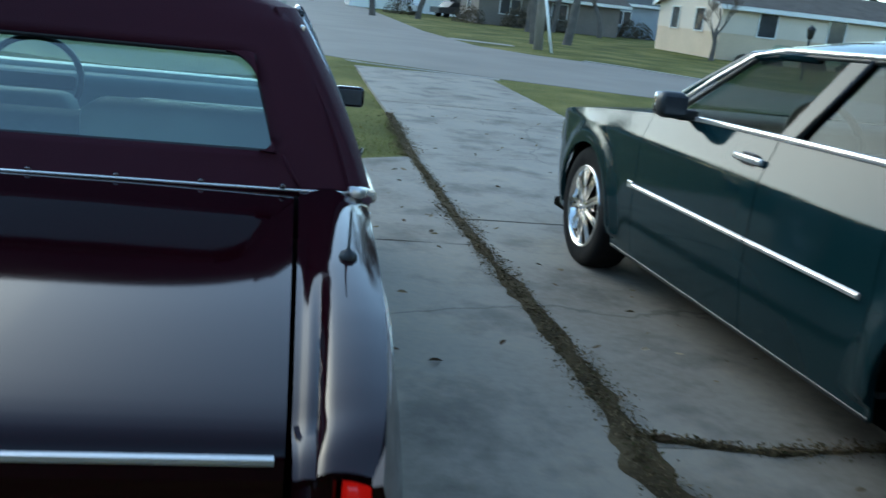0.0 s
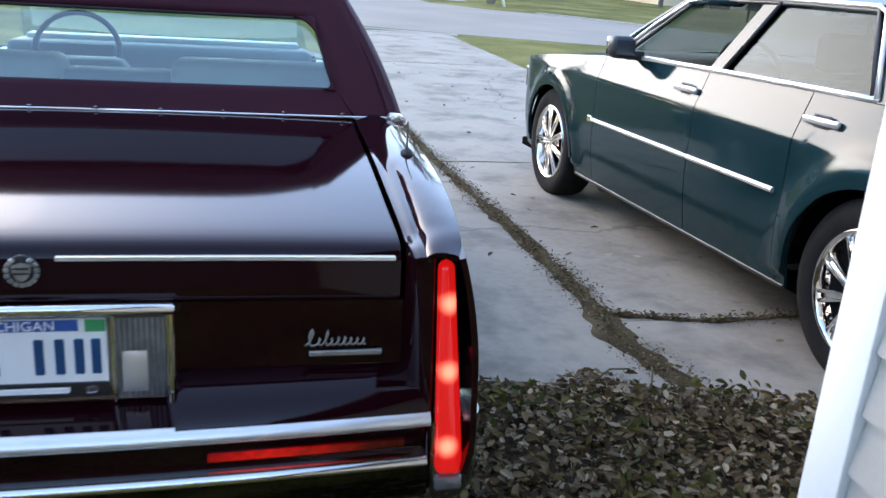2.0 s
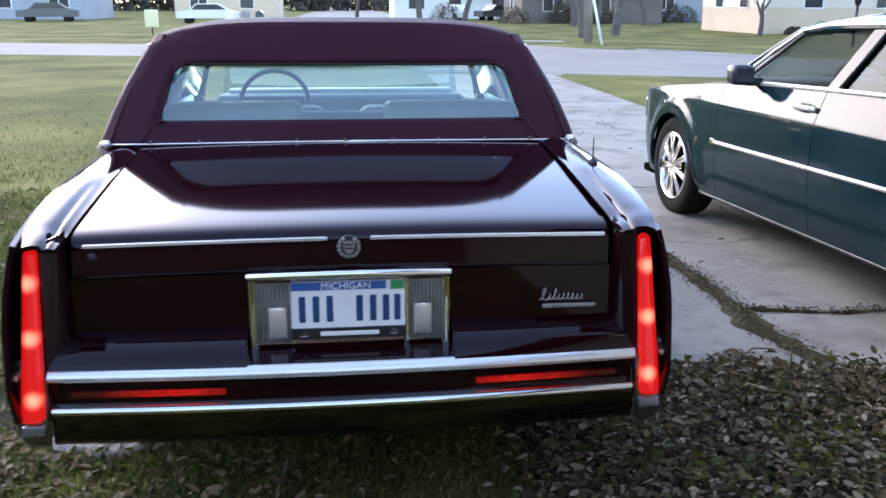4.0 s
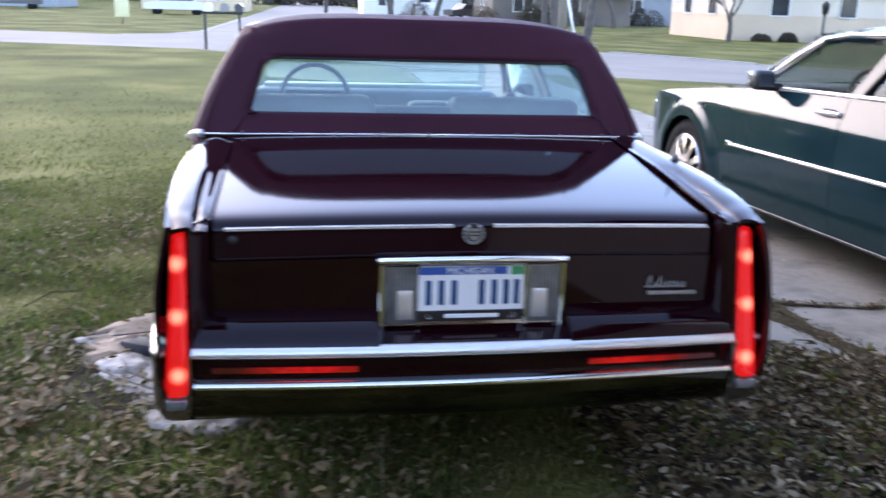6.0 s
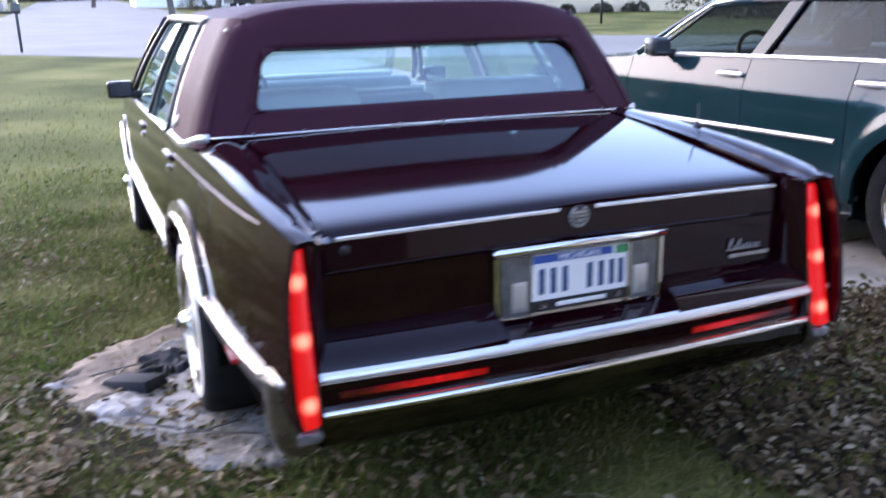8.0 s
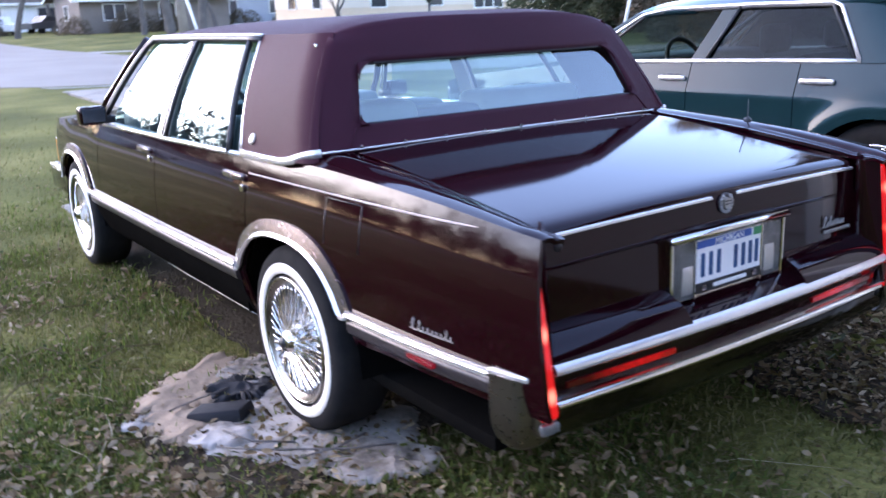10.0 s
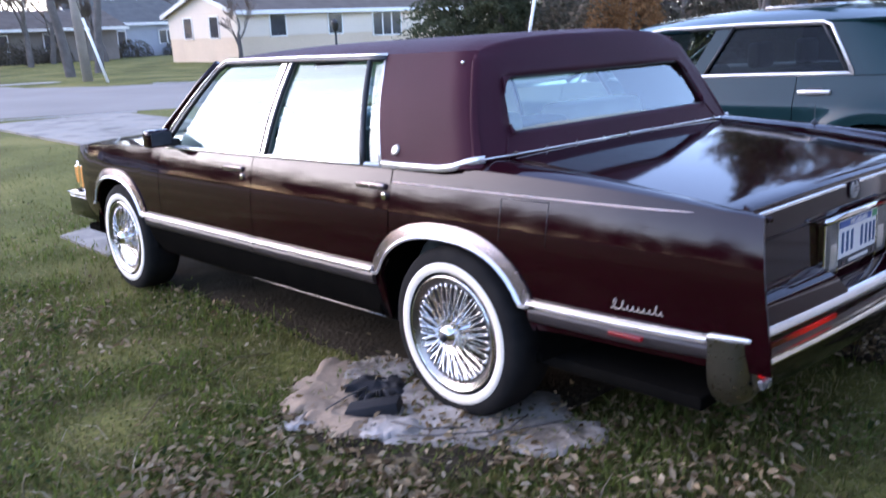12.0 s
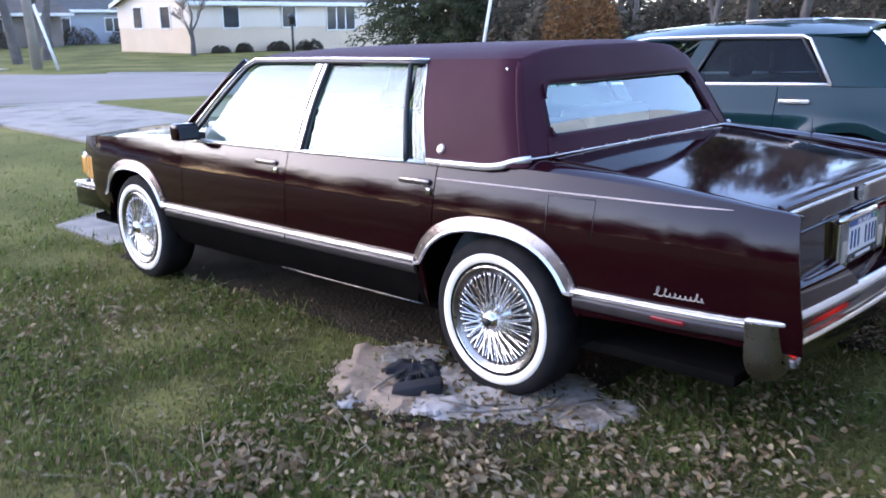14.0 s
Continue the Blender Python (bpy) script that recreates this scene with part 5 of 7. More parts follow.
rf = [(i * (nv_ + 1) + j, (i + 1) * (nv_ + 1) + j, (i + 1) * (nv_ + 1) + j + 1, i * (nv_ + 1) + j + 1)
      for i in range(nu_) for j in range(nv_) if not (i0 <= i < i1 and j0 <= j < j1)]
bshell = part("vinyl_back", mesh_of("vinyl_back", shell.reshape(-1, 3), rf, VINYL), sedan, "padded vinyl round the rear window")
sol = bshell.modifiers.new("thickness", "SOLIDIFY")
sol.thickness, sol.offset = 0.016, 0


def rwin(u, v):
    z = WB - 0.006 + (WT - WB + 0.012) * v
    x = win_half(z) * (-1 + 2 * u) * 1.01
    k = abs(x) / (gx(z) - 0.02)
    return x, rear_y(z) - 0.022 * (1 - k ** 3) + 0.010, z


part("rear_window", grid("rear_window", rwin, 16, 8, REARGLASS), sedan, "wide shallow rear window")
for sx in (-1, 1):
    for z0, sz, rr in ((WB, 1, 0.030), (WT, -1, 0.055)):
        def corner(u, v, sx=sx, z0=z0, sz=sz, rr=rr):
            a = math.pi / 2 * u
            dx, dz = rr * (1 - math.sin(a)) * (1 - v), rr * (1 - math.cos(a)) * (1 - v)
            z = z0 + sz * (dz - 0.004 * v)
            x = sx * (win_half(z) + 0.004 * v - dx)
            return x, rear_y(z) - 0.022 * (1 - (abs(x) / (gx(z) - 0.02)) ** 3) - 0.006, z
        part("vinyl_corner", grid("vinyl_corner", corner, 8, 3, VINYL, 0.010 * sx * sz), sedan)
rim = [rwin(u, 0.03) for u in np.linspace(0, 1, 17)] + [rwin(1, v) for v in (0.3, 0.6, 0.97)] + [rwin(u, 0.97) for u in np.linspace(1, 0, 17)] + [rwin(0, v) for v in (0.6, 0.3, 0.03)]
part("rear_window_seal", tube("rear_window_seal", [(x, y - 0.010, z) for x, y, z in rim], 0.007, BLACK, 6), sedan)
# chrome edge of the roof: along the belt, up the step and across the back
edge = [(gx(0.915) + 0.004, 1.44, 0.918), (gx(0.915) + 0.004, 1.25, 0.918), (gx(0.915) + 0.002, 1.12, 0.919), (gx(0.92), 1.05, 0.928), (0.838, 1.00, 0.945), (0.822, 0.965, 0.952), (0.80, 0.945, 0.955)]
back = [(0.80, 0.945, 0.955), (0.70, 0.935, 0.955), (0.5, 0.926, 0.957), (0.25, 0.920, 0.959), (0, 0.918, 0.960)]
for s in (-1, 1):
    part("roof_edge_trim", tube("roof_edge_trim", [(s * x, y, z) for x, y, z in edge], 0.015, BRIGHT, 8, 0.6), sedan, "broad bright trim at the roof's foot")
    part("roof_back_trim", tube("roof_back_trim", [(s * x, y, z) for x, y, z in back], 0.0036, BRIGHT, 8), sedan, "thin bright trim below the rear window")
for k in range(-4, 5):
    x = 0.165 * k
    part("trim_stud", box("trim_stud", (x - 0.006, 0.914 + 0.02 * abs(x), 0.960 - 0.004 * abs(x)), (x + 0.006, 0.928 + 0.02 * abs(x), 0.970 - 0.004 * abs(x)), MOULD, 0.003, 2), sedan)
part("roof_foot", box("roof_foot", (-0.79, 0.935, 0.85), (0.79, 1.03, 0.942), BLACK, 0.004), sedan)
for s in (-1, 1):
    part("roof_seam", tube("roof_seam", [(s * (0.655 + 0.65 * (1.02 - z)), rear_y(z) - 0.010, z) for z in (1.02, 1.0, 0.98, 0.96)], 0.004, VINYL, 6), sedan)
# side glass
FRONT_GLASS = [(3.17, 0.912), (2.40, 0.905), (2.375, 1.302), (2.885, 1.306)]
REAR_GLASS = [(2.275, 0.905), (1.575, 0.912), (1.715, 1.300), (2.262, 1.302)]
QUARTER_GLASS = [(1.552, 0.912), (1.462, 0.914), (1.612, 1.296), (1.692, 1.298)]
for s in (-1, 1):
    for nm, o in (("front_window", FRONT_GLASS), ("rear_door_window", REAR_GLASS), ("quarter_window", QUARTER_GLASS)):
        part(nm, side_pane(nm, s, o, -0.012, SIDEGLASS), sedan, "side glass white with reflected sky")
    part("b_pillar", side_pane("b_pillar", s, ((2.405, 0.90), (2.285, 0.90), (2.268, 1.312), (2.372, 1.312)), 0.0, BRIGHT, -s * 0.025), sedan, "bright metal door pillar")
    part("pillar_seal", side_bar("pillar_seal", s, ((2.285, 0.905), (2.268, 1.305)), 0.010, 0.002, BLACK, 6), sedan)
    part("pillar_seam", side_bar("pillar_seam", s, ((2.338, 0.905), (2.318, 1.305)), 0.004, 0.001, BLACK, 6), sedan)
    part("quarter_bar", side_bar("quarter_bar", s, ((1.563, 0.908), (1.703, 1.302)), 0.013, 0.0, BLACK, 6), sedan)
    part("quarter_frame", side_bar("quarter_frame", s, ((1.452, 0.912), (1.604, 1.300)), 0.007, 0.0, BRIGHT, 6), sedan)
    part("window_frame", side_bar("window_frame", s, ((1.60, 1.306), (2.3, 1.314), (2.88, 1.316), (2.95, 1.285), (3.25, 0.955), (3.30, 0.91)), 0.012, 0.0, BLACK), sedan)
    part("drip_rail", side_bar("drip_rail", s, ((1.60, 1.322), (2.3, 1.330), (2.90, 1.330), (2.99, 1.29), (3.30, 0.955)), 0.007, 0.004, BRIGHT, 6), sedan)
    part("belt_trim", tube("belt_trim", [(s * (cx(y, c_top(y)) + 0.004), y, c_top(y) + 0.004) for y in (1.44, 1.8, 2.2, 2.6, 3.0, 3.28)], 0.010, BRIGHT, 8), sedan, "bright trim below the side windows")
    part("windscreen_pillar", tube("windscreen_pillar", [(s * 0.852, 3.40, 0.93), (s * 0.825, 3.30, 1.02), (s * 0.785, 3.20, 1.11), (s * 0.735, 3.09, 1.22), (s * 0.675, 2.98, 1.318)], 0.020, PAINT, 8), sedan)
    m = part("door_mirror", box("door_mirror", (s * 0.930 - 0.068, 3.205, 0.905), (s * 0.930 + 0.068, 3.295, 0.998), PAINT, 0.02, 3), sedan, "dark rectangular door mirror")
    part("mirror_glass", box("mirror_glass", (s * 0.930 - 0.056, 3.200, 0.917), (s * 0.930 + 0.056, 3.208, 0.986), WINDARK, 0.002, 1), m)
    part("mirror_arm", box("mirror_arm", (s * 0.87 - 0.05, 3.21, 0.905), (s * 0.87 + 0.05, 3.29, 0.945), BLACK, 0.01, 2), m)
part("windscreen", quad_pane("windscreen", [(-0.74, 3.52, 0.935), (0.74, 3.52, 0.935), (0.62, 2.95, 1.345), (-0.62, 2.95, 1.345)], GLASS, 0.0, 10, 0.03), sedan)


# bonnet, nose and front bumper
def bonnet(u, v):
    y = 3.44 + 1.44 * u
    t = 2 * v - 1
    x = t * (cx(y, c_top(y)) - 0.001)
    k = abs(t)
    return x, y - 0.0 * k, c_top(y) + 0.045 * (1 - k ** 2.4) * (1 - 0.3 * u) - 0.02 * max(0, (u - 0.93) / 0.07) ** 2


part("bonnet", grid("bonnet", bonnet, 28, 24, PAINT, -0.015), sedan, "long burgundy bonnet")
part("cowl", box("cowl", (-0.80, 3.40, 0.84), (0.80, 3.47, 0.895), BLACK, 0.01), sedan)
part("nose", box("nose", (-0.74, 4.80, 0.50), (0.74, 4.90, 0.815), PAINT, 0.02, 3), sedan)
gr = part("grille", box("grille", (-0.36, 4.90, 0.52), (0.36, 4.97, 0.835), CHROME, 0.012, 2), sedan, "chrome grille")
for k in range(9):
    part("grille_bar", box("grille_bar", (-0.33 + 0.0775 * k, 4.965, 0.54), (-0.31 + 0.0775 * k, 4.985, 0.815), BLACK, 0.003, 1), gr)
for s in (-1, 1):
    part("headlight", box("headlight", (s * 0.55 - 0.16, 4.90, 0.62), (s * 0.55 + 0.16, 4.95, 0.76), CLEAR, 0.012, 2), sedan)
    part("corner_lamp", box("corner_lamp", (s * 0.770 - 0.032, 4.80, 0.566), (s * 0.770 + 0.032, 4.915, 0.694), AMBER, 0.014, 3), sedan, "amber corner lamp")
    def wrap(u, v, s=s):
        y, z = 4.655 + 0.20 * u, 0.556 + 0.145 * v
        return s * (cx(y, z) + 0.005 * min(1.0, 8 * u) ** 0.5), y, z
    part("corner_lamp", grid("corner_lamp", wrap, 16, 8, AMBER, s * 0.008), sedan, "amber corner lamp wrapping round the wing")
    part("corner_trim", tube("corner_trim", [(s * 0.80, 4.80, 0.706), (s * 0.775, 4.93, 0.704), (s * 0.70, 4.955, 0.704)], 0.010, CHROME, 6), sedan)
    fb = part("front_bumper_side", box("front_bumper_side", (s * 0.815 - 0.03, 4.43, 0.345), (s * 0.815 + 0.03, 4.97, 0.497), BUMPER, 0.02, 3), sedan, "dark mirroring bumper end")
    part("bumper_side_trim", box("bumper_side_trim", (s * 0.817 - 0.03, 4.43, 0.497), (s * 0.817 + 0.033, 4.98, 0.516), BRIGHT, 0.006, 2), fb, "bright top edge")
part("front_bumper", profile("front_bumper", [(4.95, 0.515), (5.07, 0.51), (5.085, 0.47), (5.07, 0.40), (4.97, 0.36)], -0.82, 0.82, 18, CHROME, bow=-0.09, thick=0.01), sedan, "chrome front bumper")
part("front_valance", box("front_valance", (-0.76, 4.70, 0.30), (0.76, 4.93, 0.50), PAINT, 0.03, 3), sedan)
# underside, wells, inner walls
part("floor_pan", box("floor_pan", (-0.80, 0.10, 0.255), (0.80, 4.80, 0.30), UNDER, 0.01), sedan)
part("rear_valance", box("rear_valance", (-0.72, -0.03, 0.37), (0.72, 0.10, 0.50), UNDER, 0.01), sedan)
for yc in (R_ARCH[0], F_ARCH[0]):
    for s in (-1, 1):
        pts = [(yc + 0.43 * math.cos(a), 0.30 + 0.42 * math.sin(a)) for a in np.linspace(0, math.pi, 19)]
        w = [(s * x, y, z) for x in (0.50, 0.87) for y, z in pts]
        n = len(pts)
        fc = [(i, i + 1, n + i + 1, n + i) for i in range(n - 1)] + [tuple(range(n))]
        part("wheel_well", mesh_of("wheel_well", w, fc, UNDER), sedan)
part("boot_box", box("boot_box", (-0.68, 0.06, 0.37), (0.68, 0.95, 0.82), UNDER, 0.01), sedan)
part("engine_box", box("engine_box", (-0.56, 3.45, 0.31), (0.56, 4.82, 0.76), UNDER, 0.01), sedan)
# cabin
part("parcel_shelf", box("parcel_shelf", (-0.76, 0.985, 0.895), (0.76, 1.36, 0.925), LEATHER, 0.01), sedan, "grey-blue parcel shelf")
rs = part("rear_seat", box("rear_seat", (-0.70, 1.36, 0.40), (0.70, 1.58, 1.01), SEATGREY, 0.05, 3), sedan, "grey-blue leather seats")
for s in (-1, 1):
    part("rear_seat_bolster", box("rear_seat_bolster", (s * 0.43 - 0.27, 1.33, 0.70), (s * 0.43 + 0.27, 1.54, 1.055), LEATHER, 0.04, 3), rs)
    part("front_seat", box("front_seat", (s * 0.37 - 0.29, 2.28, 0.35), (s * 0.37 + 0.29, 2.50, 0.955), SEATGREY, 0.06, 3), sedan)
    part("seat_base", box("seat_base", (s * 0.37 - 0.29, 2.45, 0.30), (s * 0.37 + 0.29, 3.0, 0.55), LEATHER, 0.05, 3), sedan)
    part("door_card", box("door_card", (s * 0.80 - 0.02, 1.54, 0.30), (s * 0.80 + 0.02, 3.4, 0.895), LEATHER, 0.01), sedan)
part("dashboard", box("dashboard", (-0.74, 3.12, 0.62), (0.74, 3.40, 0.955), SEATGREY, 0.04, 3), sedan)
# Added pale strip in place of the sky mirrored on the bonnet's rear.
part("dash_top", box("dash_top", (-0.68, 3.30, 0.945), (0.68, 3.42, 0.980), GLINTWHITE, 0.012, 2), sedan, "pale strip standing for sky sheen at the foot of the windscreen")
sw = [(0.19 * math.cos(a), 0.19 * math.sin(a), 0) for a in np.linspace(0, 2 * math.pi, 33)]
wheel_ob = part("steering_wheel", tube("steering_wheel", sw, 0.014, BLACK, 8, ends=False), sedan, "thin black steering wheel", pose(-0.38, 2.95, 0.93, 65, 0, 0))
part("wheel_hub", box("wheel_hub", (-0.17, -0.03, -0.02), (0.17, 0.03, 0.02), BLACK, 0.012, 2), wheel_ob)
part("mirror", box("mirror", (-0.11, 2.93, 1.255), (0.11, 2.95, 1.305), BLACK, 0.012, 2), sedan)
# aerial stub on the right wing
an = part("aerial_base", lathe("aerial_base", [(0.0, 0.009), (0.004, 0.013), (0.013, 0.0165), (0.022, 0.013), (0.027, 0.005), (0.031, 0.0026), (0.092, 0.0018), (0.094, 0.0)], BLACK, 14, "z"), sedan, "thin aerial mast on a round black base", pose(0.775, 0.52, 0.918))


def wire_wheel(parent):
    tyre = part("wheel", lathe("wheel", [(0.10, 0.21), (0.106, 0.26), (0.100, 0.30), (0.080, 0.319), (0.05, 0.324), (-0.05, 0.324), (-0.082, 0.319), (-0.101, 0.306), (-0.108, 0.275), (-0.107, 0.235), (-0.100, 0.222), (-0.07, 0.214), (-0.05, 0.10), (-0.05, 0.0)], RUBBER, 64), parent, "whitewall tyre on a chrome wire wheel")
    part("whitewall", lathe("whitewall", [(-0.1070, 0.267), (-0.1100, 0.265), (-0.1112, 0.250), (-0.1102, 0.234), (-0.1065, 0.231)], WHITEWALL, 64), tyre, "white sidewall band")
    part("rim", lathe("rim", [(-0.090, 0.2215), (-0.1075, 0.219), (-0.110, 0.215), (-0.107, 0.209), (-0.100, 0.196), (-0.094, 0.187), (-0.084, 0.182)], CAPCHROME, 64), tyre, "dull chrome outer rim")
    part("rim_lip", lathe("rim_lip", [(-0.1085, 0.2175), (-0.1130, 0.2150), (-0.1085, 0.2115)], CHROME, 64), tyre)
    part("rim_well", lathe("rim_well", [(-0.086, 0.184), (-0.066, 0.172), (-0.058, 0.12), (-0.056, 0.05)], RIMDARK, 64), tyre, "dark dish behind the spokes")
    part("hub", lathe("hub", [(-0.056, 0.082), (-0.082, 0.070), (-0.100, 0.052), (-0.118, 0.044), (-0.121, 0.039), (-0.136, 0.034), (-0.144, 0.026), (-0.146, 0.0)], CHROME, 28), tyre, "chrome cone hub")
    part("hub_cap", lathe("hub_cap", [(-0.143, 0.021), (-0.152, 0.018), (-0.153, 0.0)], BLACK, 6), tyre)
    kinds = ((-0.122, 0.040, -0.098, 0.187, 15), (-0.122, 0.040, -0.098, 0.187, -15), (-0.090, 0.062, -0.090, 0.184, 9), (-0.090, 0.062, -0.090, 0.184, -9))
    for i, (xa, ra, xb, rb, sweep) in enumerate(kinds):
        a1 = radians(sweep)
        end = Vector((xb, rb * math.cos(a1), rb * math.sin(a1)))
        root = Vector((xa, ra, 0.0))
        near = root.lerp(end, 0.90)
        me = tube("spoke", [root, near, root.lerp(end, 0.905), end], 0.0036, CHROME, 6, radii=[0.0036, 0.0036, 0.0044, 0.0044])
        for k in range(21):
            part("spoke", me, tyre, "", pose(0, 0, 0, 360 * (k + 0.27 * i) / 21, 0, 0))
    return tyre


w0 = wire_wheel(sedan)
w0.matrix_basis = pose(-0.795, 1.061, 0.322, 9, 0, 0)
copy_thing(w0, pose(-0.795, 3.952, 0.322, 40, 0, 0))
copy_thing(w0, pose(0.795, 1.061, 0.322, 0, 0, 180))
copy_thing(w0, pose(0.795, 3.952, 0.322, 0, 0, 180))


# ---------- green sedan ----------
gsedan = thing("sedan", "dark green sedan with chrome wheels parked on the concrete drive", "car", pose(3.475, -0.06, 0.0476, -SLOPE, 0, 2.0))
g_half = table((0.0, 0.80), (0.15, 0.87), (0.6, 0.925), (1.2, 0.938), (3.6, 0.938), (4.3, 0.925), (4.7, 0.89), (4.95, 0.80), (5.0, 0.76))
GR, GF = (1.05, 0.34, 0.415, 0.405), (4.10, 0.34, 0.415, 0.405)


def gxs(y, z):
    lo = max(0.0, 0.55 - z) / 0.35
    k = z - (0.845 + 0.012 * (y - 2.0))
    fold = 0.36 * 0.5 * (k + math.sqrt(k * k + 0.00012))
    bulge = 0.0
    for yc, zc, w, h in (GR, GF):
        d = math.hypot(y - yc, z - zc)
        bulge = max(bulge, 0.026 * math.exp(-((d - 0.45) / 0.07) ** 2) if z > 0.3 else 0)
    return g_half(y) - fold - 0.05 * lo ** 1.6 + bulge


g_top = table((0.0, 0.98), (0.6, 1.01), (1.0, 1.035), (1.5, 1.035), (2.2, 1.03), (3.0, 1.02), (3.3, 1.005), (4.0, 0.955), (4.6, 0.90), (4.95, 0.84), (5.0, 0.80))


def g_low(y):
    b = float(np.interp(y, [0, 0.1, 0.6, 1.47, 3.68, 4.6, 5.0], [0.32, 0.28, 0.26, 0.238, 0.238, 0.25, 0.28]))
    return max(b, arch(y, *GR, 2.0), arch(y, *GF, 2.0))


car_sides(gsedan, gxs, g_low, g_top, (("rear_quarter_panel", 0.0, 1.545), ("rear_door", 1.551, 2.295), ("front_door", 2.301, 3.395), ("front_fender", 3.401, 4.98)), GREEN, rows=44)


def ghx(z):
    return 0.872 - 0.50 * (z - 1.03)


def gp(s, y, z, d=0.0):
    return s * (ghx(z) + d), y, z


def groof(u, v):
    t = 2 * v - 1
    y = 1.05 + 1.85 * u
    top = 1.475 - 0.05 * max(0, (u - 0.45) / 0.55) ** 2 - 0.035 * max(0, (0.35 - u) / 0.35) ** 2
    k = abs(t) ** 2.3
    return 0.722 * t, y, top - (top - 1.365 + 0.03 * max(0, (u - 0.8) / 0.2)) * k


part("roof", grid("roof", groof, 22, 20, GREEN, -0.02), gsedan)
part("sunroof", box("sunroof", (-0.30, 1.55, 1.448), (0.30, 2.05, 1.4785), DARKGLASS, 0.008, 2), gsedan, "black sunroof panel")


def gbonnet(u, v):
    y = 3.30 + 1.68 * u
    t = 2 * v - 1
    k = abs(t)
    return t * (gxs(y, g_top(y)) - 0.001), y, g_top(y) + 0.05 * (1 - k ** 2.2) * (1 - 0.4 * u)


part("bonnet", grid("bonnet", gbonnet, 22, 20, GREEN, -0.015), gsedan)


def gboot(u, v):
    y = 0.0 + 0.72 * u
    t = 2 * v - 1
    return t * (gxs(y, g_top(y)) - 0.001), y, g_top(y) + 0.03 * (1 - abs(t) ** 2.2)


part("boot_lid", grid("boot_lid", gboot, 12, 16, GREEN, -0.015), gsedan)
part("tail_panel", box("tail_panel", (-0.80, -0.02, 0.35), (0.80, 0.03, 0.98), GREEN, 0.03, 3), gsedan)
part("nose", box("nose", (-0.74, 4.70, 0.30), (0.74, 4.96, 0.80), GREEN, 0.10, 4), gsedan)
part("grille", box("grille", (-0.45, 5.0, 0.50), (0.45, 5.05, 0.82), CHROME, 0.02, 3), gsedan)
part("windscreen", quad_pane("windscreen", [(-0.74, 3.38, 1.03), (0.74, 3.38, 1.03), (0.62, 2.86, 1.385), (-0.62, 2.86, 1.385)], GLASS, 0.0, 8, 0.03), gsedan)
part("rear_window", quad_pane("rear_window", [(0.70, 0.66, 1.04), (-0.70, 0.66, 1.04), (-0.60, 1.07, 1.40), (0.60, 1.07, 1.40)], DARKGLASS, 0.0, 8, 0.02), gsedan)
GFW = [(3.16, 1.035), (2.32, 1.040), (2.18, 1.352), (2.80, 1.335)]
GRW = [(2.20, 1.040), (1.235, 1.045), (1.44, 1.345), (2.065, 1.352)]
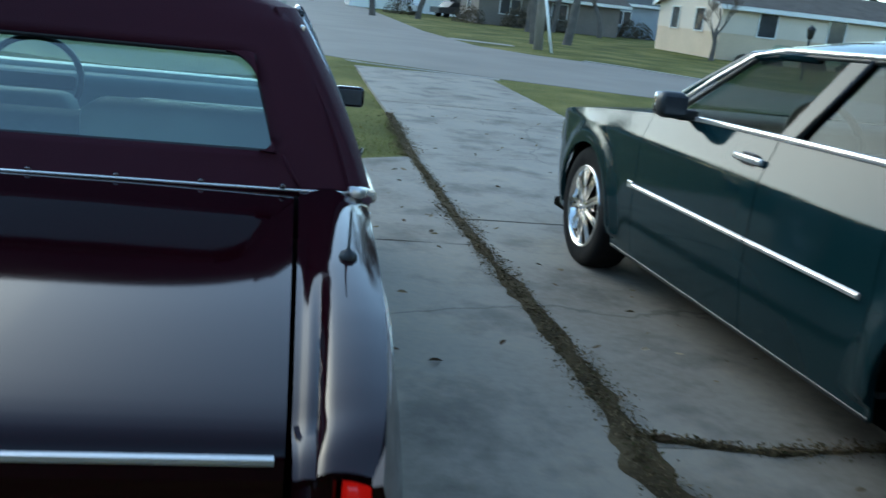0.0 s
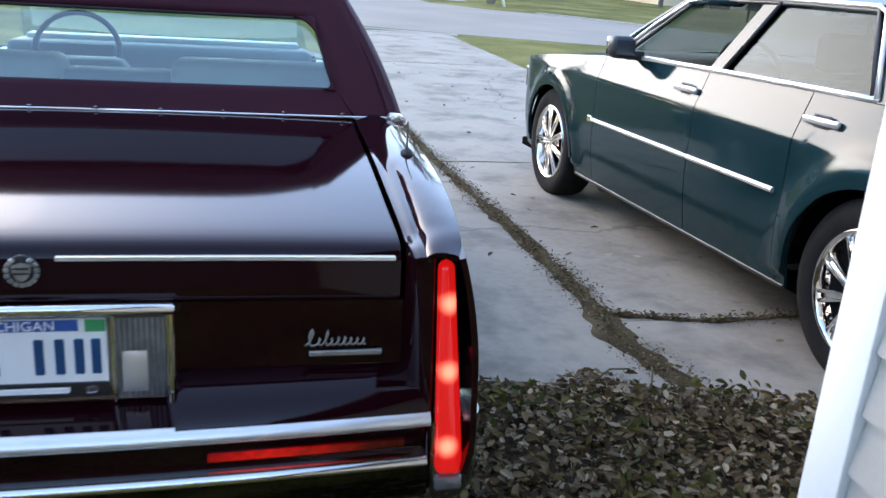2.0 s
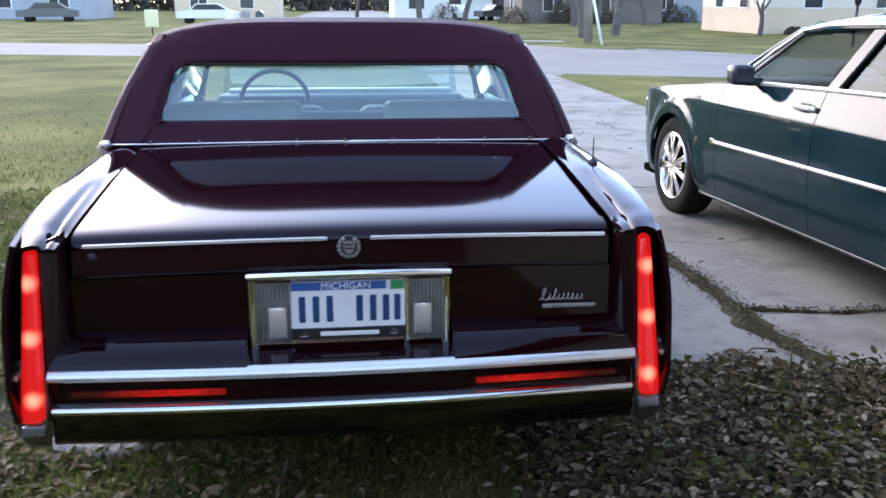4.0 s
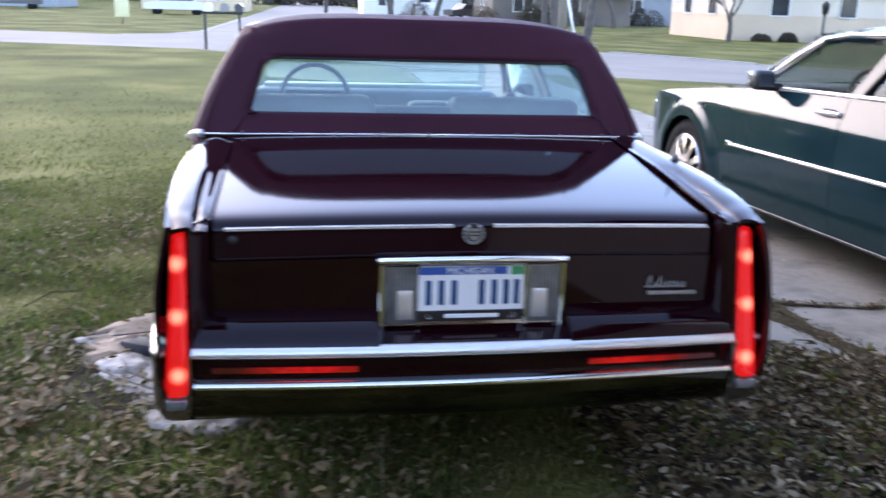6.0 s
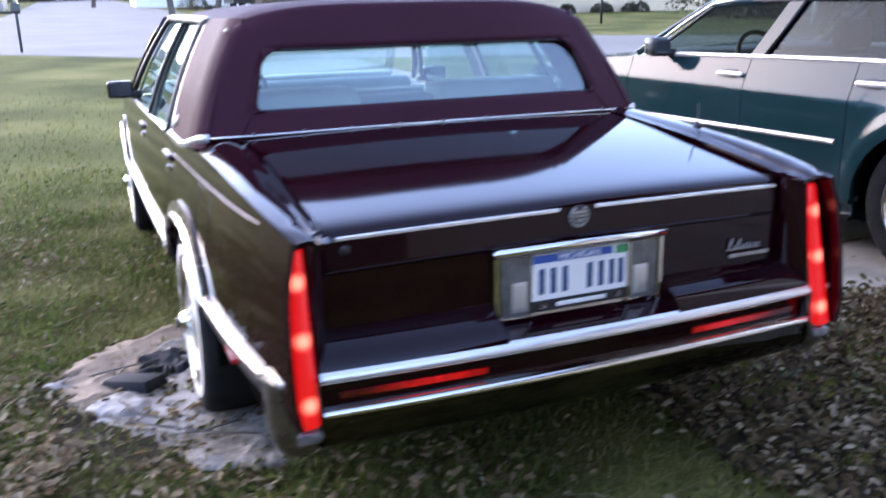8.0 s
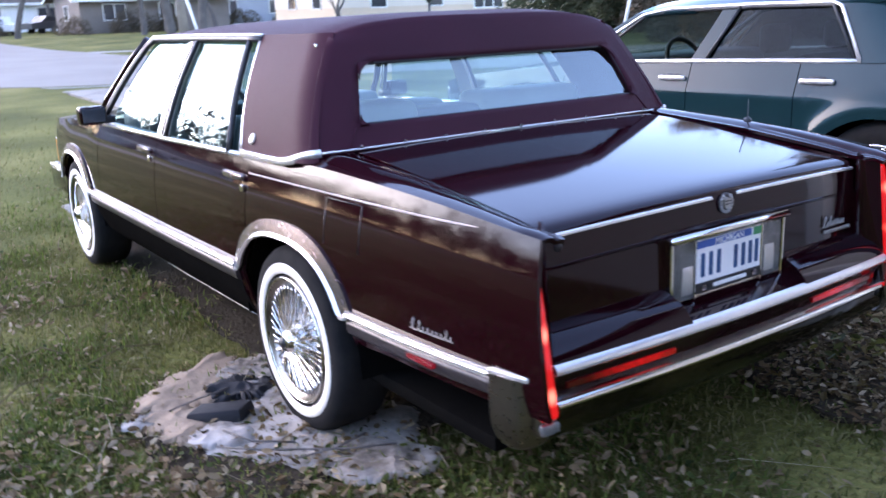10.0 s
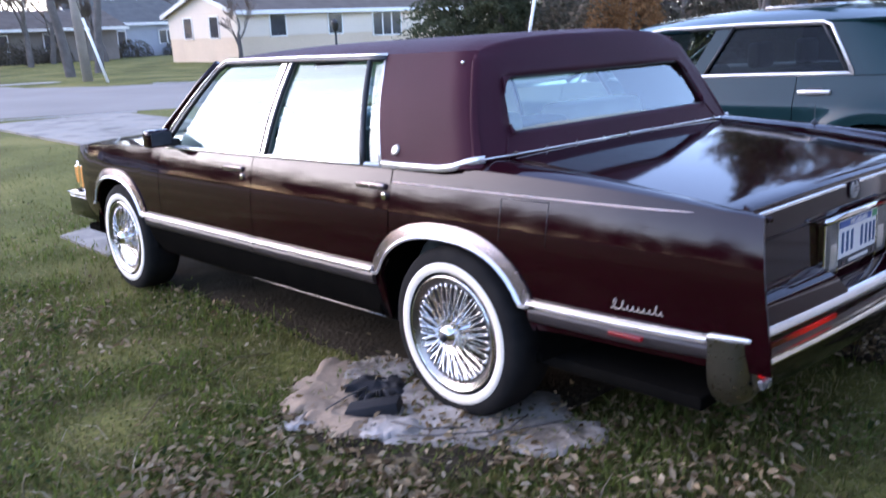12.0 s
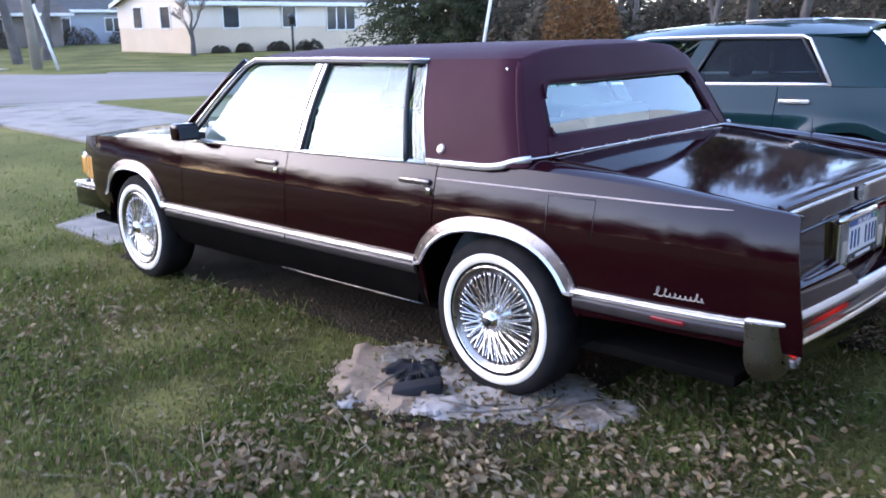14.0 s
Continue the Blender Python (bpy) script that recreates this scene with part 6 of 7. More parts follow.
for s in (-1, 1):
    part("front_window", quad_pane("front_window", [gp(s, y, z, -0.015) for y, z in GFW], CABINGLASS, 0.0), gsedan)
    part("rear_door_window", quad_pane("rear_door_window", [gp(s, y, z, -0.010) for y, z in GRW], DUSKGLASS, 0.0), gsedan, "rear door glass pale with reflected sky")
    part("b_pillar", quad_pane("b_pillar", [gp(s, y, z, 0.002) for y, z in ((2.32, 1.03), (2.20, 1.03), (2.065, 1.365), (2.18, 1.365))], GREEN, -s * 0.03), gsedan)
    part("pillar_seal", tube("pillar_seal", [gp(s, 2.20, 1.04, 0.006), gp(s, 2.062, 1.355, 0.006)], 0.010, BLACK, 6), gsedan)
    def cpil(u, v, s=s):
        z = 1.03 + (1.372 - 1.03) * v
        yf = 1.222 + (z - 1.045) * (1.428 - 1.222) / 0.30
        yr = 0.64 + (z - 1.03) * (1.06 - 0.64) / 0.345
        return s * (ghx(z) + 0.004 - 0.10 * u ** 3), yf + (yr - yf) * u, z
    part("c_pillar", grid("c_pillar", cpil, 12, 10, GREEN, -s * 0.02), gsedan)
    part("a_pillar", tube("a_pillar", [gp(s, 3.38, 1.02, -0.01), gp(s, 3.10, 1.19), gp(s, 2.85, 1.325), gp(s, 2.66, 1.344, -0.008), gp(s, 2.4, 1.345, -0.014)], 0.024, GREEN, 8), gsedan)
    part("window_top_trim", tube("window_top_trim", [gp(s, 3.25, 1.045, 0.010), gp(s, 3.02, 1.21, 0.012), gp(s, 2.81, 1.332, 0.012), gp(s, 2.6, 1.362, 0.012), gp(s, 2.0, 1.366, 0.012), gp(s, 1.46, 1.358, 0.012), gp(s, 1.40, 1.335, 0.012), gp(s, 1.205, 1.045, 0.012)], 0.011, BRIGHT, 8), gsedan, "bright window surround")
    part("window_seal", tube("window_seal", [gp(s, 3.17, 1.05, 0.0), gp(s, 2.80, 1.320, 0.0), gp(s, 2.6, 1.345, 0.0), gp(s, 2.0, 1.350, 0.0), gp(s, 1.46, 1.342, 0.0), gp(s, 1.24, 1.05, 0.0)], 0.012, BLACK, 6), gsedan)
    part("belt_trim", tube("belt_trim", [(s * (gxs(y, g_top(y)) + 0.002), y, g_top(y) + 0.004) for y in np.linspace(1.20, 3.22, 12)], 0.014, BRIGHT, 8, 0.7), gsedan, "bright trim below the windows")
    for y in (1.42, 2.42):
        hd = part("door_handle", box("door_handle", (s * gxs(y, 0.93) + s * 0.012 - 0.012, y - 0.105, 0.914), (s * gxs(y, 0.93) + s * 0.012 + 0.012, y + 0.105, 0.944), BRIGHT, 0.010, 3), gsedan, "chrome door handle")
        part("handle_cup", box("handle_cup", (s * gxs(y, 0.92) - 0.006, y - 0.05, 0.890), (s * gxs(y, 0.92) + 0.003, y + 0.05, 0.955), BLACK, 0.004, 1), hd)
    m = part("door_mirror", box("door_mirror", (s * 1.00 - 0.072, 2.95, 1.015), (s * 1.00 + 0.072, 3.05, 1.135), BLACK, 0.04, 4), gsedan, "black door mirror")
    part("mirror_glass", box("mirror_glass", (s * 1.00 - 0.056, 2.946, 1.032), (s * 1.00 + 0.056, 2.953, 1.118), WINDARK, 0.004, 1), m)
    part("mirror_arm", box("mirror_arm", (s * 0.92 - 0.05, 2.97, 1.01), (s * 0.92 + 0.05, 3.06, 1.06), BLACK, 0.012, 2), m)
    part("mirror_cap", box("mirror_cap", (s * 1.00 - 0.066, 3.030, 1.022), (s * 1.00 + 0.068, 3.066, 1.128), CHROME, 0.017, 3), m, "bright mirror back")
    part("wing_badge", box("wing_badge", (s * gxs(3.42, 0.62) - 0.008, 3.41, 0.604), (s * gxs(3.42, 0.62) + 0.008, 3.47, 0.64), CHROME, 0.004, 1), gsedan)
    part("headlight", box("headlight", (s * 0.66 - 0.14, 4.90, 0.62), (s * 0.66 + 0.14, 5.0, 0.80), CLEAR, 0.03, 3), gsedan)
    part("tail_light", box("tail_light", (s * 0.72 - 0.08, -0.03, 0.62), (s * 0.72 + 0.08, 0.05, 0.92), REDDIM, 0.02, 2), gsedan)
for y0, y1 in ((1.60, 2.293), (2.303, 3.40)):
    band(gsedan, "side_moulding", gxs, y0, y1, 0.608, 0.634, BRIGHT, 0.016, n=12)
band(gsedan, "sill_trim", gxs, 1.49, 3.66, 0.232, 0.252, BLACK, 0.006, n=14)
arch_lip(gsedan, gxs, *GR, GREEN, 0.03, 0.010, 2.0)
arch_lip(gsedan, gxs, *GF, GREEN, 0.03, 0.010, 2.0)
part("floor_pan", box("floor_pan", (-0.82, 0.10, 0.20), (0.82, 4.9, 0.26), UNDER, 0.01), gsedan)
part("boot_box", box("boot_box", (-0.70, 0.05, 0.25), (0.70, 0.75, 0.94), UNDER, 0.01), gsedan)
part("engine_box", box("engine_box", (-0.58, 3.45, 0.25), (0.58, 4.9, 0.86), UNDER, 0.01), gsedan)
for yc, zc, w, h in (GR, GF):
    for s in (-1, 1):
        pts = [(yc + (w + 0.03) * math.cos(a), zc + (h + 0.03) * math.sin(a)) for a in np.linspace(0, math.pi, 19)]
        v = [(s * x, y, z) for x in (0.52, 0.90) for y, z in pts]
        n = len(pts)
        part("wheel_well", mesh_of("wheel_well", v, [(i, i + 1, n + i + 1, n + i) for i in range(n - 1)] + [tuple(range(n))], UNDER), gsedan)
for s in (-1, 1):
    part("front_seat", box("front_seat", (s * 0.38 - 0.26, 1.98, 0.35), (s * 0.38 + 0.26, 2.20, 1.02), DASH, 0.06, 3), gsedan)
    part("headrest", box("headrest", (s * 0.38 - 0.13, 1.98, 1.06), (s * 0.38 + 0.13, 2.08, 1.24), DASH, 0.04, 3), gsedan)
    part("door_card", box("door_card", (s * 0.83 - 0.02, 1.52, 0.30), (s * 0.83 + 0.02, 3.3, 1.02), DASH, 0.01), gsedan)
part("rear_seat", box("rear_seat", (-0.72, 0.95, 0.40), (0.72, 1.2, 1.03), DASH, 0.06, 3), gsedan)
part("parcel_shelf", box("parcel_shelf", (-0.74, 0.68, 1.0), (0.74, 1.0, 1.03), DASH, 0.01), gsedan)
part("dashboard", box("dashboard", (-0.80, 2.85, 0.70), (0.80, 3.36, 1.045), DASH, 0.06, 3), gsedan)
wh2 = part("steering_wheel", tube("steering_wheel", sw, 0.017, BLACK, 8, ends=False), gsedan, "black steering wheel", pose(-0.38, 2.72, 0.98, 65, 0, 0))
part("wheel_hub", box("wheel_hub", (-0.17, -0.05, -0.02), (0.17, 0.05, 0.02), BLACK, 0.015, 2), wh2)


def spoke_wheel(parent):
    tyre = part("wheel", lathe("wheel", [(0.105, 0.23), (0.112, 0.29), (0.105, 0.335), (0.085, 0.355), (0.05, 0.362), (-0.05, 0.362), (-0.085, 0.356), (-0.106, 0.340), (-0.114, 0.30), (-0.108, 0.255), (-0.095, 0.240), (-0.06, 0.235), (-0.03, 0.10), (-0.03, 0)], RUBBER, 56), parent, "black tyre on a chrome multi-spoke wheel")
    part("rim", lathe("rim", [(-0.100, 0.248), (-0.112, 0.245), (-0.113, 0.236), (-0.095, 0.226), (-0.05, 0.216), (-0.02, 0.20)], CHROME, 56), tyre)
    part("brake_disc", lathe("brake_disc", [(-0.035, 0.17), (-0.04, 0.16), (-0.04, 0.0)], UNDER, 32), tyre)
    part("hub", lathe("hub", [(-0.06, 0.062), (-0.092, 0.056), (-0.100, 0.040), (-0.102, 0.0)], CHROME, 28), tyre)

    def spk(x, y, z):
        t = (z - 0.04) / 0.19
        return x - 0.012 * (1 - t), y * (0.75 + 0.45 * t), z
    halves = [box("spoke", (-0.100, y0, 0.045), (-0.070, y0 + 0.014, 0.232), CHROME, 0.004, 2, spk) for y0 in (-0.0225, 0.0085)]
    web = box("spoke_web", (-0.085, -0.010, 0.045), (-0.070, 0.010, 0.232), CHROME, 0.002, 1, spk)
    for k in range(9):
        for me in (*halves, web):
            part(me.name.split(".")[0], me, tyre, "", pose(0, 0, 0, 40 * k, 0, 0))
    return tyre


g0 = spoke_wheel(gsedan)
g0.matrix_basis = pose(-0.812, 1.05, 0.360, 12, 0, 0)
copy_thing(g0, pose(-0.812, 4.10, 0.360, 27, 0, 0))
copy_thing(g0, pose(0.812, 1.05, 0.360, 0, 0, 180))
copy_thing(g0, pose(0.812, 4.10, 0.360, 0, 0, 180))


# ---------- garage corner beside the drive ----------
garage = thing("garage", "garage corner with beige lap siding and a white corner board", "garage", pose(1.308, -0.418, 0.0), kind="structure")
part("wall", box("wall", (0.03, -8.0, -0.1), (3.9, -0.03, 2.30), SIDING), garage)
part("corner_board", box("corner_board", (0.0, -0.078, 0.02), (0.09, 0.012, 2.28), WHITEPAINT, 0.006, 2), garage, "white painted corner board")
lap = box("siding_board", (0.008, -7.95, 0.0), (0.034, -0.080, 0.112), SIDING, 0.0, 1, lambda x, y, z: (x + (0.014 * z / 0.112 if x < 0.02 else 0), y, z))
for k in range(21):
    part("siding_board", lap, garage, "", pose(0, 0, 0.06 + 0.105 * k))
# Wing behind the viewpoint, never seen: added to block sky and darken reflections.
part("wing_wall", box("wing_wall", (-11.5, -13.0, -0.1), (0.02, -5.45, 2.62), DARKWALL), garage)
long_lap = box("wing_siding_board", (-11.5, -5.456, 0.0), (0.0, -5.426, 0.112), DARKWALL, 0.0, 1, lambda x, y, z: (x, y - (0.014 * z / 0.112 if y > -5.44 else 0), z))
for k in range(24):
    part("wing_siding_board", long_lap, garage, "", pose(0, 0, 0.06 + 0.105 * k))
for y0, y1 in ((-5.0, -9.3), (-13.6, -9.3)):
    part("wing_roof", prism("wing_roof", [(y0, 2.48), (y1, 4.75), (y1, 4.87), (y0, 2.60)], -11.9, 1.6, SHINGLE, 0), garage)
part("wing_gable", prism("wing_gable", [(-13.0, 2.6), (-5.45, 2.6), (-9.3, 4.7)], -11.5, -11.4, SIDING, 0), garage)
# Unseen roof, kept low so the rear window mirrors open sky.
for y0, y1 in ((0.12, -4.0), (-8.2, -4.0)):
    part("roof_slope", prism("roof_slope", [(y0, 2.20), (y1, 3.02), (y1, 3.14), (y0, 2.32)], -0.28, 4.22, SHINGLE, 0), garage)
part("fascia", box("fascia", (-0.28, 0.10, 2.14), (4.22, 0.135, 2.325), WHITEPAINT), garage)


# ---------- boards and litter under the left rear wheel ----------
def torn_sheet(name, label, category, outline, material, seed, lift=0.012, amp=0.010, ragged=0.05, fold=None):
    """A flat torn sheet lying on the ground: an outline of (x, y) with a ragged edge, filled from its middle."""
    o = np.array(outline, float)
    mid = o.mean(axis=0)
    ang = np.arctan2(o[:, 1] - mid[1], o[:, 0] - mid[0])
    rad = np.hypot(*(o - mid).T)
    k = np.argsort(ang)
    ang, rad = ang[k], rad[k]
    ang, rad = np.r_[ang[-1] - 2 * math.pi, ang, ang[0] + 2 * math.pi], np.r_[rad[-1], rad, rad[0]]

    def f(u, v):
        a = -math.pi + 2 * math.pi * u
        e = Vector((math.cos(a), math.sin(a), seed))
        r = float(np.interp(a, ang, rad)) * v * (1 + v * ragged * (2.0 * noise.noise(e * 3.0) + 1.6 * noise.noise(e * 9.0) + 1.2 * noise.noise(e * 21.0)))
        x, y = r * math.cos(a), r * math.sin(a)
        z = lift + amp * (0.8 * noise.noise(Vector((x * 5, y * 5, seed))) + 1.0 - 2.2 * abs(noise.noise(Vector((x * 7, y * 9, seed + 4)))) - 0.9 * abs(noise.noise(Vector((x * 19, y * 15, seed + 9)))))
        if fold:
            z += fold[2] * max(0.0, 1 - abs(x * math.cos(fold[0]) + y * math.sin(fold[0]) - fold[1]) / 0.11)
        return x, y, max(0.006, z * (1 - 0.5 * v ** 8))
    g_ob = part(name, grid(name, f, 120, 22, material, 0.0025), None, "", pose(mid[0], mid[1], ground_z(mid[1]), -SLOPE, 0, 0))
    return tagged(g_ob, label, category)


torn_sheet("plastic_sheet", "flat dirty white sheet trodden into the ground under the wheel", "sheet",
           [(-1.24, 1.16), (-1.17, 0.98), (-1.08, 0.86), (-0.98, 0.73), (-0.80, 0.60), (-0.62, 0.72), (-0.58, 1.10), (-0.78, 1.42), (-1.05, 1.36)], PALESHEET, 3, 0.020, 0.007)
torn_sheet("plastic_sheet", "torn dirty white sheet with curled corners", "sheet", [(-1.00, 0.70), (-0.86, 0.53), (-0.72, 0.50), (-0.64, 0.60), (-0.80, 0.70)], PALESHEET, 8, 0.026, 0.010)
torn_sheet("plastic_sheet", "small scrap of dirty white sheet in the leaves", "sheet", [(-1.42, 1.46), (-1.36, 1.37), (-1.27, 1.40), (-1.30, 1.49)], PALESHEET, 12, 0.022, 0.016)
torn_sheet("plastic_sheet", "heaped end of the dirty white sheet by the block", "sheet", [(-1.26, 1.20), (-1.20, 1.06), (-1.08, 1.05), (-1.07, 1.16), (-1.16, 1.24)], PALESHEET, 15, 0.034, 0.012)
torn_sheet("plastic_sheet", "dirty white sheet half under the car's sill", "sheet", [(-1.02, 1.62), (-0.92, 1.50), (-0.70, 1.52), (-0.66, 1.74), (-0.86, 1.78)], PALESHEET, 18, 0.016, 0.012)


def mud(u, v):
    r, a = v, 2 * math.pi * u
    k = 1 + 0.28 * noise.noise(Vector((math.cos(a) * 1.6, math.sin(a) * 1.6, 4.0))) + 0.10 * noise.noise(Vector((math.cos(a) * 6, math.sin(a) * 6, 9.0)))
    x, y = -0.98 + 0.42 * k * r * math.cos(a), 1.15 + 0.54 * k * r * math.sin(a)
    return x, y, ground_z(y) + 0.012 + 0.008 * noise.noise(Vector((x * 9, y * 9, 0))) - 0.03 * max(0, r - 0.8)


# Dark sheet laid under the car; its colour deepens the car's shade.
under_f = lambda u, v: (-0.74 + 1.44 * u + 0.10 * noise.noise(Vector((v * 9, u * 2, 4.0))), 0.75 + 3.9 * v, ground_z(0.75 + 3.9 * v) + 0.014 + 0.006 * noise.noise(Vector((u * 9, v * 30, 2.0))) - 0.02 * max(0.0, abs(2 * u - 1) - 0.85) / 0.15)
tagged(part("bare_earth", grid("bare_earth", under_f, 24, 70, SOIL)), "bare earth under the car, coloured dark to deepen its shade", "soil", kind="structure")
tagged(part("mud_patch", grid("mud_patch", mud, 48, 10, SOIL)), "bare trodden earth round the rear wheel", "soil", kind="structure")
torn_sheet("cardboard", "large torn brown cardboard folded up beside the wheel", "cardboard", [(-1.37, 1.55), (-1.26, 1.42), (-1.12, 1.42), (-0.97, 1.56), (-0.84, 1.74), (-0.90, 1.90), (-1.02, 1.80), (-1.20, 1.68)], CARD, 21, 0.020, 0.007, 0.10, (2.3, 0.05, 0.018))
torn_sheet("cardboard", "torn brown cardboard lying flat by the block", "cardboard", [(-1.36, 1.44), (-1.30, 1.30), (-1.18, 1.26), (-1.12, 1.38), (-1.24, 1.48)], CARD, 27, 0.028, 0.008, 0.09)
torn_sheet("cardboard", "scrap of brown cardboard on the grass", "cardboard", [(-1.32, 1.28), (-1.26, 1.17), (-1.17, 1.20), (-1.22, 1.30)], CARD, 33, 0.030, 0.009, 0.10)
# black rubber chock before the wheel
chock = thing("wheel_chock", "worn black rubber chock wedged before the rear wheel", "wheel chock", pose(-1.10, 1.30, ground_z(1.30) + 0.020, 0, 0, -42))
part("block", box("block", (-0.105, -0.060, 0.0), (0.105, 0.060, 0.050), GREYBLOCK, 0.008, 2, lambda x, y, z: (x * (1 - 1.5 * z) + 0.010 * math.sin(40 * y), y * (1 - 4.0 * z) + 0.008 * math.sin(31 * x), z * (0.72 + 2.4 * x + 0.12 * math.sin(60 * y)))), chock)
torn_sheet("plastic_bag", "crumpled black plastic beside the wheel", "plastic bag", [(-1.06, 1.52), (-1.02, 1.38), (-0.88, 1.36), (-0.82, 1.50), (-0.94, 1.60)], GREYBLOCK, 41, 0.030, 0.020, 0.16)
# thin sticks on the sheet
for pts in (((-1.22, 1.02), (-1.12, 0.93), (-1.02, 0.85), (-0.90, 0.74), (-0.76, 0.66)), ((-1.16, 1.12), (-1.11, 1.00), (-1.00, 0.90)), ((-1.25, 1.40), (-1.12, 1.45), (-1.00, 1.47)), ((-1.04, 0.80), (-0.92, 0.77), (-0.80, 0.79))):
    q = [(x, y, ground_z(y) + 0.046 + 0.006 * math.sin(9 * k + x * 20)) for k, (x, y) in enumerate(pts)]
    tagged(part("stick", tube("stick", [(a - q[0][0], b - q[0][1], c - q[0][2]) for a, b, c in q], 0.0034, BARK, 6), None, "", pose(*q[0])),
           "thin dark stick lying on the torn sheet", "stick", "sticks by the wheel")


# ---------- grass, leaves, weeds ----------
def on_slab(x, y):
    return ((x > -0.55) & (x < 1.87) & (y > 1.03) & (y < 6.0)) | ((x > 0.5) & (x < 1.85) & (y > 5.9) & (y < 7.34)) | ((x > 1.87) & (x < 4.6) & (y > -0.5) & (y < 17.3))


def blades(name, x, y, h, material, seed, lean=0.6, width=0.004, curl=0.5, base=None):
    """Bent tapered blades, each five points."""
    g = np.random.default_rng(seed)
    n = len(x)
    z = (np.array([lawn_z(a, b) for a, b in zip(x, y)]) if base is None else base) - 0.005
    az, wd = g.uniform(0, 2 * np.pi, n), g.uniform(0, 2 * np.pi, n)
    l = h * g.uniform(0.5, 1.4, n)
    t = np.abs(g.normal(0, lean, n))
    dx, dy = np.cos(az), np.sin(az)
    wx, wy = np.cos(wd) * width * g.uniform(0.6, 1.5, n), np.sin(wd) * width * g.uniform(0.6, 1.5, n)
    b = np.stack([x, y, z], 1)
    m = b + np.stack([dx * l * 0.35 * t, dy * l * 0.35 * t, l * 0.55], 1)
    e = b + np.stack([dx * l * (0.5 + curl) * t, dy * l * (0.5 + curl) * t, l * np.maximum(0.15, 1 - 0.45 * t)], 1)
    w = np.stack([wx, wy, np.zeros(n)], 1)
    v = np.stack([b - w, b + w, m - w * 0.7, m + w * 0.7, e], 1).reshape(-1, 3)
    k = np.arange(n) * 5
    q = np.stack([k, k + 1, k + 3, k + 2], 1).tolist()
    tr = np.stack([k + 2, k + 3, k + 4], 1).tolist()
    me = bpy.data.meshes.new(name)
    me.from_pydata(v.tolist(), [], q + tr)
    me.materials.append(material)
    return me


def noise_at(x, y, z):
    return np.array([noise.noise(Vector((a, b, z))) for a, b in zip(x, y)])


def around(n, x0, y0, radius, power, seed, clump):
    """Spots on the lawn, thinning out with the distance from a middle, in loose clumps."""
    g = np.random.default_rng(seed)
    r, a = radius * g.uniform(0, 1, n) ** power, g.uniform(0, 2 * np.pi, n)
    x, y = x0 + r * np.cos(a), y0 + r * np.sin(a)
    ok = ~on_slab(x, y) & ~((x > 1.28) & (y < -0.38)) & (y > -5.3)
    ok &= ~((((x + 1.02) / 0.42) ** 2 + ((y - 1.06) / 0.52) ** 2 < 1) & (g.uniform(0, 1, n) < 0.7))
    ok &= ~((np.abs(x) < 0.72) & (y > 0.70) & (y < 4.7) & (g.uniform(0, 1, n) < 0.9))
    ok &= g.uniform(0, 1, n) < (radius - r) / (0.6 * radius)
    c = np.array([noise.noise(Vector((p * 1.7, q * 1.7, 7.0))) for p, q in zip(x, y)])
    ok &= (c + g.uniform(-0.5, 0.5, n)) > -clump
    return x[ok], y[ok]


gx_, gy_ = around(260000, -1.3, 0.7, 14.0, 1.1, 1, 0.25)
tagged(part("grass", blades("grass", gx_, gy_, 0.045, BLADE, 4, 0.9)), "short uneven green and straw grass", "grass", kind="stuff")


dx_, dy_ = around(300000, -2.1, 0.9, 5.2, 0.62, 23, 0.35)
tagged(part("turf", blades("turf", dx_, dy_, 0.030, TURF, 24, 1.5, 0.0042, 0.7)), "dense flattened olive and straw turf", "grass", kind="stuff")
tx_, ty_ = around(340000, -1.9, 0.8, 7.0, 0.8, 17, -0.26)
tagged(part("grass_tufts", blades("grass_tufts", tx_, ty_, 0.062, TUFT, 18, 1.0, 0.005)), "thicker tufts of fresh green grass", "grass", kind="stuff")
sx_, sy_ = around(2600, -1.7, 0.8, 6.0, 0.8, 19, 0.2)
tagged(part("straw", blades("straw", sx_, sy_, 0.085, STRAW, 20, 2.6, 0.0035, 0.9)), "loose pale straw lying in the grass", "grass", kind="stuff")


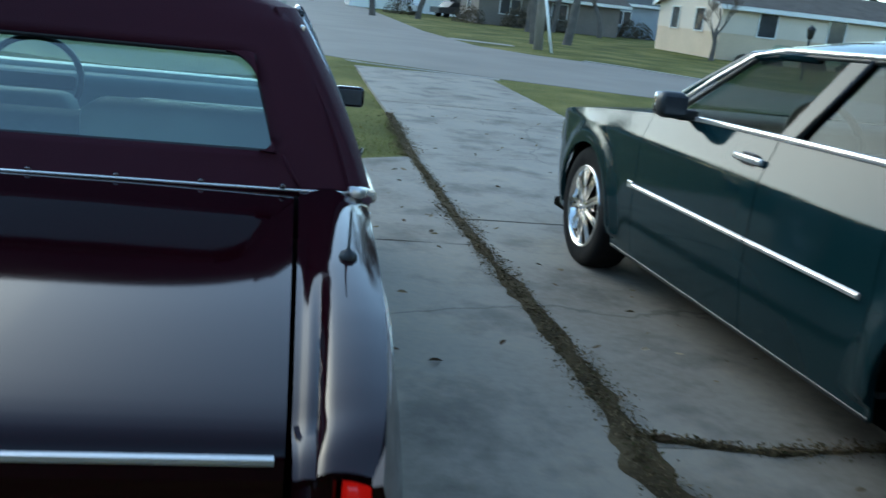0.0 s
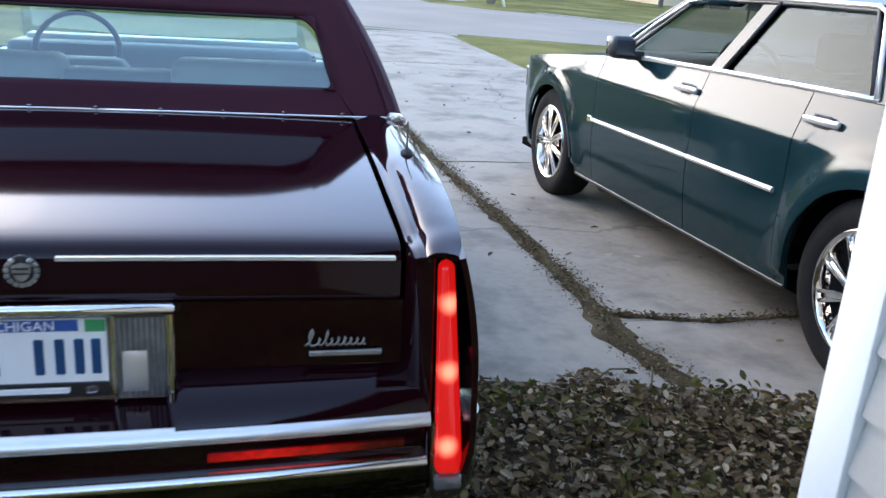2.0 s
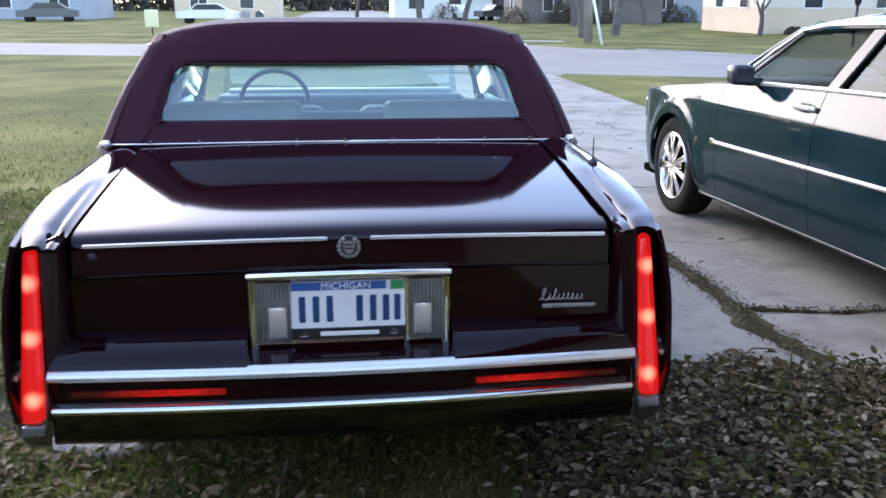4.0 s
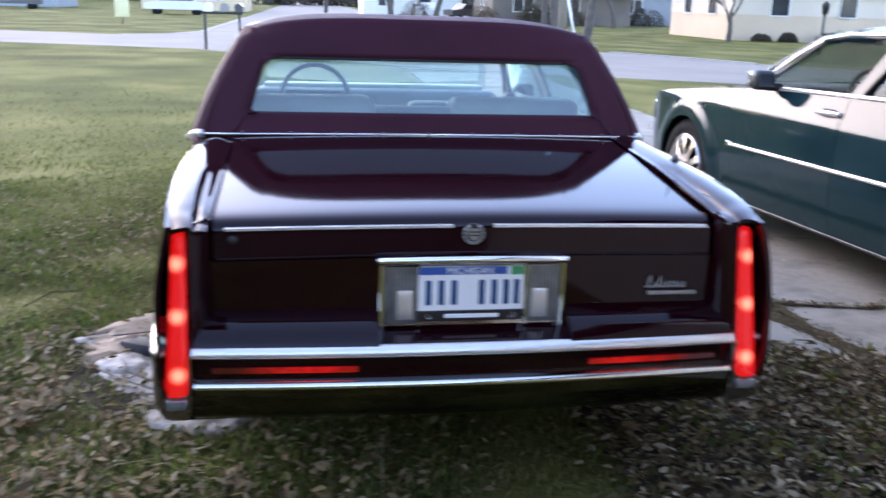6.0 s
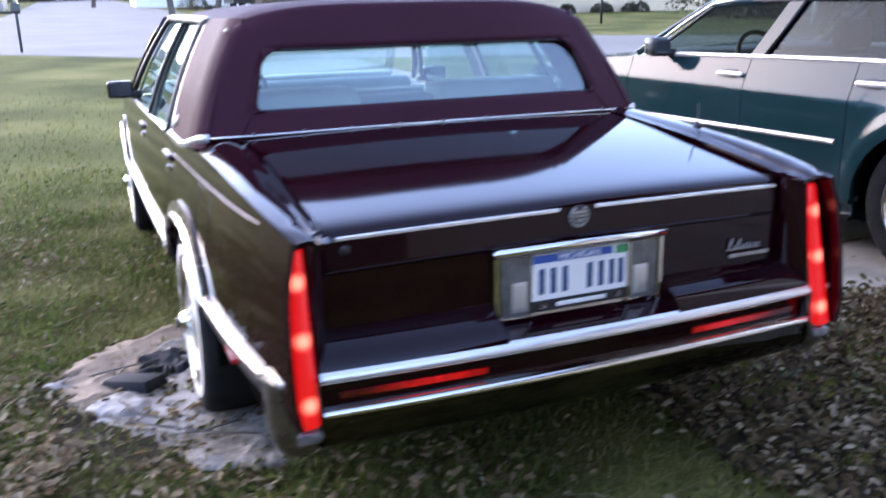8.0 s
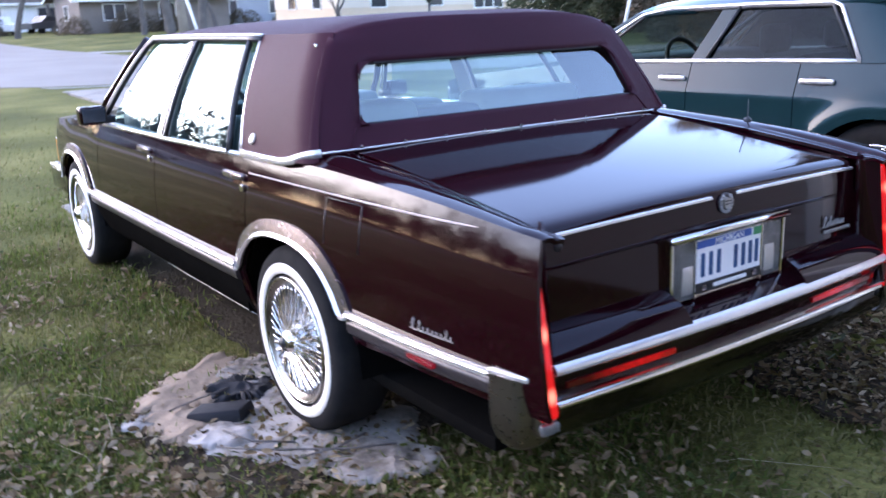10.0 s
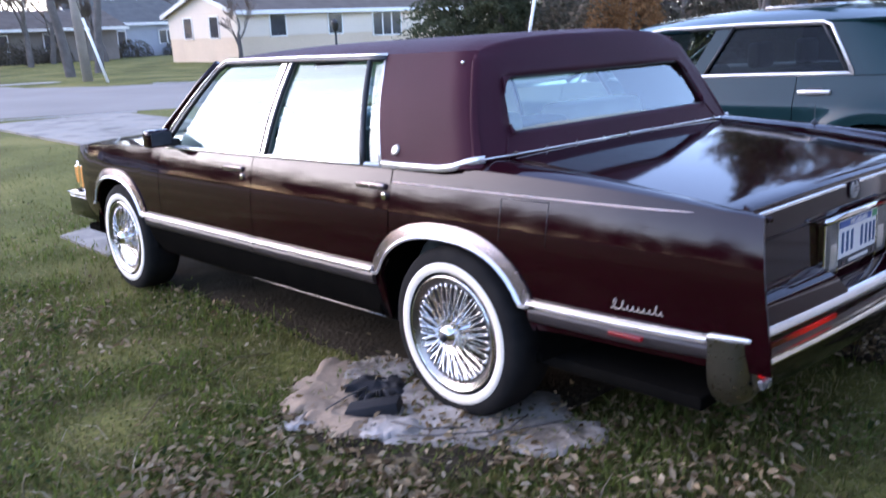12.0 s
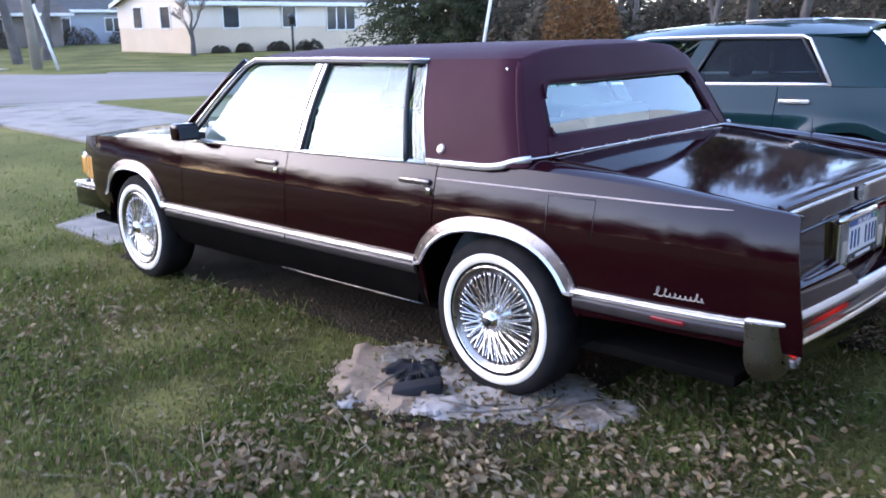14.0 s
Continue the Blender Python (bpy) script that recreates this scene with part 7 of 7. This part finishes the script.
def leaf_litter(name, x, y, size, material, seed, base=None, flat=0.45):
    """Curled fallen leaves, each a folded six-point outline."""
    g = np.random.default_rng(seed)
    n = len(x)
    z = (np.array([ground_z(b) for b in y]) if base is None else base) + g.uniform(0.004, 0.035, n)
    az = g.uniform(0, 2 * np.pi, n)
    s = size * g.uniform(0.5, 1.5, n)
    tilt, roll = g.normal(0, flat, n), g.normal(0, flat, n)
    curl = g.uniform(-0.1, 0.5, n)
    tpl = np.array([(-1, 0, 0), (-0.35, 0.55, 1), (0.45, 0.50, 1), (1, 0, 0.3), (0.45, -0.50, 1), (-0.35, -0.55, 1)])
    P = np.zeros((n, 6, 3))
    for k, (a, b, c) in enumerate(tpl):
        px, py, pz = a * s, b * s * 0.8, c * s * curl
        px, pz = px * np.cos(tilt) - pz * np.sin(tilt), px * np.sin(tilt) + pz * np.cos(tilt)
        py, pz = py * np.cos(roll) - pz * np.sin(roll), py * np.sin(roll) + pz * np.cos(roll)
        P[:, k] = np.stack([x + px * np.cos(az) - py * np.sin(az), y + px * np.sin(az) + py * np.cos(az), z + np.maximum(pz, -0.01)], 1)
    k = np.arange(n) * 6
    f = np.stack([k, k + 1, k + 2, k + 3], 1).tolist() + np.stack([k, k + 3, k + 4, k + 5], 1).tolist()
    me = bpy.data.meshes.new(name)
    me.from_pydata(P.reshape(-1, 3).tolist(), [], f)
    me.materials.append(material)
    return me


# deep leaf bed between garage, car and drive
g = np.random.default_rng(9)
bx, by = g.uniform(0.45, 2.35, 15000), g.uniform(-0.6, 1.26, 15000)
edge_y = 1.02 + 0.09 * np.sin(bx * 5.0) + 0.05 * np.sin(bx * 13) - 0.45 * np.clip(bx - 1.95, 0, 1)
edge_y = np.maximum(edge_y, 1.33 - 0.18 * (bx + 0.05))
ok = (by < edge_y - g.uniform(0, 0.22, len(bx)) ** 2) & (bx > 0.45 + 0.45 * g.uniform(0, 1, len(bx)) ** 2) & (by > -0.58 + 0.3 * g.uniform(0, 1, len(bx)) ** 2)
bz = np.array([ground_z(b) for b in by]) + 0.045 * np.clip((edge_y - by) / 0.3, 0, 1) * g.uniform(0.2, 1, len(bx))
soil_f = lambda u, v: (0.55 + 1.70 * u + 0.14 * (1 - u) * noise.noise(Vector((v * 7, 2.0, 0))), -0.6 + (1.58 + 0.06 * math.sin((0.7 + 1.55 * u) * 5) - 0.40 * max(0, u - 0.80) * 2) * v, ground_z(-0.6 + 1.58 * v) + 0.02 + 0.015 * noise.noise(Vector((u * 9, v * 9, 1))) - 0.02 * max(0, (v - 0.9) / 0.1))
tagged(part("leaf_bed", grid("leaf_bed", soil_f, 24, 24, SOIL, 0.02)), "dark soil bed under fallen leaves by the drive", "soil", kind="structure")
tagged(part("fallen_leaves", leaf_litter("fallen_leaves", bx[ok], by[ok], 0.0170, DEADLEAF, 10, bz[ok], 0.34)), "thick bed of brown and grey fallen leaves", "leaves", kind="stuff")
wx, wy = g.uniform(0.7, 2.1, 1100), g.uniform(-0.5, 0.95, 1100)
clus = np.array([noise.noise(Vector((a * 3, b * 3, 2.0))) for a, b in zip(wx, wy)]) > 0.0
wx, wy = wx[clus], wy[clus]
tagged(part("weeds", leaf_litter("weeds", wx, wy, 0.018, CLUMP, 12, np.array([ground_z(b) for b in wy]) + 0.05 + g.uniform(0, 0.04, len(wx)), 0.7)), "low green weeds among the fallen leaves", "weeds", kind="stuff")
# leaves on the lawn, denser by the car and at the camera's side
lx, ly = around(90000, -1.7, 0.0, 9.0, 1.0, 13, -0.15)
tagged(part("lawn_leaves", leaf_litter("lawn_leaves", lx, ly, 0.0125, LAWNLEAF, 15)), "scattered pale and brown fallen leaves on the lawn", "leaves", kind="stuff")
kx, ky = around(11500, -1.6, 0.2, 6.0, 0.9, 61, -0.45)
tagged(part("leaf_drifts", leaf_litter("leaf_drifts", kx, ky, 0.021, LAWNLEAF, 62)), "loose drifts of larger curled leaves on the lawn", "leaves", kind="stuff")


g = np.random.default_rng(71)
for k, (x0, y0, sx, sy, n) in enumerate(((-1.50, 0.75, 0.32, 0.22, 950), (-1.90, 1.30, 0.26, 0.20, 550), (-1.15, 0.20, 0.35, 0.22, 600), (-2.35, 0.95, 0.30, 0.24, 550), (-0.55, -0.15, 0.40, 0.25, 260), (-1.55, 3.35, 0.25, 0.35, 500), (-1.70, 0.05, 0.40, 0.30, 550))):
    hx, hy = x0 + g.normal(0, 1, n) * sx, y0 + g.normal(0, 1, n) * sy
    keep = noise_at(hx * 4.5, hy * 4.5, 3.0 + k) > -0.05
    hx, hy = hx[keep], hy[keep]
    tagged(part("leaf_patch", leaf_litter("leaf_patch", hx, hy, 0.0175, LAWNLEAF, 72 + k, np.array([ground_z(b) for b in hy]) + 0.018, 0.6)), "patch of curled brown and pale leaves in the grass", "leaves", kind="stuff")
g = np.random.default_rng(77)
r, a = g.uniform(0, 1, 700) ** 0.6, g.uniform(0, 2 * np.pi, 700)
mx, my = -1.0 + 0.55 * r * np.cos(a), 1.12 + 0.70 * r * np.sin(a)
tagged(part("wheel_litter", leaf_litter("wheel_litter", mx, my, 0.016, DEADLEAF, 78)), "trodden leaves and scraps round the rear wheel", "leaves", kind="stuff")


# low green weeds in patches
px_, py_ = around(60000, -1.6, 0.6, 8.0, 0.85, 91, -0.30)
tagged(part("lawn_weeds", leaf_litter("lawn_weeds", px_, py_, 0.015, WEEDLEAF, 92, None, 0.6)), "patches of low green weeds in the lawn", "weeds", kind="stuff")
# tufts in the drive's joints
def joint_tufts(name, pts, n, spread, seed, h=0.035):
    g = np.random.default_rng(seed)
    p = np.array(pts, float)
    s = np.r_[0, np.cumsum(np.hypot(*np.diff(p, axis=0).T))]
    t = g.uniform(0, s[-1], n)
    w = 0.35 + 0.65 * np.abs(np.sin(t * 2.3 + seed) * np.sin(t * 0.9 + 1.3))
    x = np.interp(t, s, p[:, 0]) + g.normal(0, 1, n) * spread * w * 1.25
    y = np.interp(t, s, p[:, 1]) + g.normal(0, 1, n) * spread * w
    z = np.array([ground_z(b) for b in y]) + 0.006
    return x, y, z


for k, (pts, n, sp, lab) in enumerate(((((1.95, 1.0), (1.86, 1.45), (1.90, 1.95), (1.90, 2.9), (1.87, 4.1), (1.85, 5.8), (1.83, 7.3), (1.90, 10.3)), 24000, 0.052, "dry weeds and moss in the joint of the drive"),
                                       (((1.92, 1.72), (2.12, 1.66), (2.35, 1.60), (2.75, 1.63), (3.4, 1.64)), 3600, 0.028, "dry weeds in a cross joint of the drive"))):
    x, y, z = joint_tufts("t", pts, n, sp, 30 + k)
    q = max(1, len(x) * 2 // 3)
    tagged(part("joint_weeds", blades("joint_weeds", x[:q], y[:q], 0.016, DRY, 31 + k, 1.6, 0.003, base=z[:q])), lab, "weeds", kind="stuff")
    tagged(part("joint_leaves", leaf_litter("joint_leaves", x[q:], y[q:], 0.0085, DRY, 35 + k, z[q:] - 0.006, 0.25)), "leaf crumbs in the drive's joint", "leaves", kind="stuff")
    ps = np.array(pts, float)
    arc = np.r_[0, np.cumsum(np.hypot(*np.diff(ps, axis=0).T))]

    def earth(u, v, ps=ps, arc=arc, sp=sp, k=k):
        t = u * arc[-1]
        px, py = float(np.interp(t, arc, ps[:, 0])), float(np.interp(t, arc, ps[:, 1]))
        w = 0.66 * sp * (1.0 + 1.3 * noise.noise(Vector((t * 1.9, 3.0 + k, 0))) + 0.7 * noise.noise(Vector((t * 9, v * 2, 5.0 + k))))
        d = (2 * v - 1) * max(0.008, w * (1.7 - 0.12 * min(py, 5)) + (0.045 * math.exp(-((py - 1.62) / 0.22) ** 2) if not k else 0.0))
        if k:
            return px, py + d, ground_z(py) + 0.017 - 0.006 * abs(2 * v - 1)
        return px + d, py, ground_z(py) + 0.017 - 0.006 * abs(2 * v - 1)
    tagged(part("joint_earth", grid("joint_earth", earth, 260 if k == 0 else 70, 4, JOINTEARTH, 0.0)), "brown earth and moss filling a joint of the drive", "soil", kind="structure")
# a few leaves and twigs on the concrete
g = np.random.default_rng(44)
cx_, cy_ = g.uniform(0.95, 4.4, 170), g.uniform(1.0, 12, 170)
tagged(part("drive_leaves", leaf_litter("drive_leaves", cx_, cy_, 0.022, DEADLEAF, 45, np.array([ground_z(b) for b in cy_]) + 0.010, 0.2)), "a few stray leaves on the concrete drive", "leaves", kind="stuff")
# long dry stems and a raised stalk
for k, (x, y, yaw, l) in enumerate(((-1.75, 1.9, 30, 0.26), (-1.55, 2.45, -50, 0.22), (-2.3, 1.5, 70, 0.24), (-1.9, 0.6, 10, 0.2), (-1.45, 2.9, 5, 0.30), (-2.1, 2.4, -25, 0.22), (-1.7, 3.3, 55, 0.25), (-2.6, 2.2, 15, 0.28), (-1.6, 1.3, -15, 0.22), (-2.0, 1.1, 40, 0.18), (-1.35, 2.15, -8, 0.30), (1.55, 1.02, 20, 0.2), (1.75, 0.93, 65, 0.18))):
    a = radians(yaw)
    z = ground_z(y) + 0.02
    st = part("dry_stem", tube("dry_stem", [(0, 0, 0), (l * 0.5 * math.cos(a), l * 0.5 * math.sin(a), 0.05), (l * math.cos(a), l * math.sin(a), 0.03)], 0.0035, DRY, 5), None, "", pose(x, y, z))
    tagged(st, "pale dry stem lying in the grass", "stem", "dry stems")
